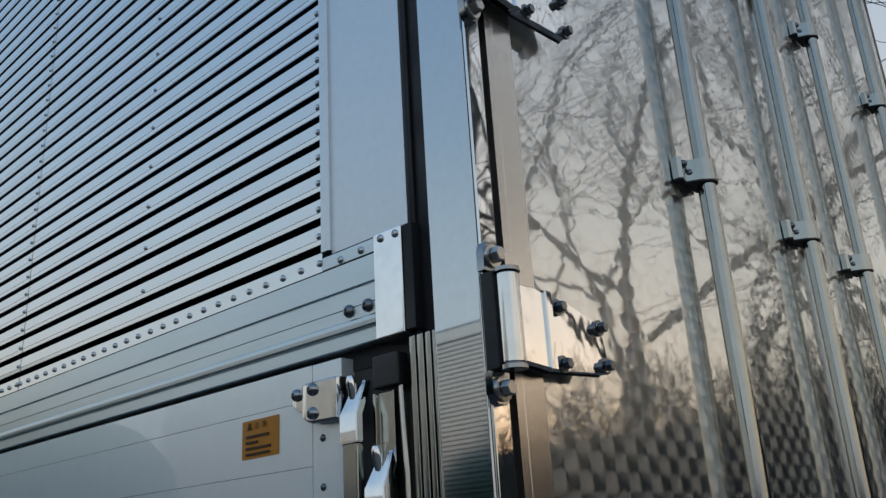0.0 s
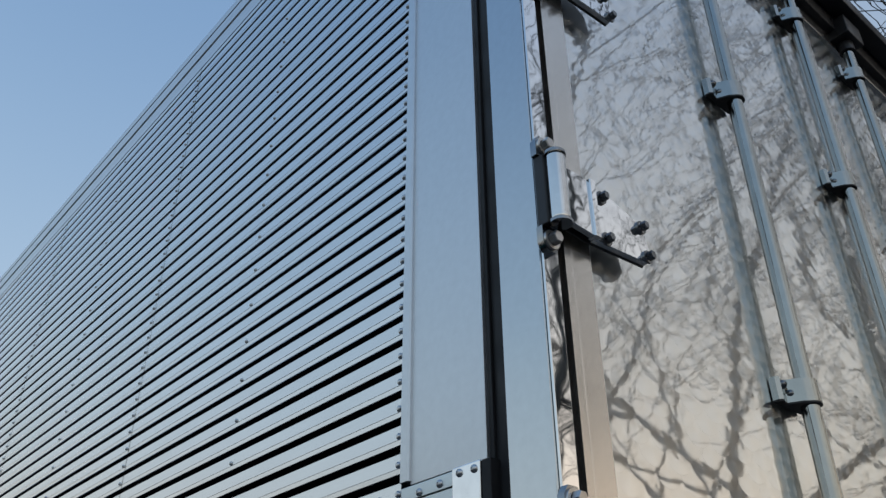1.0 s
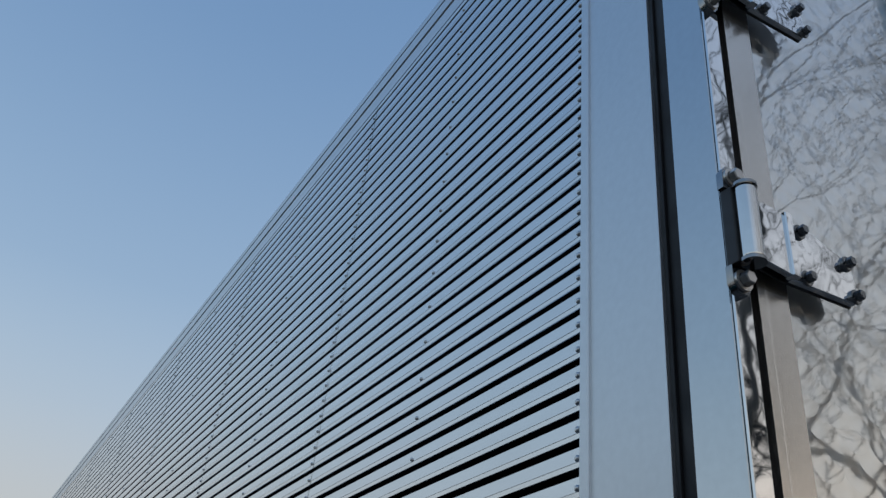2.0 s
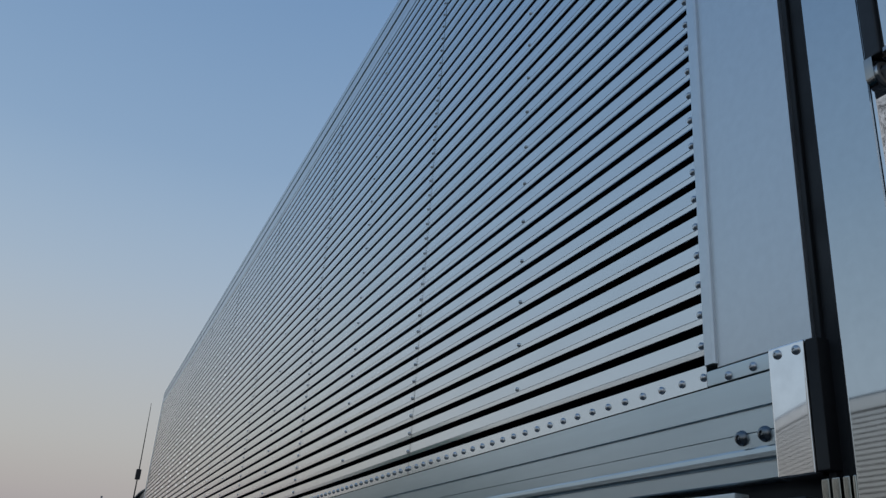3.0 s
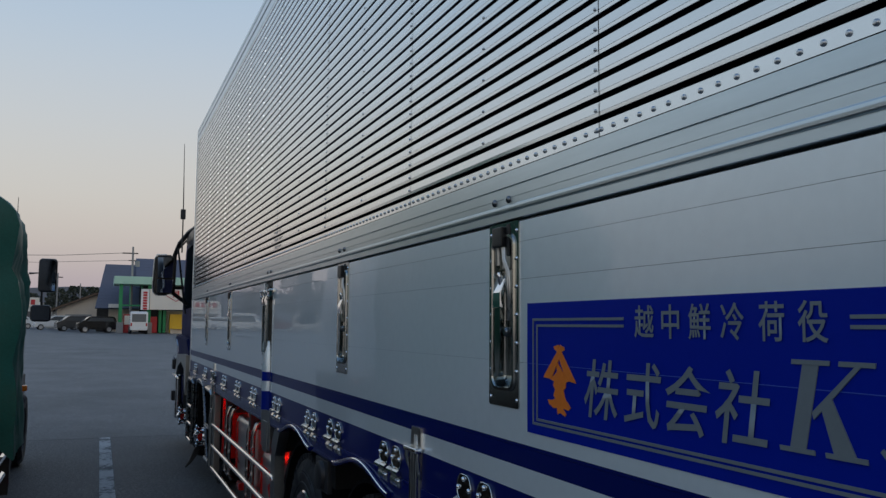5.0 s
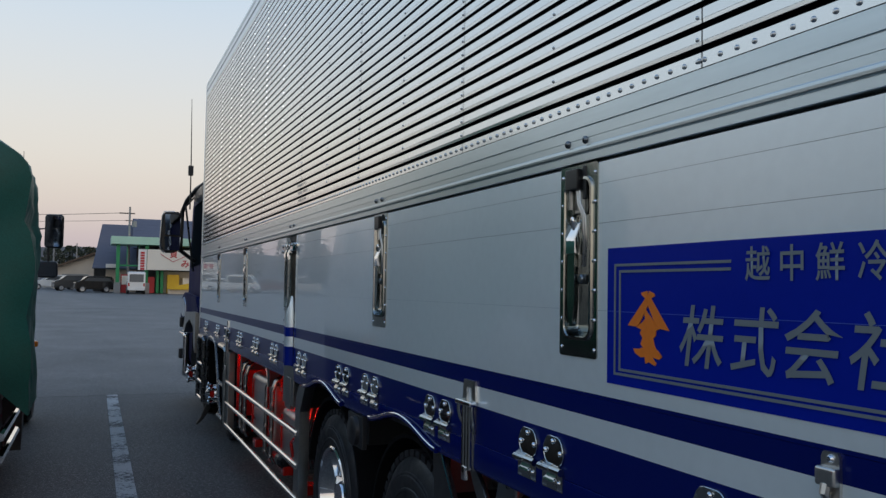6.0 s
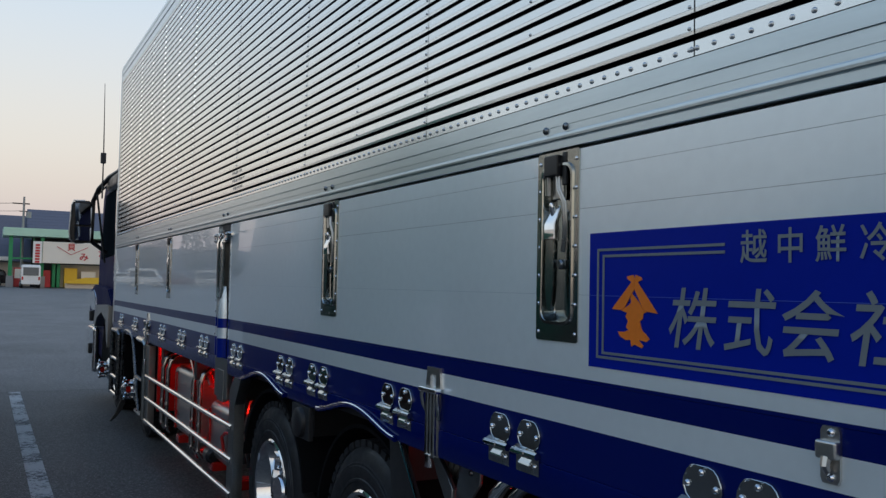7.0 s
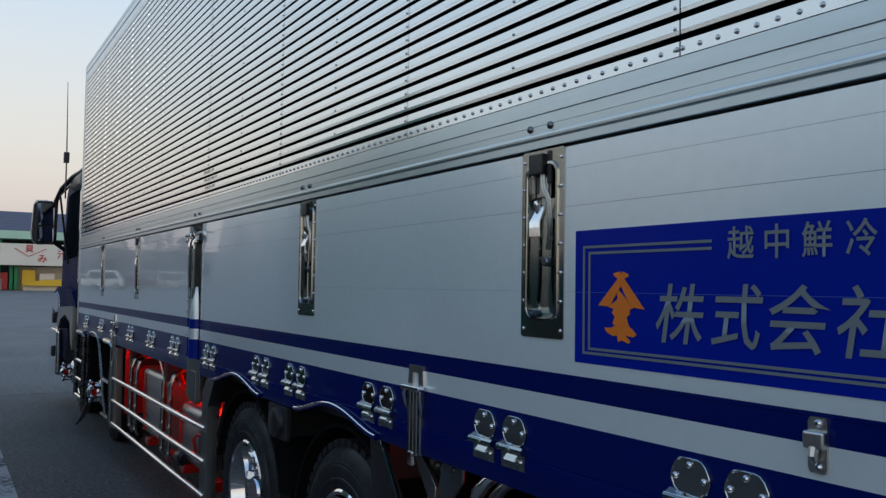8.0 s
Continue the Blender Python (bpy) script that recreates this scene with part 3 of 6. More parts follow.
# lower wing rail: stepped extrusion
bm = B()
prof = [(0.003, 1.9235), (-0.001, 1.9225), (-0.001, 1.8848), (0.0035, 1.8842), (0.0035, 1.8785), (-0.0015, 1.8778), (-0.0015, 1.8549), (0.0004, 1.8545),
        (0.0004, 1.8536), (-0.0015, 1.8532), (-0.0015, 1.8365), (-0.0026, 1.8345), (-0.0030, 1.829), (-0.0026, 1.8235), (-0.0016, 1.8210), (0.0035, 1.8200),
        (0.0035, 1.8170), (-0.0010, 1.8160), (-0.0010, 1.7995), (0.002, 1.798), (0.05, 1.798), (0.05, 1.9235)]
extrude(bm, prof, 0.2145, LEN)
rail = part("wing_rail", bm, M_RAIL, truck, "stepped aluminium lower rail of the wing", smooth=False)
DOME = dome_bolt_mesh(0.0092, 0.007, M_BOLT)
for y in (0.232, 0.271, 1.843, 1.924, 3.401, 3.478, 5.06, 5.16, 6.74, 6.82, 8.26, 8.34):
    place("bolt", DOME, Matrix.Translation((-0.0015, y, 1.850)) @ FACE_LEFT, rail)
bm = B()
box(bm, -0.008, 0.06, 0.156, 0.212, 1.795, 1.946, 0.003)
cap = part("rail_end_cap", bm, M_CHROME, truck, "polished stainless end cap of the wing rail")
for y, z in ((0.196, 1.936), (0.167, 1.935)):
    place("rivet", POP, Matrix.Translation((-0.008, y, z)) @ FACE_LEFT, cap)
bm = B()
box(bm, -0.006, 0.06, 0.138, 0.1558, 1.798, 1.945, 0.002)
part("end_buffer", bm, M_RUBBER, truck, "black rubber buffer")
# gap seals
bm = B()
box(bm, 0.012, 0.05, 0.112, 0.1535, 1.0, 3.70)
box(bm, 0.006, 0.03, 0.142, 0.153, 1.0, 3.70, 0.003)
box(bm, 0.008, 0.03, 0.112, 0.122, 1.0, 3.70, 0.003)
part("door_seal", bm, M_RUBBER, truck, "black rubber seal between wing and rear frame")
for y0, y1 in ((0.1130, 0.1185), (0.1215, 0.131), (0.1345, 0.146), (0.149, 0.160)):
    bm = B()
    box(bm, 0.002, 0.02, y0, y1, 1.0, 1.792, 0.002)
    part("post_strip", bm, M_PRESSED, truck, "stainless strip on the rear post")
bm = B()
box(bm, 0.02, 0.06, 0.16, LEN - 0.05, 1.77, 1.7975)
part("gap_seal", bm, M_RUBBER, truck)

# gates: planks with fine joints
HANDLES = ((1.785, 1.953), (3.322, 3.494), (6.69, 6.84), (8.20, 8.35))
JOINTS = [1.030, 1.244, 1.445, 1.646, 1.738, 1.789]


def gate(y0, y1):
    core = B()
    box(core, 0.0305, 0.034, y0, y1, 1.03, 1.781)
    g = part("gate", core, M_RAIL, truck, "silver painted drop gate with dark blue bands")
    for za, zb in zip(JOINTS, JOINTS[1:]):
        bm = B()
        cuts = [(a + 0.012, b - 0.012) for a, b in HANDLES if y0 < a < y1]
        lo, hi = za + 0.0004, zb - 0.0004
        if hi < 1.36:
            box(bm, 0.0, 0.0115, y0 + 0.001, y1 - 0.001, lo, hi)
        else:
            # openings behind the latch trays
            edges = [y0 + 0.001] + [v for c in cuts for v in c] + [y1 - 0.001]
            for a, b in zip(edges[::2], edges[1::2]):
                box(bm, 0.0, 0.0115, a, b, lo, hi)
            if lo < 1.345:
                for a, b in cuts:
                    box(bm, 0.0, 0.0115, a, b, lo, 1.348)
        part("plank", bm, M_GATE, g, smooth=False)
    return g


gate_a, gate_b = gate(0.356, 4.962), gate(5.285, 9.66)
ARCHES = ((4.30, 0.37), (3.12, 0.37))


def arch_rise(y):
    for yc, half in ARCHES:
        s = (y - yc) / half
        if abs(s) < 1:
            return 0.060 * (0.5 + 0.5 * math.cos(math.pi * s)) ** 0.8
    return 0.0


bm = B()
sy = [0.12 + (LEN - 0.12) * k / 480 for k in range(481)]
sill = [[bm.verts.new(q) for q in ((0.034, y, 1.0298), (0.002, y, 1.0298), (-0.0025, y, 1.0280), (-0.0035, y, 1.022), (-0.004, y, 0.955 + arch_rise(y)), (0.0, y, 0.946 + arch_rise(y)), (0.034, y, 0.946 + arch_rise(y)))] for y in sy]
for u, v in zip(sill, sill[1:]):
    for k in range(7):
        bm.faces.new((u[k], u[(k + 1) % 7], v[(k + 1) % 7], v[k]))
part("sill_rail", bm, M_BLUE, truck, "dark blue painted sill rail")
for y0, y1 in ((0.29, 0.354), (4.964, 4.985), (5.262, 5.283), (9.662, 9.69)):
    bm = B()
    box(bm, -0.002, 0.03, y0, y1, 1.03, 1.788, 0.0015)
    part("gate_end_strip", bm, M_STRIPE if 4.9 < y0 < 5.4 else M_GATE, truck)
SCREW = rivet_mesh(0.0055, 0.004, M_BOLT, "screw")
TSCREW = rivet_mesh(0.0050, 0.004, M_CHROME, "screw")
for y in (0.331, 4.975, 5.272):
    for k in range(9):
        place("screw", SCREW, Matrix.Translation((-0.002, y, 1.682 - 0.066 * k)) @ FACE_LEFT, truck)


def lever_handle(yc, tip, low, parent, x=-0.018, w=0.036, slant=0.0):
    """A folding latch lever: bent bright head with a notch and a round finger pin, grip hanging below it."""
    knee = tip - 0.086
    h = w / 2
    bm = B()
    pts = [(-1.0, 0.0), (-1.0, 0.036), (-0.86, 0.046), (-0.50, 0.073), (-0.34, 0.076), (-0.20, 0.066), (-0.06, 0.058), (0.10, 0.056), (0.26, 0.060), (0.38, 0.070),
           (0.46, 0.077), (0.56, 0.082), (0.70, 0.083), (0.86, 0.080), (0.95, 0.070), (1.0, 0.046), (1.0, 0.036), (1.0, 0.0)]
    front, back = [], []
    for u, v in pts:
        lean = max(0.0, v - 0.036) * 0.42
        front.append(bm.verts.new((x - 0.018 + lean, yc - u * h + slant * v, knee + v)))
        back.append(bm.verts.new((x - 0.006 + lean, yc - u * h + slant * v, knee + v)))
    n = len(pts)
    # the face is bent along its shoulder line
    bm.faces.new([front[i] for i in (0, 1, n - 2, n - 1)])
    bm.faces.new(front[1:n - 1])
    bm.faces.new(list(reversed(back)))
    for i in range(n):
        j = (i + 1) % n
        bm.faces.new((front[i], back[i], back[j], front[j]))
    bmesh.ops.recalc_face_normals(bm, faces=bm.faces)
    bmesh.ops.bevel(bm, geom=[e for e in bm.edges if e.is_boundary is False and e.calc_face_angle(0) > 0.6], offset=0.0014, segments=2, affect="EDGES", clamp_overlap=True)
    lever = part("lever", bm, M_CHROME, parent, "chromed lever handle")
    bm = B()
    extrude(bm, [(yc - h * 0.80, knee - 0.0015), (yc - h * 0.66, low + 0.06), (yc - h * 0.40, low + 0.008), (yc - h * 0.2, low), (yc + h * 0.35, low), (yc + h * 0.60, low + 0.01), (yc + h * 0.86, low + 0.07), (yc + h * 0.90, knee - 0.0015)], x - 0.015, x - 0.002, axis="x")
    bmesh.ops.bevel(bm, geom=bm.edges[:], offset=0.0022, segments=2, affect="EDGES")
    part("grip", bm, M_PRESSED, lever)
    bm = B()
    q = Matrix.Translation((x - 0.009, yc + h * 0.16, tip)) @ Matrix.Rotation(radians(-14), 4, "Y")
    lathe(bm, [(0.0070, -0.040), (0.0072, -0.014), (0.0074, -0.008), (0.0066, -0.002), (0.0042, 0.003), (0.0, 0.0048)], q, 14)
    part("pin", bm, M_CHROME, lever)
    return lever


# latches set in pressed stainless trays
def latch(y0, y1, z0=1.332, z1=1.792):
    yc, w = (y0 + y1) / 2, y1 - y0
    bm = B()
    zb, zt = z0 + 0.045, z1 - 0.035
    hw = w * 0.355
    # flange with a sunken trough
    def rounded(ya, yb, za, zb_, r, n=5):
        out = []
        for cy, cz, a0 in ((yb - r, zb_ - r, 0), (ya + r, zb_ - r, 90), (ya + r, za + r, 180), (yb - r, za + r, 270)):
            out += [(cy + r * math.cos(radians(a0 + 90 * k / n)), cz + r * math.sin(radians(a0 + 90 * k / n))) for k in range(n + 1)]
        return out

    def ring(grow, x, r, flange=False):
        pts = rounded(y0, y1, z0, z1, 0.008) if flange else rounded(yc - hw - grow, yc + hw + grow, zb - grow, zt + grow, r)
        return [bm.verts.new((x, p[0], p[1])) for p in pts]
    loops = [ring(0, 0.002, 0, True), ring(0, -0.003, 0, True), ring(0.006, -0.003, 0.030), ring(0.004, -0.0085, 0.028), ring(-0.002, -0.009, 0.026), ring(-0.005, -0.003, 0.024), ring(-0.009, 0.020, 0.020), ring(-0.014, 0.0280, 0.016)]
    for a, b in zip(loops, loops[1:]):
        n = len(a)
        for k in range(n):
            bm.faces.new((a[k], a[(k + 1) % n], b[(k + 1) % n], b[k]))
    bm.faces.new(loops[-1])
    tray = part("gate_latch", bm, M_PRESSED, truck, "pressed stainless latch tray with lever handle")
    lever_handle(yc + 0.019, z0 + 0.333, z0 + 0.072, tray, 0.004, w * 0.25)
    bm = B()
    # bent link strap at the side of the lever and the two guide cheeks under the catch
    for d, r in ((0.0, 0.0042), (-0.008, 0.0034)):
        tube(bm, [(-0.004, yc + 0.004 + d, z0 + 0.412), (-0.005, yc - 0.003 + d, z0 + 0.367), (-0.004, yc - 0.024 + d, z0 + 0.334), (-0.002, yc - 0.026 + d, z0 + 0.268), (0.004, yc - 0.012 + d, z0 + 0.215)], r, 8)
    tube(bm, [(0.002, yc + 0.046, z0 + 0.415), (0.004, yc + 0.046, z0 + 0.356)], 0.0045, 8)
    part("link_rod", bm, M_SATIN, tray, "bent steel link")
    bm = B()
    lathe(bm, [(0.0, 0.0), (0.012, 0.0), (0.012, 0.016), (0.008, 0.020), (0.0, 0.020)], Matrix.Translation((0.012, yc - 0.014, z0 + 0.185)) @ FACE_LEFT, 14)
    box(bm, 0.0, 0.02, yc - 0.030, yc + 0.006, z0 + 0.178, z0 + 0.196, 0.003)
    part("pivot", bm, M_BOLT, tray, "dark pivot block")
    bm = B()
    box(bm, 0.012, 0.022, yc - 0.004, yc + 0.044, z0 + 0.345, z0 + 0.412, 0.003)
    part("striker", bm, M_SATIN, tray)
    bm = B()
    box(bm, -0.018, 0.006, yc - 0.015, yc + 0.040, z1 - 0.060, z1 - 0.010, 0.003)
    part("catch_block", bm, M_BLACK, tray, "black plastic catch block")
    bm = B()
    # solid black block standing in for the dark cavity beside the catch
    box(bm, -0.006, 0.002, yc - 0.036, yc - 0.019, z1 - 0.085, z1 - 0.004, 0.003)
    part("catch_slot_shade", bm, M_RUBBER, tray)
    for k in range(7):
        for y in (y0 + 0.011, y1 - 0.011):
            place("screw", TSCREW, Matrix.Translation((-0.003, y, z0 + 0.020 + k * (z1 - z0 - 0.045) / 6)) @ FACE_LEFT, tray)
    return tray


for y0, y1 in HANDLES:
    latch(y0, y1)


SOCKET = dome_bolt_mesh(0.0088, 0.008, M_DARKCHROME)
# post latches: at the rear post and on both sides of the middle pillar
def post_latch(yc, z1=1.785, both=(1,)):
    bm = B()
    box(bm, 0.022, 0.034, yc - 0.11, yc + 0.11, 1.03, z1 + 0.008)
    p = part("post", bm, M_FRAME, truck, "dark recessed pillar with bright latch levers")
    bm = B()
    extrude(bm, [(0.002, yc - 0.022), (-0.006, yc - 0.022), (-0.006, yc - 0.018), (-0.001, yc - 0.016), (-0.001, yc + 0.012), (-0.006, yc + 0.014), (-0.006, yc + 0.018), (0.002, yc + 0.018), (0.022, yc + 0.016), (0.022, yc - 0.020)], 1.03, z1 - 0.075, axis="z")
    part("guide_channel", bm, M_PRESSED, p)
    for s in both:
        lever_handle(yc + s * 0.042, z1 - 0.050, z1 - 0.42, p, -0.012, 0.034)
        # plate pressed in two levels with a short ramp between them, its toe rounded
        bm = B()
        rings = []
        for dy, out, zt, zb in ((0.1860, 0.004, 0.050, 0.062), (0.1855, 0.009, 0.046, 0.066), (0.1815, 0.011, 0.043, 0.070), (0.172, 0.012, 0.042, 0.076), (0.160, 0.012, 0.0415, 0.083),
                                (0.148, 0.021, 0.041, 0.091), (0.138, 0.022, 0.041, 0.096), (0.128, 0.022, 0.041, 0.099), (0.084, 0.022, 0.041, 0.100), (0.076, 0.019, 0.041, 0.100), (0.072, 0.010, 0.042, 0.099)):
            c = 0.0035
            rings.append([bm.verts.new((q[0], yc + s * dy, z1 - q[1])) for q in ((0.0, zt), (-out + c, zt), (-out, zt + c), (-out, zb - c), (-out + c, zb), (0.0, zb))])
        for a, b in zip(rings, rings[1:]):
            for k in range(6):
                bm.faces.new((a[k], a[(k + 1) % 6], b[(k + 1) % 6], b[k]))
        bm.faces.new(rings[0])
        bm.faces.new(list(reversed(rings[-1])))
        c = part("strike_plate", bm, M_STRIKE, p, "polished striker plate held by three bolts")
        for y, z, x in ((0.171, 0.053, -0.012), (0.123, 0.053, -0.022), (0.123, 0.086, -0.022)):
            place("bolt", SOCKET, Matrix.Translation((x, yc + s * y, z1 - z)) @ FACE_LEFT, c)
    bm = B()
    box(bm, -0.010, 0.012, yc - 0.034, yc + 0.014, z1 - 0.070, z1 - 0.026, 0.003)
    part("catch_block", bm, M_BLACK, p)
    return p


post_latch(0.205, 1.800, both=(1,))
post_latch(5.125, both=(1, -1))
second = new("second_latch")
second.parent = truck
lever_handle(0.201, 1.653, 1.30, second, -0.012, 0.036)
bm = B()
tube(bm, [(0.0, 0.166, 1.30), (-0.004, 0.166, 1.62), (-0.002, 0.172, 1.68), (0.0, 0.176, 1.735)], 0.0035, 8)
tube(bm, [(0.004, 0.214, 1.32), (0.0, 0.214, 1.60), (0.002, 0.208, 1.66)], 0.0035, 8)
part("link_rod", bm, M_SATIN, second)
# lower pillar stay in the middle, blue over the band
bm = B()
rings = []
for z, c, half, out in ((1.030, 5.092, 0.048, 0.034), (1.250, 5.092, 0.045, 0.034), (1.330, 5.090, 0.036, 0.030), (1.390, 5.087, 0.022, 0.020), (1.425, 5.085, 0.009, 0.010), (1.435, 5.085, 0.003, 0.005)):
    rings.append([bm.verts.new((0.008 - (out + 0.008) * math.sin(math.pi * k / 12), c - half * math.cos(math.pi * k / 12), z)) for k in range(13)])
for a, b in zip(rings, rings[1:]):
    for k in range(12):
        bm.faces.new((a[k], a[k + 1], b[k + 1], b[k]))
    bm.faces.new((a[12], a[0], b[0], b[12]))
bm.faces.new(rings[0])
bm.faces.new(rings[-1])
bmesh.ops.recalc_face_normals(bm, faces=bm.faces[:])
part("pillar_cover", bm, M_STRIPE, truck, "silver and blue cover on the middle pillar, blue brightened as if lit")
bm = B()
box(bm, -0.006, 0.03, 4.955, 5.235, 0.80, 1.028, 0.004)
box(bm, -0.010, 0.02, 5.02, 5.16, 0.78, 0.96, 0.004)
part("pillar_foot", bm, M_GUARD, truck, "satin steel foot of the middle pillar")


# hinges along the bottom of the gates
def hinge_mesh():
    """Upper leaf: a rounded shield with a bright turned rim, rolled knuckle and short lower leaf."""
    bm = B()
    half = [(0.028, 0.060), (0.043, 0.072), (0.051, 0.090), (0.049, 0.105), (0.040, 0.122), (0.030, 0.131), (0.018, 0.134)]
    up = [(-a, b) for a, b in half] + [(a, b) for a, b in reversed(half)]
    cy, cz = 0.0, 0.097
    rings = []
    for grow, x in ((1.0, 0.0), (1.0, -0.0050), (0.97, -0.0064), (0.93, -0.0064), (0.90, -0.0050)):
        rings.append([bm.verts.new((x, cy + (a - cy) * grow, cz + (b - cz) * grow)) for a, b in up])
    for a, b in zip(rings, rings[1:]):
        for k in range(len(up)):
            j = (k + 1) % len(up)
            bm.faces.new((a[k], a[j], b[j], b[k]))
    bm.faces.new(rings[-1])
    # lower leaf, pressed with a swell between its bolts
    extrude(bm, [(0.0, 0.046), (-0.007, 0.046), (-0.008, 0.040), (-0.015, 0.032), (-0.018, 0.025), (-0.016, 0.018), (-0.010, 0.013), (-0.008, 0.006), (-0.005, 0.002), (0.0, 0.002)], -0.022, 0.024)
    for a, b in ((-0.050, -0.0225), (0.0245, 0.050)):
        extrude(bm, [(0.0, 0.046), (-0.007, 0.046), (-0.007, 0.006), (-0.005, 0.002), (0.0, 0.002)], a, b)
    # knuckle: flat bright tongue on one half, barrel on the other
    extrude(bm, [(-0.001, 0.068), (-0.008, 0.064), (-0.022, 0.056), (-0.023, 0.050), (-0.018, 0.046), (0.0, 0.044)], 0.000, 0.056)
    tube(bm, [(-0.011, -0.050, 0.052), (-0.011, 0.058, 0.052)], 0.0095, 10)
    me = finish(bm, "gate_hinge", True)
    me.materials.append(M_HINGE)
    return me


HINGE = hinge_mesh()
HBOLT = rivet_mesh(0.0072, 0.0065, M_CHROME, "bolt", 10)
PAIRS = (0.62, 1.257, 1.976, 2.685, 3.437, 3.866, 4.700, 5.480, 6.150, 6.870, 7.555, 8.18, 9.05)
for y in PAIRS:
    for d in (0.0, 0.134):
        h = place("gate_hinge", HINGE, pose(0.0, y + d, 0.993), truck, "polished stainless gate hinge")
        for yy, z in ((0.0, 0.121), (-0.036, 0.095), (0.036, 0.095), (-0.032, 0.024), (0.036, 0.024)):
            place("bolt", HBOLT, Matrix.Translation((-0.006, yy, z)) @ FACE_LEFT, h)

# tie-down stay and tall strut on the gate
bm = B()
extrude(bm, [(1.098, 1.152), (1.126, 1.152), (1.130, 1.160), (1.130, 1.236), (1.126, 1.244), (1.098, 1.244), (1.094, 1.236), (1.094, 1.160)], -0.006, 0.0, axis="x")
box(bm, -0.020, -0.004, 1.092, 1.132, 1.192, 1.222, 0.005, 3)
tube(bm, [(-0.014, 1.112, 1.195), (-0.018, 1.112, 1.182), (-0.012, 1.112, 1.172)], [0.009, 0.008, 0.006], 8)
stay = part("gate_keeper", bm, M_SATIN, truck, "small stainless keeper plate")
for z in (1.234, 1.162):
    place("bolt", HBOLT, Matrix.Translation((-0.006, 1.11, z)) @ FACE_LEFT, stay)


def strut(y, top=1.212, bottom=0.945):
    """Prop strut: windowed head plate, cross handle with hooked ends, three ribs, tongue and a swinging arm."""
    bm = B()
    for pts in ([(0.018, -0.062), (0.048, -0.062), (0.040, 0.0), (0.018, -0.001)], [(-0.048, -0.062), (-0.018, -0.062), (-0.018, -0.001), (-0.040, 0.0)],
                [(0.018, 0.0), (-0.018, 0.0), (-0.018, -0.022), (0.018, -0.022)]):
        extrude(bm, [(y + a, top + b) for a, b in pts], -0.007, 0.0, axis="x")
    extrude(bm, [(y - 0.040, top - 0.062), (y + 0.040, top - 0.062), (y + 0.034, bottom), (y - 0.034, bottom)], -0.005, 0.0, axis="x")
    s = part("gate_strut", bm, M_SATIN, truck, "stainless prop strut with a loop handle")
    for d in (-0.021, 0.0, 0.021):
        bm = B()
        box(bm, -0.019, -0.004, y + d - 0.0088, y + d + 0.0088, bottom - 0.002, top - 0.066, 0.004, 3)
        part("slide_bar", bm, M_HINGE, s)
    bm = B()
    box(bm, -0.030, -0.006, y - 0.056, y + 0.058, top - 0.076, top - 0.060, 0.0045, 3)
    part("loop", bm, M_CHROME, s)
    for side_, drop in ((1, 0.135), (-1, 0.155)):
        bm = B()
        tube(bm, [(-0.018, y + side_ * 0.048, top - 0.066), (-0.020, y + side_ * 0.050, top - 0.09), (-0.014, y + side_ * 0.050, top - drop + 0.02), (-0.008, y + side_ * 0.045, top - drop)], [0.007, 0.0065, 0.0065, 0.004], 8)
        part("hook", bm, M_HINGE, s)
    bm = B()
    box(bm, -0.024, -0.010, y - 0.012, y + 0.016, bottom - 0.034, bottom + 0.008, 0.004)
    part("tongue", bm, M_CHROME, s)
    bm = B()
    extrude(bm, [(y + 0.052, bottom - 0.004), (y + 0.012, bottom + 0.002), (y - 0.045, bottom - 0.045), (y - 0.086, bottom - 0.085), (y - 0.078, bottom - 0.14), (y - 0.040, bottom - 0.25), (y - 0.015, bottom - 0.25), (y - 0.040, bottom - 0.12), (y + 0.020, bottom - 0.055)], 0.020, 0.034, axis="x")
    bmesh.ops.bevel(bm, geom=bm.edges[:], offset=0.002, segments=1, affect="EDGES")
    part("swing_link", bm, M_GUARD, s, "tapered swinging arm")
    return s


strut(2.488)
strut(7.60, 1.19, 0.80)


# ---- sign, sticker and lettering on the gate ----
def glyphs(name, text, size_y, z0, z1, y_left, y_right, material, parent, x, slant=0.0, bold=0.0):
    """Writing on the side, filling the box from y_left (towards the cab) to y_right."""
    cu = bpy.data.curves.new(name, "FONT")
    cu.body = text
    cu.shear = slant
    cu.offset = bold
    cu.extrude = 0.0
    cu.resolution_u = 3
    tmp = new(name, cu)
    me = bpy.data.meshes.new_from_object(tmp.evaluated_get(bpy.context.evaluated_depsgraph_get()))
    bpy.data.objects.remove(tmp)
    co = [v.co.copy() for v in me.vertices]
    a0, a1 = min(c.x for c in co), max(c.x for c in co)
    b0, b1 = min(c.y for c in co), max(c.y for c in co)
    for v, c in zip(me.vertices, co):
        v.co = (x, y_left + (c.x - a0) / (a1 - a0) * (y_right - y_left), z0 + (c.y - b0) / (b1 - b0) * (z1 - z0))
    me.materials.clear()
    me.materials.append(material)
    ob = new(name, me)
    ob.parent = parent
    return ob


bm = B()
SY0, SY1, SZ0, SZ1 = 0.380, 1.744, 1.284, 1.586
box(bm, -0.0012, 0.0006, SY0, SY1, SZ0, SZ1)
sign = part("company_sign", bm, M_FILM, gate_a, "bright blue lettered film sign with grey double border", smooth=False)
X1 = -0.0035


def bar(y0, y1, z0, z1):
    part("border_line", box(B(), -0.0030, -0.0014, y0, y1, z0, z1), M_LETTER, sign, smooth=False)


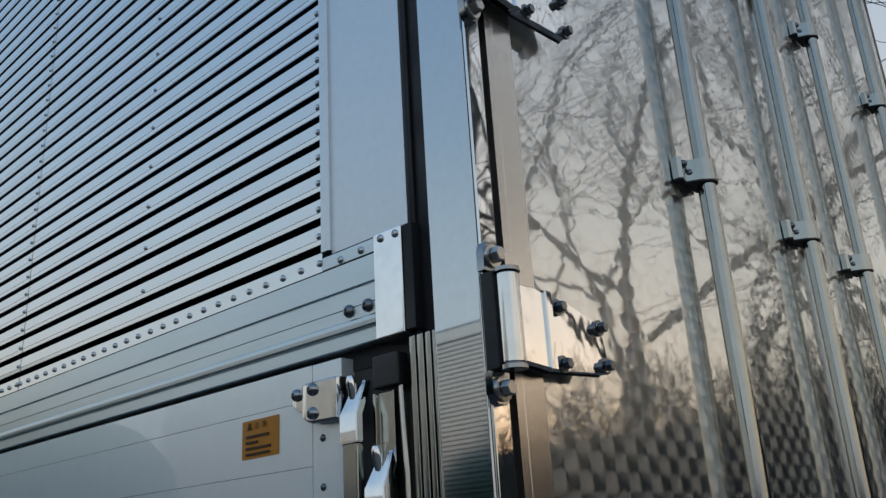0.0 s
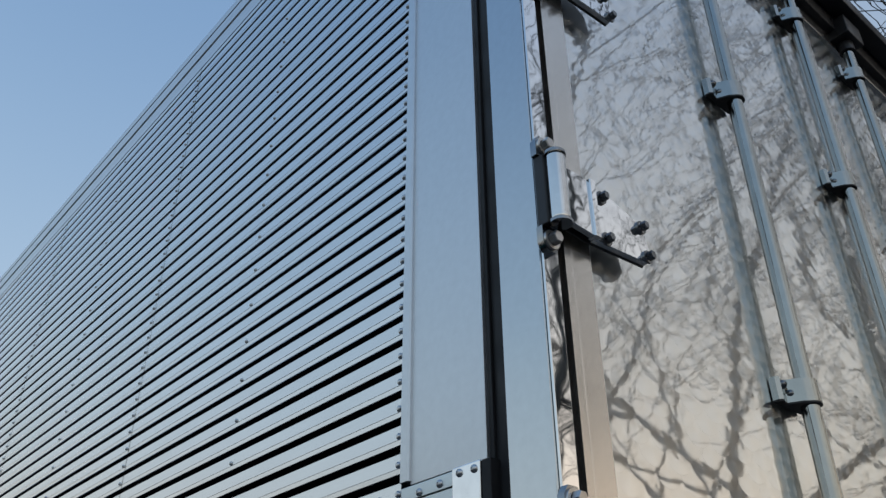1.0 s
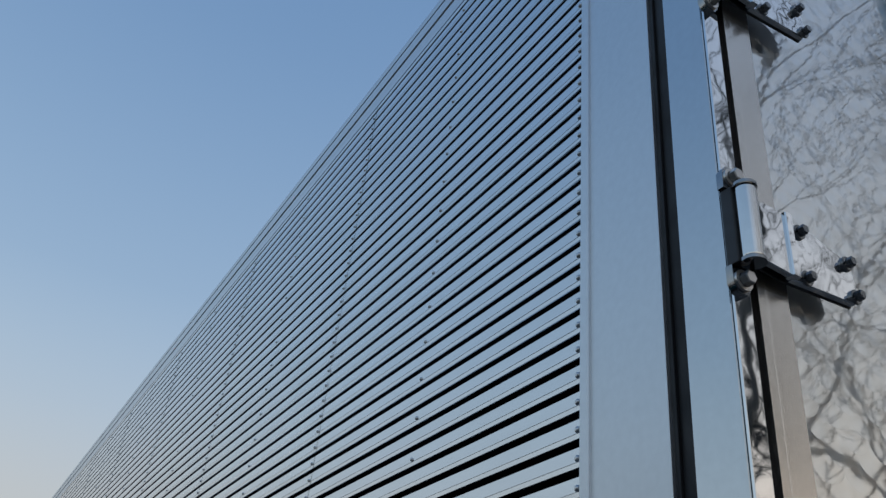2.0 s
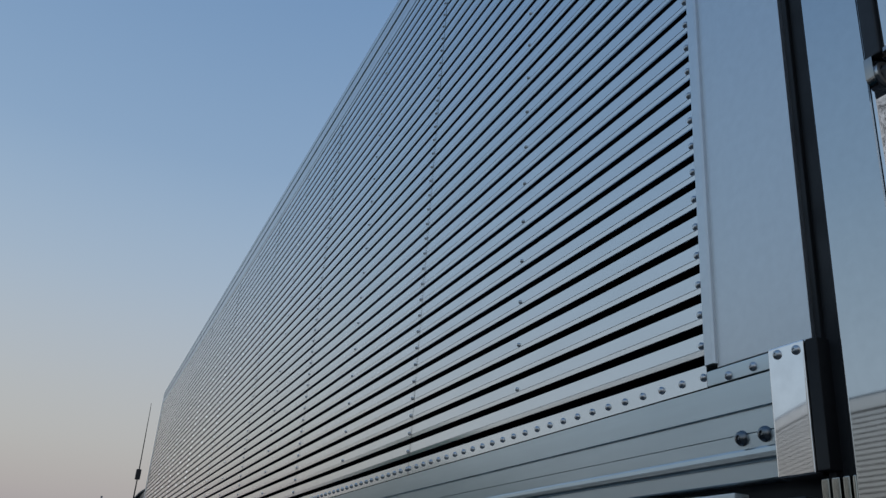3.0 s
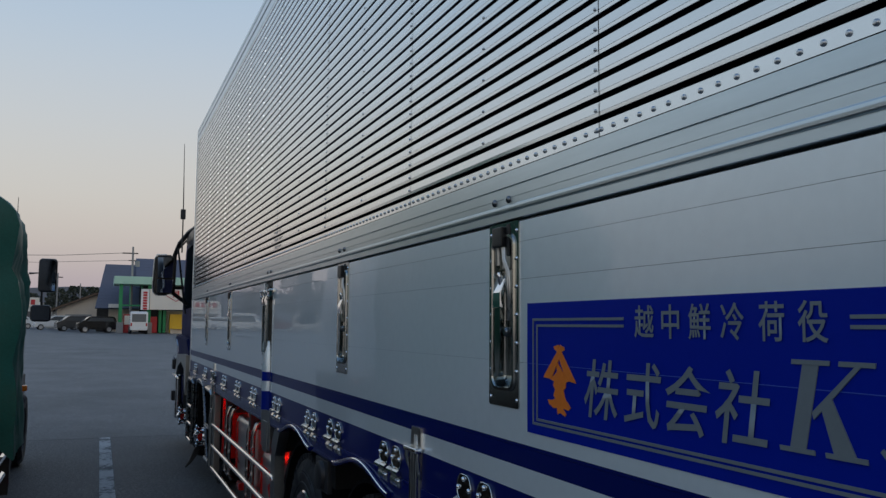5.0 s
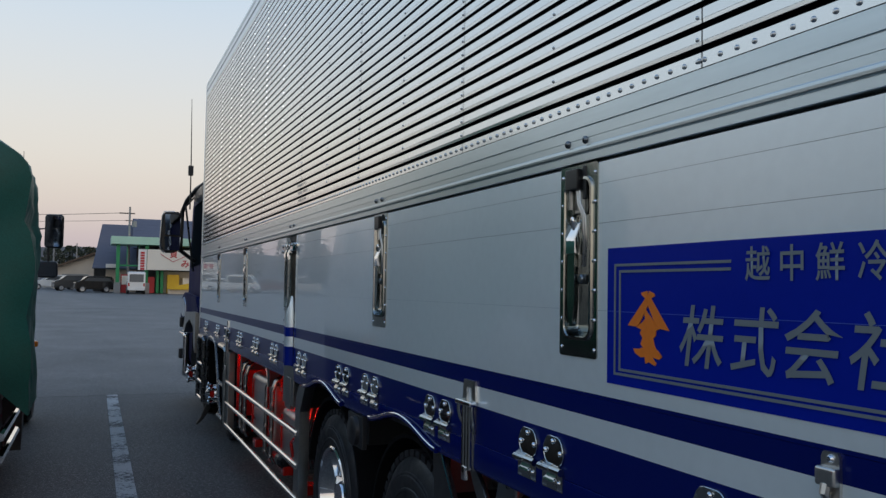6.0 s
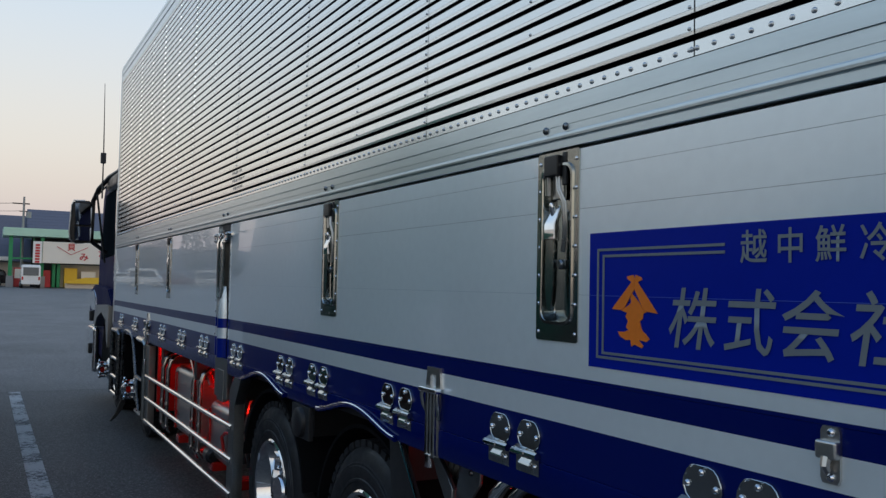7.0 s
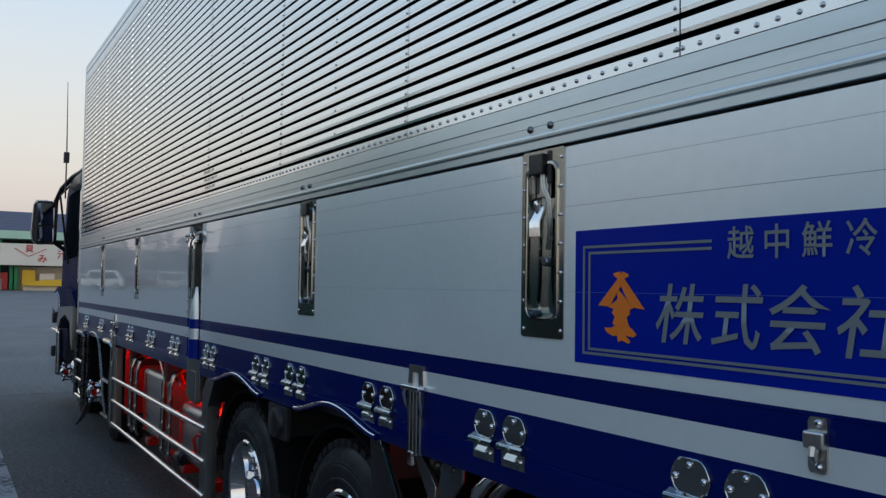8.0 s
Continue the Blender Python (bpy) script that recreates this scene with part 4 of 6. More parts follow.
for d, e, g, w in ((0.029, 0.036, 0.021, 0.0055), (0.048, 0.050, 0.031, 0.0055)):
    bar(SY1 - d - w, SY1 - d, SZ0 + g, SZ1 - e)
    bar(SY0 + d, SY0 + d + w, SZ0 + g, SZ1 - e)
    bar(SY0 + d + w + 0.0005, SY1 - d - w - 0.0005, SZ0 + g, SZ0 + g + w)
    bar(1.340, SY1 - d - w - 0.0005, SZ1 - e - w, SZ1 - e)
    bar(SY0 + d + w + 0.0005, 0.800, SZ1 - e - w, SZ1 - e)
part("film_joint", box(B(), -0.0021, -0.0012, SY0 + 0.001, SY1 - 0.001, 1.4440, 1.4452), M_FILMEDGE, sign, "fine pale joint across the film", smooth=False)
for ch, ya, yb in (("越", 1.302, 1.241), ("中", 1.218, 1.167), ("鮮", 1.142, 1.084), ("冷", 1.060, 1.005), ("荷", 0.973, 0.919), ("役", 0.893, 0.837)):
    glyphs("letter", ch, 0, 1.511, 1.572, ya, yb, M_LETTER, sign, X1, 0.0, 0.0105)
for ch, ya, yb in (("株", 1.485, 1.358), ("式", 1.340, 1.221), ("会", 1.209, 1.087), ("社", 1.077, 0.952)):
    glyphs("letter", ch, 0, 1.346, 1.465, ya, yb, M_LETTER, sign, X1, 0.16, 0.008)
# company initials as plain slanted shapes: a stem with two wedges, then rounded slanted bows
def block(pts, lift=0.0):
    bm = B()
    extrude(bm, pts, -0.0030 - lift, -0.0014, axis="x")
    part("letter_block", bm, M_LETTER, sign, smooth=False)


block([(0.916, 1.353), (0.886, 1.353), (0.856, 1.485), (0.886, 1.485)])
block([(0.934, 1.352), (0.868, 1.352), (0.869, 1.359), (0.935, 1.359)], 0.0006)
block([(0.908, 1.479), (0.838, 1.479), (0.837, 1.486), (0.907, 1.486)], 0.0006)
block([(0.872, 1.412), (0.794, 1.480), (0.784, 1.480), (0.868, 1.402)], 0.0004)
block([(0.822, 1.479), (0.762, 1.479), (0.761, 1.486), (0.821, 1.486)], 0.0006)
block([(0.856, 1.424), (0.838, 1.438), (0.794, 1.353), (0.832, 1.353)], 0.0008)
block([(0.848, 1.352), (0.778, 1.352), (0.779, 1.359), (0.849, 1.359)], 0.0010)
for c in (0.700, 0.545):
    bm = B()
    path = [(0.046, 0.108), (0.030, 0.126), (-0.004, 0.130), (-0.034, 0.116), (-0.034, 0.092), (-0.004, 0.070), (0.028, 0.050), (0.034, 0.026), (0.010, 0.006), (-0.024, 0.004), (-0.048, 0.022)]
    tube(bm, [(-0.0022, c - u - 0.20 * (v - 0.065), 1.352 + v) for u, v in path], [0.004, 0.007, 0.008, 0.012, 0.015, 0.016, 0.015, 0.012, 0.008, 0.007, 0.004], 6)
    for v in bm.verts:
        v.co.x = -0.0022 + max(-0.0008, min(0.0008, v.co.x + 0.0022))
    part("letter_block", bm, M_LETTER, sign, smooth=False)
# orange emblem: a peaked shape over a twisted body
bm = B()


def poly(pts):
    extrude(bm, [(1.590 - p[0] * 0.071, 1.337 + p[1] * 0.154) for p in pts], -0.0034, -0.0014, axis="x")


poly([(-1, .515), (-.93, .55), (-.12, .90), (-.30, .94), (-.33, .975), (-.05, 1.0), (.02, .94), (.0, .80), (-.45, .53), (-.62, .505)])
poly([(1, .48), (.58, .50), (.42, .52), (.01, .80), (.03, .94), (.05, 1.0), (.30, .965), (.33, .93), (.14, .90), (.9, .53)])
poly([(-.10, .74), (.05, .68), (.22, .62), (.40, .52), (.56, .495), (.40, .47), (.38, .40), (.25, .36), (.32, .27), (.40, .22), (-.20, .22), (-.35, .27), (-.25, .36), (-.38, .42), (-.30, .47), (-.58, .50), (-.30, .56), (-.12, .62), (-.16, .68)])
poly([(-.72, .20), (-.40, .205), (-.30, .225), (.38, .225), (.50, .20), (.68, .13), (.55, .09), (.20, .11), (.42, .03), (.35, .0), (.05, .04), (-.10, .01), (-.14, .10), (-.35, .09), (-.62, .14)])
part("emblem", bm, M_ORANGE, sign, smooth=False)

bm = B()
box(bm, -0.0012, 0.0006, 0.434, 0.5265, 1.672, 1.7295)
sticker = part("caution_sticker", bm, M_CAUTION, gate_a, "amber caution sticker with dark print", smooth=False)
for i, ch in enumerate("注意"):
    glyphs("letter", ch, 0, 1.7155, 1.7255, 0.492 - i * 0.019, 0.482 - i * 0.019, M_INK, sticker, -0.0030, 0, 0.01)
bm = B()
extrude(bm, [(0.5115, 1.7155), (0.507, 1.7255), (0.5055, 1.7255), (0.501, 1.7155)], -0.0030, -0.0014, axis="x")
part("warning_mark", bm, M_INK, sticker, smooth=False)
for k, w in enumerate((0.058, 0.030, 0.062, 0.060)):
    part("print_bar", box(B(), -0.0030, -0.0014, 0.515 - w, 0.515, 1.7065 - k * 0.0088 - 0.0036, 1.7065 - k * 0.0088), M_INK, sticker, smooth=False)

# ---- rear end ----
FY = 0.03  # plane of the rear face
bm = B()
box(bm, 0.0, 0.034, FY + 0.002, 0.1120, 0.95, 3.70, 0.003)
part("corner_post", bm, M_POST, truck, "aluminium rear corner post")
bm = B()
box(bm, 0.003, 0.034, FY - 0.003, FY + 0.0015, 0.95, 3.70, 0.001)
part("post_mirror_strip", bm, M_WAVY, truck, "mirror-polished strip on the rear post")
bm = B()
box(bm, 0.0345, 0.0465, FY + 0.012, FY + 0.06, 0.95, 3.66)
part("post_seal", bm, M_RUBBER, truck)
bm = B()
box(bm, 2.45, WIDE, FY, 0.11, 0.95, 3.70, 0.003)
box(bm, 0.0, WIDE, FY - 0.03, 0.12, 3.615, 3.73, 0.006)
box(bm, 0.0, WIDE, FY, 0.12, 0.90, 1.02, 0.006)
part("rear_frame", bm, M_FRAME, truck, "dark rear frame with top header")


def rear_door(x0, x1):
    bm = B()
    box(bm, x0 + 0.045, x1 - 0.045, FY + 0.008, FY + 0.04, 1.06, 3.56)
    d = part("rear_door", bm, M_SCALE, truck, "rear door of swirl-polished stainless sheet", smooth=False)
    bm = B()
    for a, b in ((x0, x0 + 0.0445), (x1 - 0.0445, x1)):
        box(bm, a, b, FY - 0.004, FY + 0.04, 1.02, 3.61, 0.0015)
    if x0 < 0.5:
        box(bm, x0 - 0.015, x0 - 0.0005, FY - 0.004, FY + 0.04, 1.02, 3.61)
    box(bm, x0 + 0.0445, x1 - 0.0445, FY - 0.006, FY + 0.04, 3.56, 3.61, 0.003)
    box(bm, x0 + 0.0445, x1 - 0.0445, FY - 0.006, FY + 0.04, 1.02, 1.06, 0.003)
    part("door_frame", bm, M_DOORFRAME, d, "satin stainless door frame")
    return d


rear_door(0.062, 1.240)
rear_door(1.248, 2.43)


def rear_hinge(z):
    """A barrel hinge with a bolted mirror leaf; z is the middle of the barrel."""
    bm = B()
    lathe(bm, [(0.0, -0.056), (0.0128, -0.056), (0.0145, -0.053), (0.0145, 0.053), (0.0128, 0.056), (0.0, 0.056)], Matrix.Translation((0.012, -0.002, z)), 24)
    h = part("rear_hinge", bm, M_STEEL, truck, "polished stainless barrel hinge")
    for s in (-1, 1):
        bm = B()
        lathe(bm, [(0.0, s * 0.057), (0.0165, s * 0.057), (0.0165, s * 0.062), (0.0, s * 0.064)], Matrix.Translation((0.012, -0.002, z)), 20)
        extrude(bm, [(-0.008, z + s * 0.062), (0.024, z + s * 0.062), (0.024, z + s * 0.088), (0.017, z + s * 0.100), (0.0, z + s * 0.100), (-0.008, z + s * 0.088)], 0.016, 0.027)
        part("ear", bm, M_DARKCHROME, h, "polished hinge ear on the post")
    bm = B()
    box(bm, -0.0045, 0.0265, 0.008, 0.027, z - 0.060, z + 0.060, 0.002)
    part("hinge_block", bm, M_FRAME, h, "dark block behind the barrel")
    bm = B()
    # added black plate, peeking out to draw a dark edge round the leaf
    extrude(bm, [(0.025, z - 0.0515), (0.086, z - 0.0565), (0.215, z - 0.0485), (0.2278, z - 0.031), (0.2198, z + 0.0132), (0.2015, z + 0.0275), (0.1405, z + 0.0437), (0.086, z + 0.0472), (0.025, z + 0.0472)], 0.0122, 0.0150)
    part("leaf_outline", bm, M_RUBBER, h)
    bm = B()
    extrude(bm, [(0.026, z - 0.050), (0.084, z - 0.054), (0.084, z + 0.043), (0.060, z + 0.047), (0.026, z + 0.046)], -0.004, 0.006)
    extrude(bm, [(0.088, z - 0.055), (0.214, z - 0.047), (0.226, z - 0.030), (0.218, z + 0.012), (0.200, z + 0.026), (0.140, z + 0.042), (0.088, z + 0.044)], 0.002, 0.012)
    extrude(bm, [(0.080, z - 0.054), (0.094, z - 0.054), (0.094, z + 0.046), (0.080, z + 0.046)], -0.008, 0.008)
    bmesh.ops.bevel(bm, geom=[e for e in bm.edges if e.calc_length() > 0.02], offset=0.0016, segments=1, affect="EDGES")
    part("leaf", bm, M_LEAFMIRROR, h, "mirror-bright hinge leaf", smooth=False)
    for x, zz in ((0.114, 0.030), (0.208, 0.016), (0.115, -0.044), (0.214, -0.036)):
        place("bolt", HEX, Matrix.Translation((x, 0.002, z + zz)) @ FACE_BACK, h)
    for s in (-1, 1):
        place("bolt", HEXB, Matrix.Translation((0.008, 0.016, z + s * 0.082)) @ FACE_BACK, h)


HEX = bolt_mesh(0.0075, 0.014, M_BOLT)
HEXB = bolt_mesh(0.0100, 0.016, M_SATIN)
for z in (1.260, 1.782, 2.305, 2.828, 3.35):
    rear_hinge(z)


def lock_rod(x, r=0.0165):
    bm = B()
    tube(bm, [(x, RODY, 0.98), (x, RODY, 3.60)], r, 20)
    rod = part("lock_rod", bm, M_ROD, truck, "bright galvanised vertical lock rod")
    for z in (1.46, 2.16, 2.86, 3.45):
        bm = B()
        # strap bent round the rod, with a long flange standing off the door
        ring = [(x - 0.066, FY + 0.006), (x - 0.066, FY - 0.006), (x - 0.060, FY - 0.012), (x - 0.050, FY - 0.008), (x - 0.038, FY - 0.006), (x - 0.026, RODY - 0.004)]
        ring += [(x + (r + 0.005) * math.cos(a), RODY - (r + 0.005) * math.sin(a)) for a in (math.radians(150 - k * 165 / 10) for k in range(11))]
        ring += [(x + r + 0.012, FY + 0.002), (x + r + 0.004, FY + 0.006)]
        extrude(bm, ring, z - 0.021, z + 0.021, axis="z")
        part("rod_clamp", bm, M_ROD, rod, "stainless strap clamp")
        bm = B()
        # thin black layer standing in for the clamp's shaded underside
        extrude(bm, ring, z - 0.0245, z - 0.0214, axis="z")
        part("clamp_shade", bm, M_RUBBER, rod)
        for d, dz in ((-0.052, 0.008), (-0.030, -0.004)):
            place("bolt", CBOLT, Matrix.Translation((x + d, FY - 0.008, z + dz)) @ FACE_BACK, rod)


RODY = 0.004
CBOLT = dome_bolt_mesh(0.0080, 0.010, M_BOLT)
RODS = (0.648, 1.155, 1.530, 2.140)
for x in RODS:
    lock_rod(x)
for x in RODS:
    bm = B()
    box(bm, x - 0.055, x + 0.055, RODY - 0.04, FY + 0.007, 3.585, 3.66, 0.006)
    tube(bm, [(x, RODY, 3.55), (x, RODY, 3.595)], 0.024, 12)
    part("rod_keeper", bm, M_FRAME, truck, "black keeper under the top header")
bm = B()
box(bm, 0.35, 2.2, FY - 0.09, FY - 0.031, 3.675, 3.725, 0.008)
part("header_visor", bm, M_FRAME, truck, "dark overhanging rear header")


# ---- running gear ----
def wheel(name, m, r=0.436, w=0.26, rim=0.245, deep=0.11, label="black truck tyre on a polished rim", parent=None):
    """A road wheel; local z points outwards from its outer face at z = 0."""
    bm = B()
    prof = [(rim + 0.004, -0.012), (rim + 0.02, 0.0), (rim + 0.040, 0.004), (rim + 0.043, 0.008), (rim + 0.052, 0.009), (rim + 0.055, 0.005), (rim + 0.075, 0.010), (r - 0.092, 0.010), (r - 0.089, 0.006), (r - 0.080, 0.006), (r - 0.077, 0.001), (r - 0.05, -0.006), (r - 0.026, -0.02), (r - 0.020, -0.03),
            (r - 0.018, -w * 0.5), (r - 0.020, -w + 0.03), (r - 0.05, -w), (rim, -w)]
    lathe(bm, prof, m, 56)
    t = part("tyre", bm, M_TYRE, parent)
    # tread lugs
    lug = B()
    for k in range(44):
        a = 2 * math.pi * k / 44
        for j in range(4):
            q = m @ Matrix.Rotation(a + (j % 2) * 0.07, 4, "Z") @ Matrix.Translation((r - 0.009, 0, -0.028 - 0.062 * j - 0.016))
            vs = bmesh.ops.create_cube(lug, size=1.0)["verts"]
            for v in vs:
                v.co = q @ Vector((v.co.x * 0.026, v.co.y * 0.042, v.co.z * 0.052))
    tagged(part("tread", lug, M_TYRE, t, smooth=False), "moulded tread blocks", kind="stuff")
    bm = B()
    lathe(bm, [(rim + 0.006, -0.014), (rim + 0.012, 0.0), (rim + 0.004, 0.006), (rim - 0.008, 0.0), (rim - 0.018, -0.025), (rim - 0.032, -deep * 0.6), (rim - 0.04, -deep),
               (rim - 0.075, -deep - 0.012), (0.12, -deep + 0.01), (0.085, -deep + 0.02), (0.08, -deep + 0.06), (0.07, -deep + 0.075), (0, -deep + 0.075)], m, 48)
    rm = part("rim", bm, M_CHROME, parent, "mirror-polished wheel rim")
    for k in range(8):
        bm = B()
        a = 2 * math.pi * k / 8
        lathe(bm, [(0.016, -deep), (0.016, -deep + 0.04), (0.010, -deep + 0.05), (0, -deep + 0.05)], m @ Matrix.Rotation(a, 4, "Z") @ Matrix.Translation((0.145, 0, 0)), 6)
        part("wheel_nut", bm, M_CHROME, rm)
    return t


def axle_wheel(y, x=0.055, dual=True, **kw):
    w = new("wheel")
    w.parent = truck
    m = Matrix.Translation((x, y, 0.436)) @ FACE_LEFT
    wheel("wheel", m, parent=w, **kw)
    if dual:
        bm = B()
        lathe(bm, [(0.25, -0.30), (0.40, -0.30), (0.43, -0.33), (0.43, -0.52), (0.40, -0.56), (0.25, -0.56)], m, 40)
        part("inner_tyre", bm, M_TYRE, w)
    return w


axle_wheel(4.285)
axle_wheel(3.135)
axle_wheel(8.60, 0.16, False)
axle_wheel(10.55, 0.16, False)


def hub_ornament(y):
    """A chrome hub tower with a red drum that stands out from a steering wheel."""
    bm = B()
    m = Matrix.Translation((0.165, y, 0.45)) @ FACE_LEFT @ Matrix.Diagonal((1, 1, 0.6, 1))
    lathe(bm, [(0.0, 0.13), (0.17, 0.02), (0.185, 0.05), (0.17, 0.10), (0.12, 0.16), (0.09, 0.19), (0.075, 0.21), (0.07, 0.24), (0.0, 0.24)], m, 28)
    h = part("hub_cap", bm, M_TANK, truck, "white and chrome hub cap with a red drum")
    bm = B()
    lathe(bm, [(0.0, 0.24), (0.052, 0.24), (0.052, 0.31), (0.0, 0.31)], m, 16)
    part("red_drum", bm, M_RED, h)
    for a in range(6):
        bm = B()
        q = m @ Matrix.Rotation(a * math.pi / 3, 4, "Z") @ Matrix.Translation((0.085, 0, 0.20))
        lathe(bm, [(0.012, 0.0), (0.012, 0.09), (0.020, 0.10), (0.024, 0.118), (0.018, 0.136), (0.0, 0.142)], q, 12)
        part("chrome_stud", bm, M_CHROME, h)
    bm = B()
    lathe(bm, [(0.06, 0.31), (0.045, 0.335), (0.026, 0.36), (0.0, 0.372)], m, 16)
    part("drum_cap", bm, M_CHROME, h)


hub_ornament(8.60)
hub_ornament(10.55)


# rear wheel arches: blue lip that waves over each wheel
def arch_lip(yc, half=0.37, rise=0.062):
    bm = B()
    pts = []
    for k in range(25):
        s = -1 + 2 * k / 24
        z = 0.952 + 0.060 * (0.5 + 0.5 * math.cos(math.pi * s)) ** 0.8
        pts.append((yc + s * half, z))
    outer = [(-0.006, y, z) for y, z in pts]
    tube(bm, outer, 0.010, 8)
    lip = part("arch_trim", bm, M_BLUE, truck, "blue arch trim with a bright edge")
    bm = B()
    tube(bm, [(-0.013, y, z + 0.007) for y, z in pts], 0.0035, 6)
    part("bright_edge", bm, M_CHROME, lip)


arch_lip(4.30)
arch_lip(3.12)
# dark liners above the rear wheels and the chassis
for yc in (4.285, 3.135):
    bm = B()
    pts = [(yc + 0.50 * math.cos(a), 0.436 + 0.50 * math.sin(a)) for a in (math.radians(12 + 156 * k / 20) for k in range(21))]
    ins = [(yc + 0.485 * math.cos(a), 0.436 + 0.485 * math.sin(a)) for a in (math.radians(168 - 156 * k / 20) for k in range(21))]
    extrude(bm, pts + ins, 0.05, 0.62, axis="x")
    part("mudguard", bm, M_DULLBLACK, truck, "black mudguard over a rear wheel")
bm = B()
for x in (0.78, 1.60):
    box(bm, x, x + 0.10, 0.2, 12.0, 0.62, 0.92, 0.005)
for y in (0.6, 1.6, 2.78, 3.7, 4.9, 6.0, 7.2, 8.0, 9.2):
    box(bm, 0.06, 2.43, y, y + 0.08, 0.80, 0.945)
box(bm, 0.06, 2.43, 0.15, LEN, 0.955, 1.0)
part("chassis_frame", bm, M_FRAME, truck, "black ladder frame and crossmembers")
for y in (3.135, 4.285, 8.6, 10.55):
    part("axle_beam", tube(B(), [(0.3, y, 0.436), (2.2, y, 0.436)], 0.09, 12), M_FRAME, truck)
# wheels on the far side
for y in (3.135, 4.285, 8.6, 10.55):
    bm = B()
    lathe(bm, [(0.0, 0.0), (0.24, 0.0), (0.40, 0.0), (0.436, -0.03), (0.436, -0.28), (0.24, -0.30)], Matrix.Translation((2.40, y, 0.436)) @ Matrix.Rotation(radians(90), 4, "Y"), 36)
    part("far_wheel", bm, M_TYRE, truck)
# mud flap behind the rear wheels with a bright edge
bm = B()
extrude(bm, [(2.790, 0.945), (2.870, 0.945), (2.855, 0.80), (2.76, 0.50), (2.64, 0.28), (2.46, 0.28), (2.57, 0.62), (2.64, 0.76)], 0.03, 0.045, axis="x")
flap = part("mud_flap", bm, M_FRAME, truck, "dark mud flap with a bright edge strip")
bm = B()
tube(bm, [(0.028, 2.788, 0.942), (0.028, 2.64, 0.76), (0.028, 2.57, 0.62), (0.028, 2.46, 0.28)], 0.005, 6)
part("edge_strip", bm, M_CHROME, flap)
# round lamp between the two wheels
bm = B()
box(bm, -0.004, 0.02, 3.60, 3.82, 0.80, 0.94, 0.004)
lathe(bm, [(0.0, 0.03), (0.05, 0.028), (0.062, 0.02), (0.066, 0.0)], Matrix.Translation((0.0, 3.70, 0.868)) @ FACE_LEFT, 20)
part("marker_lamp", bm, M_FRAME, truck, "dark round side lamp on a bracket")
# underbody gear behind the rear wheels: leaning stay, ribbed hose, air tanks and bent pipes under a red light
for y, x in ((1.75, 0.32), (1.35, 0.40)):
    bm = B()
    tube(bm, [(x, y - 0.02, 0.76), (x + 0.75, y - 0.02, 0.76)], 0.115, 18)
    part("air_tank", bm, M_CHROME, truck, "polished air tank under the floor")
bm = B()
extrude(bm, [(2.400, 0.930), (2.515, 0.930), (2.555, 0.800), (2.640, 0.560), (2.560, 0.540), (2.480, 0.790), (2.405, 0.860)], 0.115, 0.125, axis="x")
bmesh.ops.bevel(bm, geom=bm.edges[:], offset=0.003, segments=1, affect="EDGES")
stay_plate = part("side_plate", bm, M_GUARD, truck, "leaning stainless gusset plate", smooth=False)
place("bolt", DOME, Matrix.Translation((0.114, 2.455, 0.890)) @ FACE_LEFT, stay_plate)
bm = B()
lathe(bm, [(0.0, 0.0)] + [(0.032 + 0.006 * (k % 2), 0.018 * k) for k in range(14)] + [(0.0, 0.25)], Matrix.Translation((0.25, 2.90, 0.855)) @ Matrix.Rotation(radians(98), 4, "X"), 16)
part("ribbed_hose", bm, M_GUARD, truck, "grey ribbed air hose")
for k, material in ((0, M_CHROME), (1, M_DARKCHROME)):
    d = 0.085 * k
    bm = B()
    tube(bm, [(0.30, 2.235 - d, 0.925), (0.16, 2.255 - d, 0.918), (0.13, 2.285 - d, 0.895), (0.12, 2.325 - d, 0.850), (0.12, 2.345 - d, 0.790), (0.12, 2.350 - d, 0.560)], 0.021 - 0.003 * k, 12)
    part("bent_pipe", bm, material, truck, "polished bent pipe under the floor")
bm = B()
tube(bm, [(0.26, 2.335, 0.885), (0.25, 2.375, 0.850), (0.25, 2.43, 0.800)], 0.010, 8)
part("red_light_tube", bm, M_REDDIM, truck, "short glowing red light tube under the floor")

# side guard with three bright bars, posts and the tanks behind it
guard = new("side_guard")
guard.parent = truck
tagged(guard, "three-bar side guard of polished pipe on steel posts")
for z in (0.672, 0.494, 0.311):
    bm = B()
    tube(bm, [(-0.004, 4.80, z), (-0.004, 7.56, z)], 0.0165, 14)
    part("guard_bar", bm, M_CHROME, guard)
bm = B()
box(bm, -0.006, 0.05, 7.47, 7.665, 0.275, 0.925, 0.006)
part("guard_post", bm, M_GUARD, guard, "wide satin steel post")
bm = B()
extrude(bm, [(4.66, 0.945), (4.80, 0.945), (4.88, 0.86), (4.90, 0.28), (4.78, 0.28), (4.77, 0.80)], -0.006, 0.05, axis="x")
part("guard_post", bm, M_GUARD, guard)


def tank(y0, y1, x0, z0, z1, seam=()):
    bm = B()
    box(bm, x0, x0 + 0.32, y0, y1, z0, z1, 0.06, 5)
    t = part("fuel_tank", bm, M_TANKSATIN, truck, "satin aluminium tank behind the side guard")
    for y in seam:
        part("tank_seam", box(B(), x0 - 0.004, x0 + 0.01, y - 0.006, y + 0.006, z0 + 0.05, z1 - 0.05, 0.002), M_PRESSED, t)
    return t


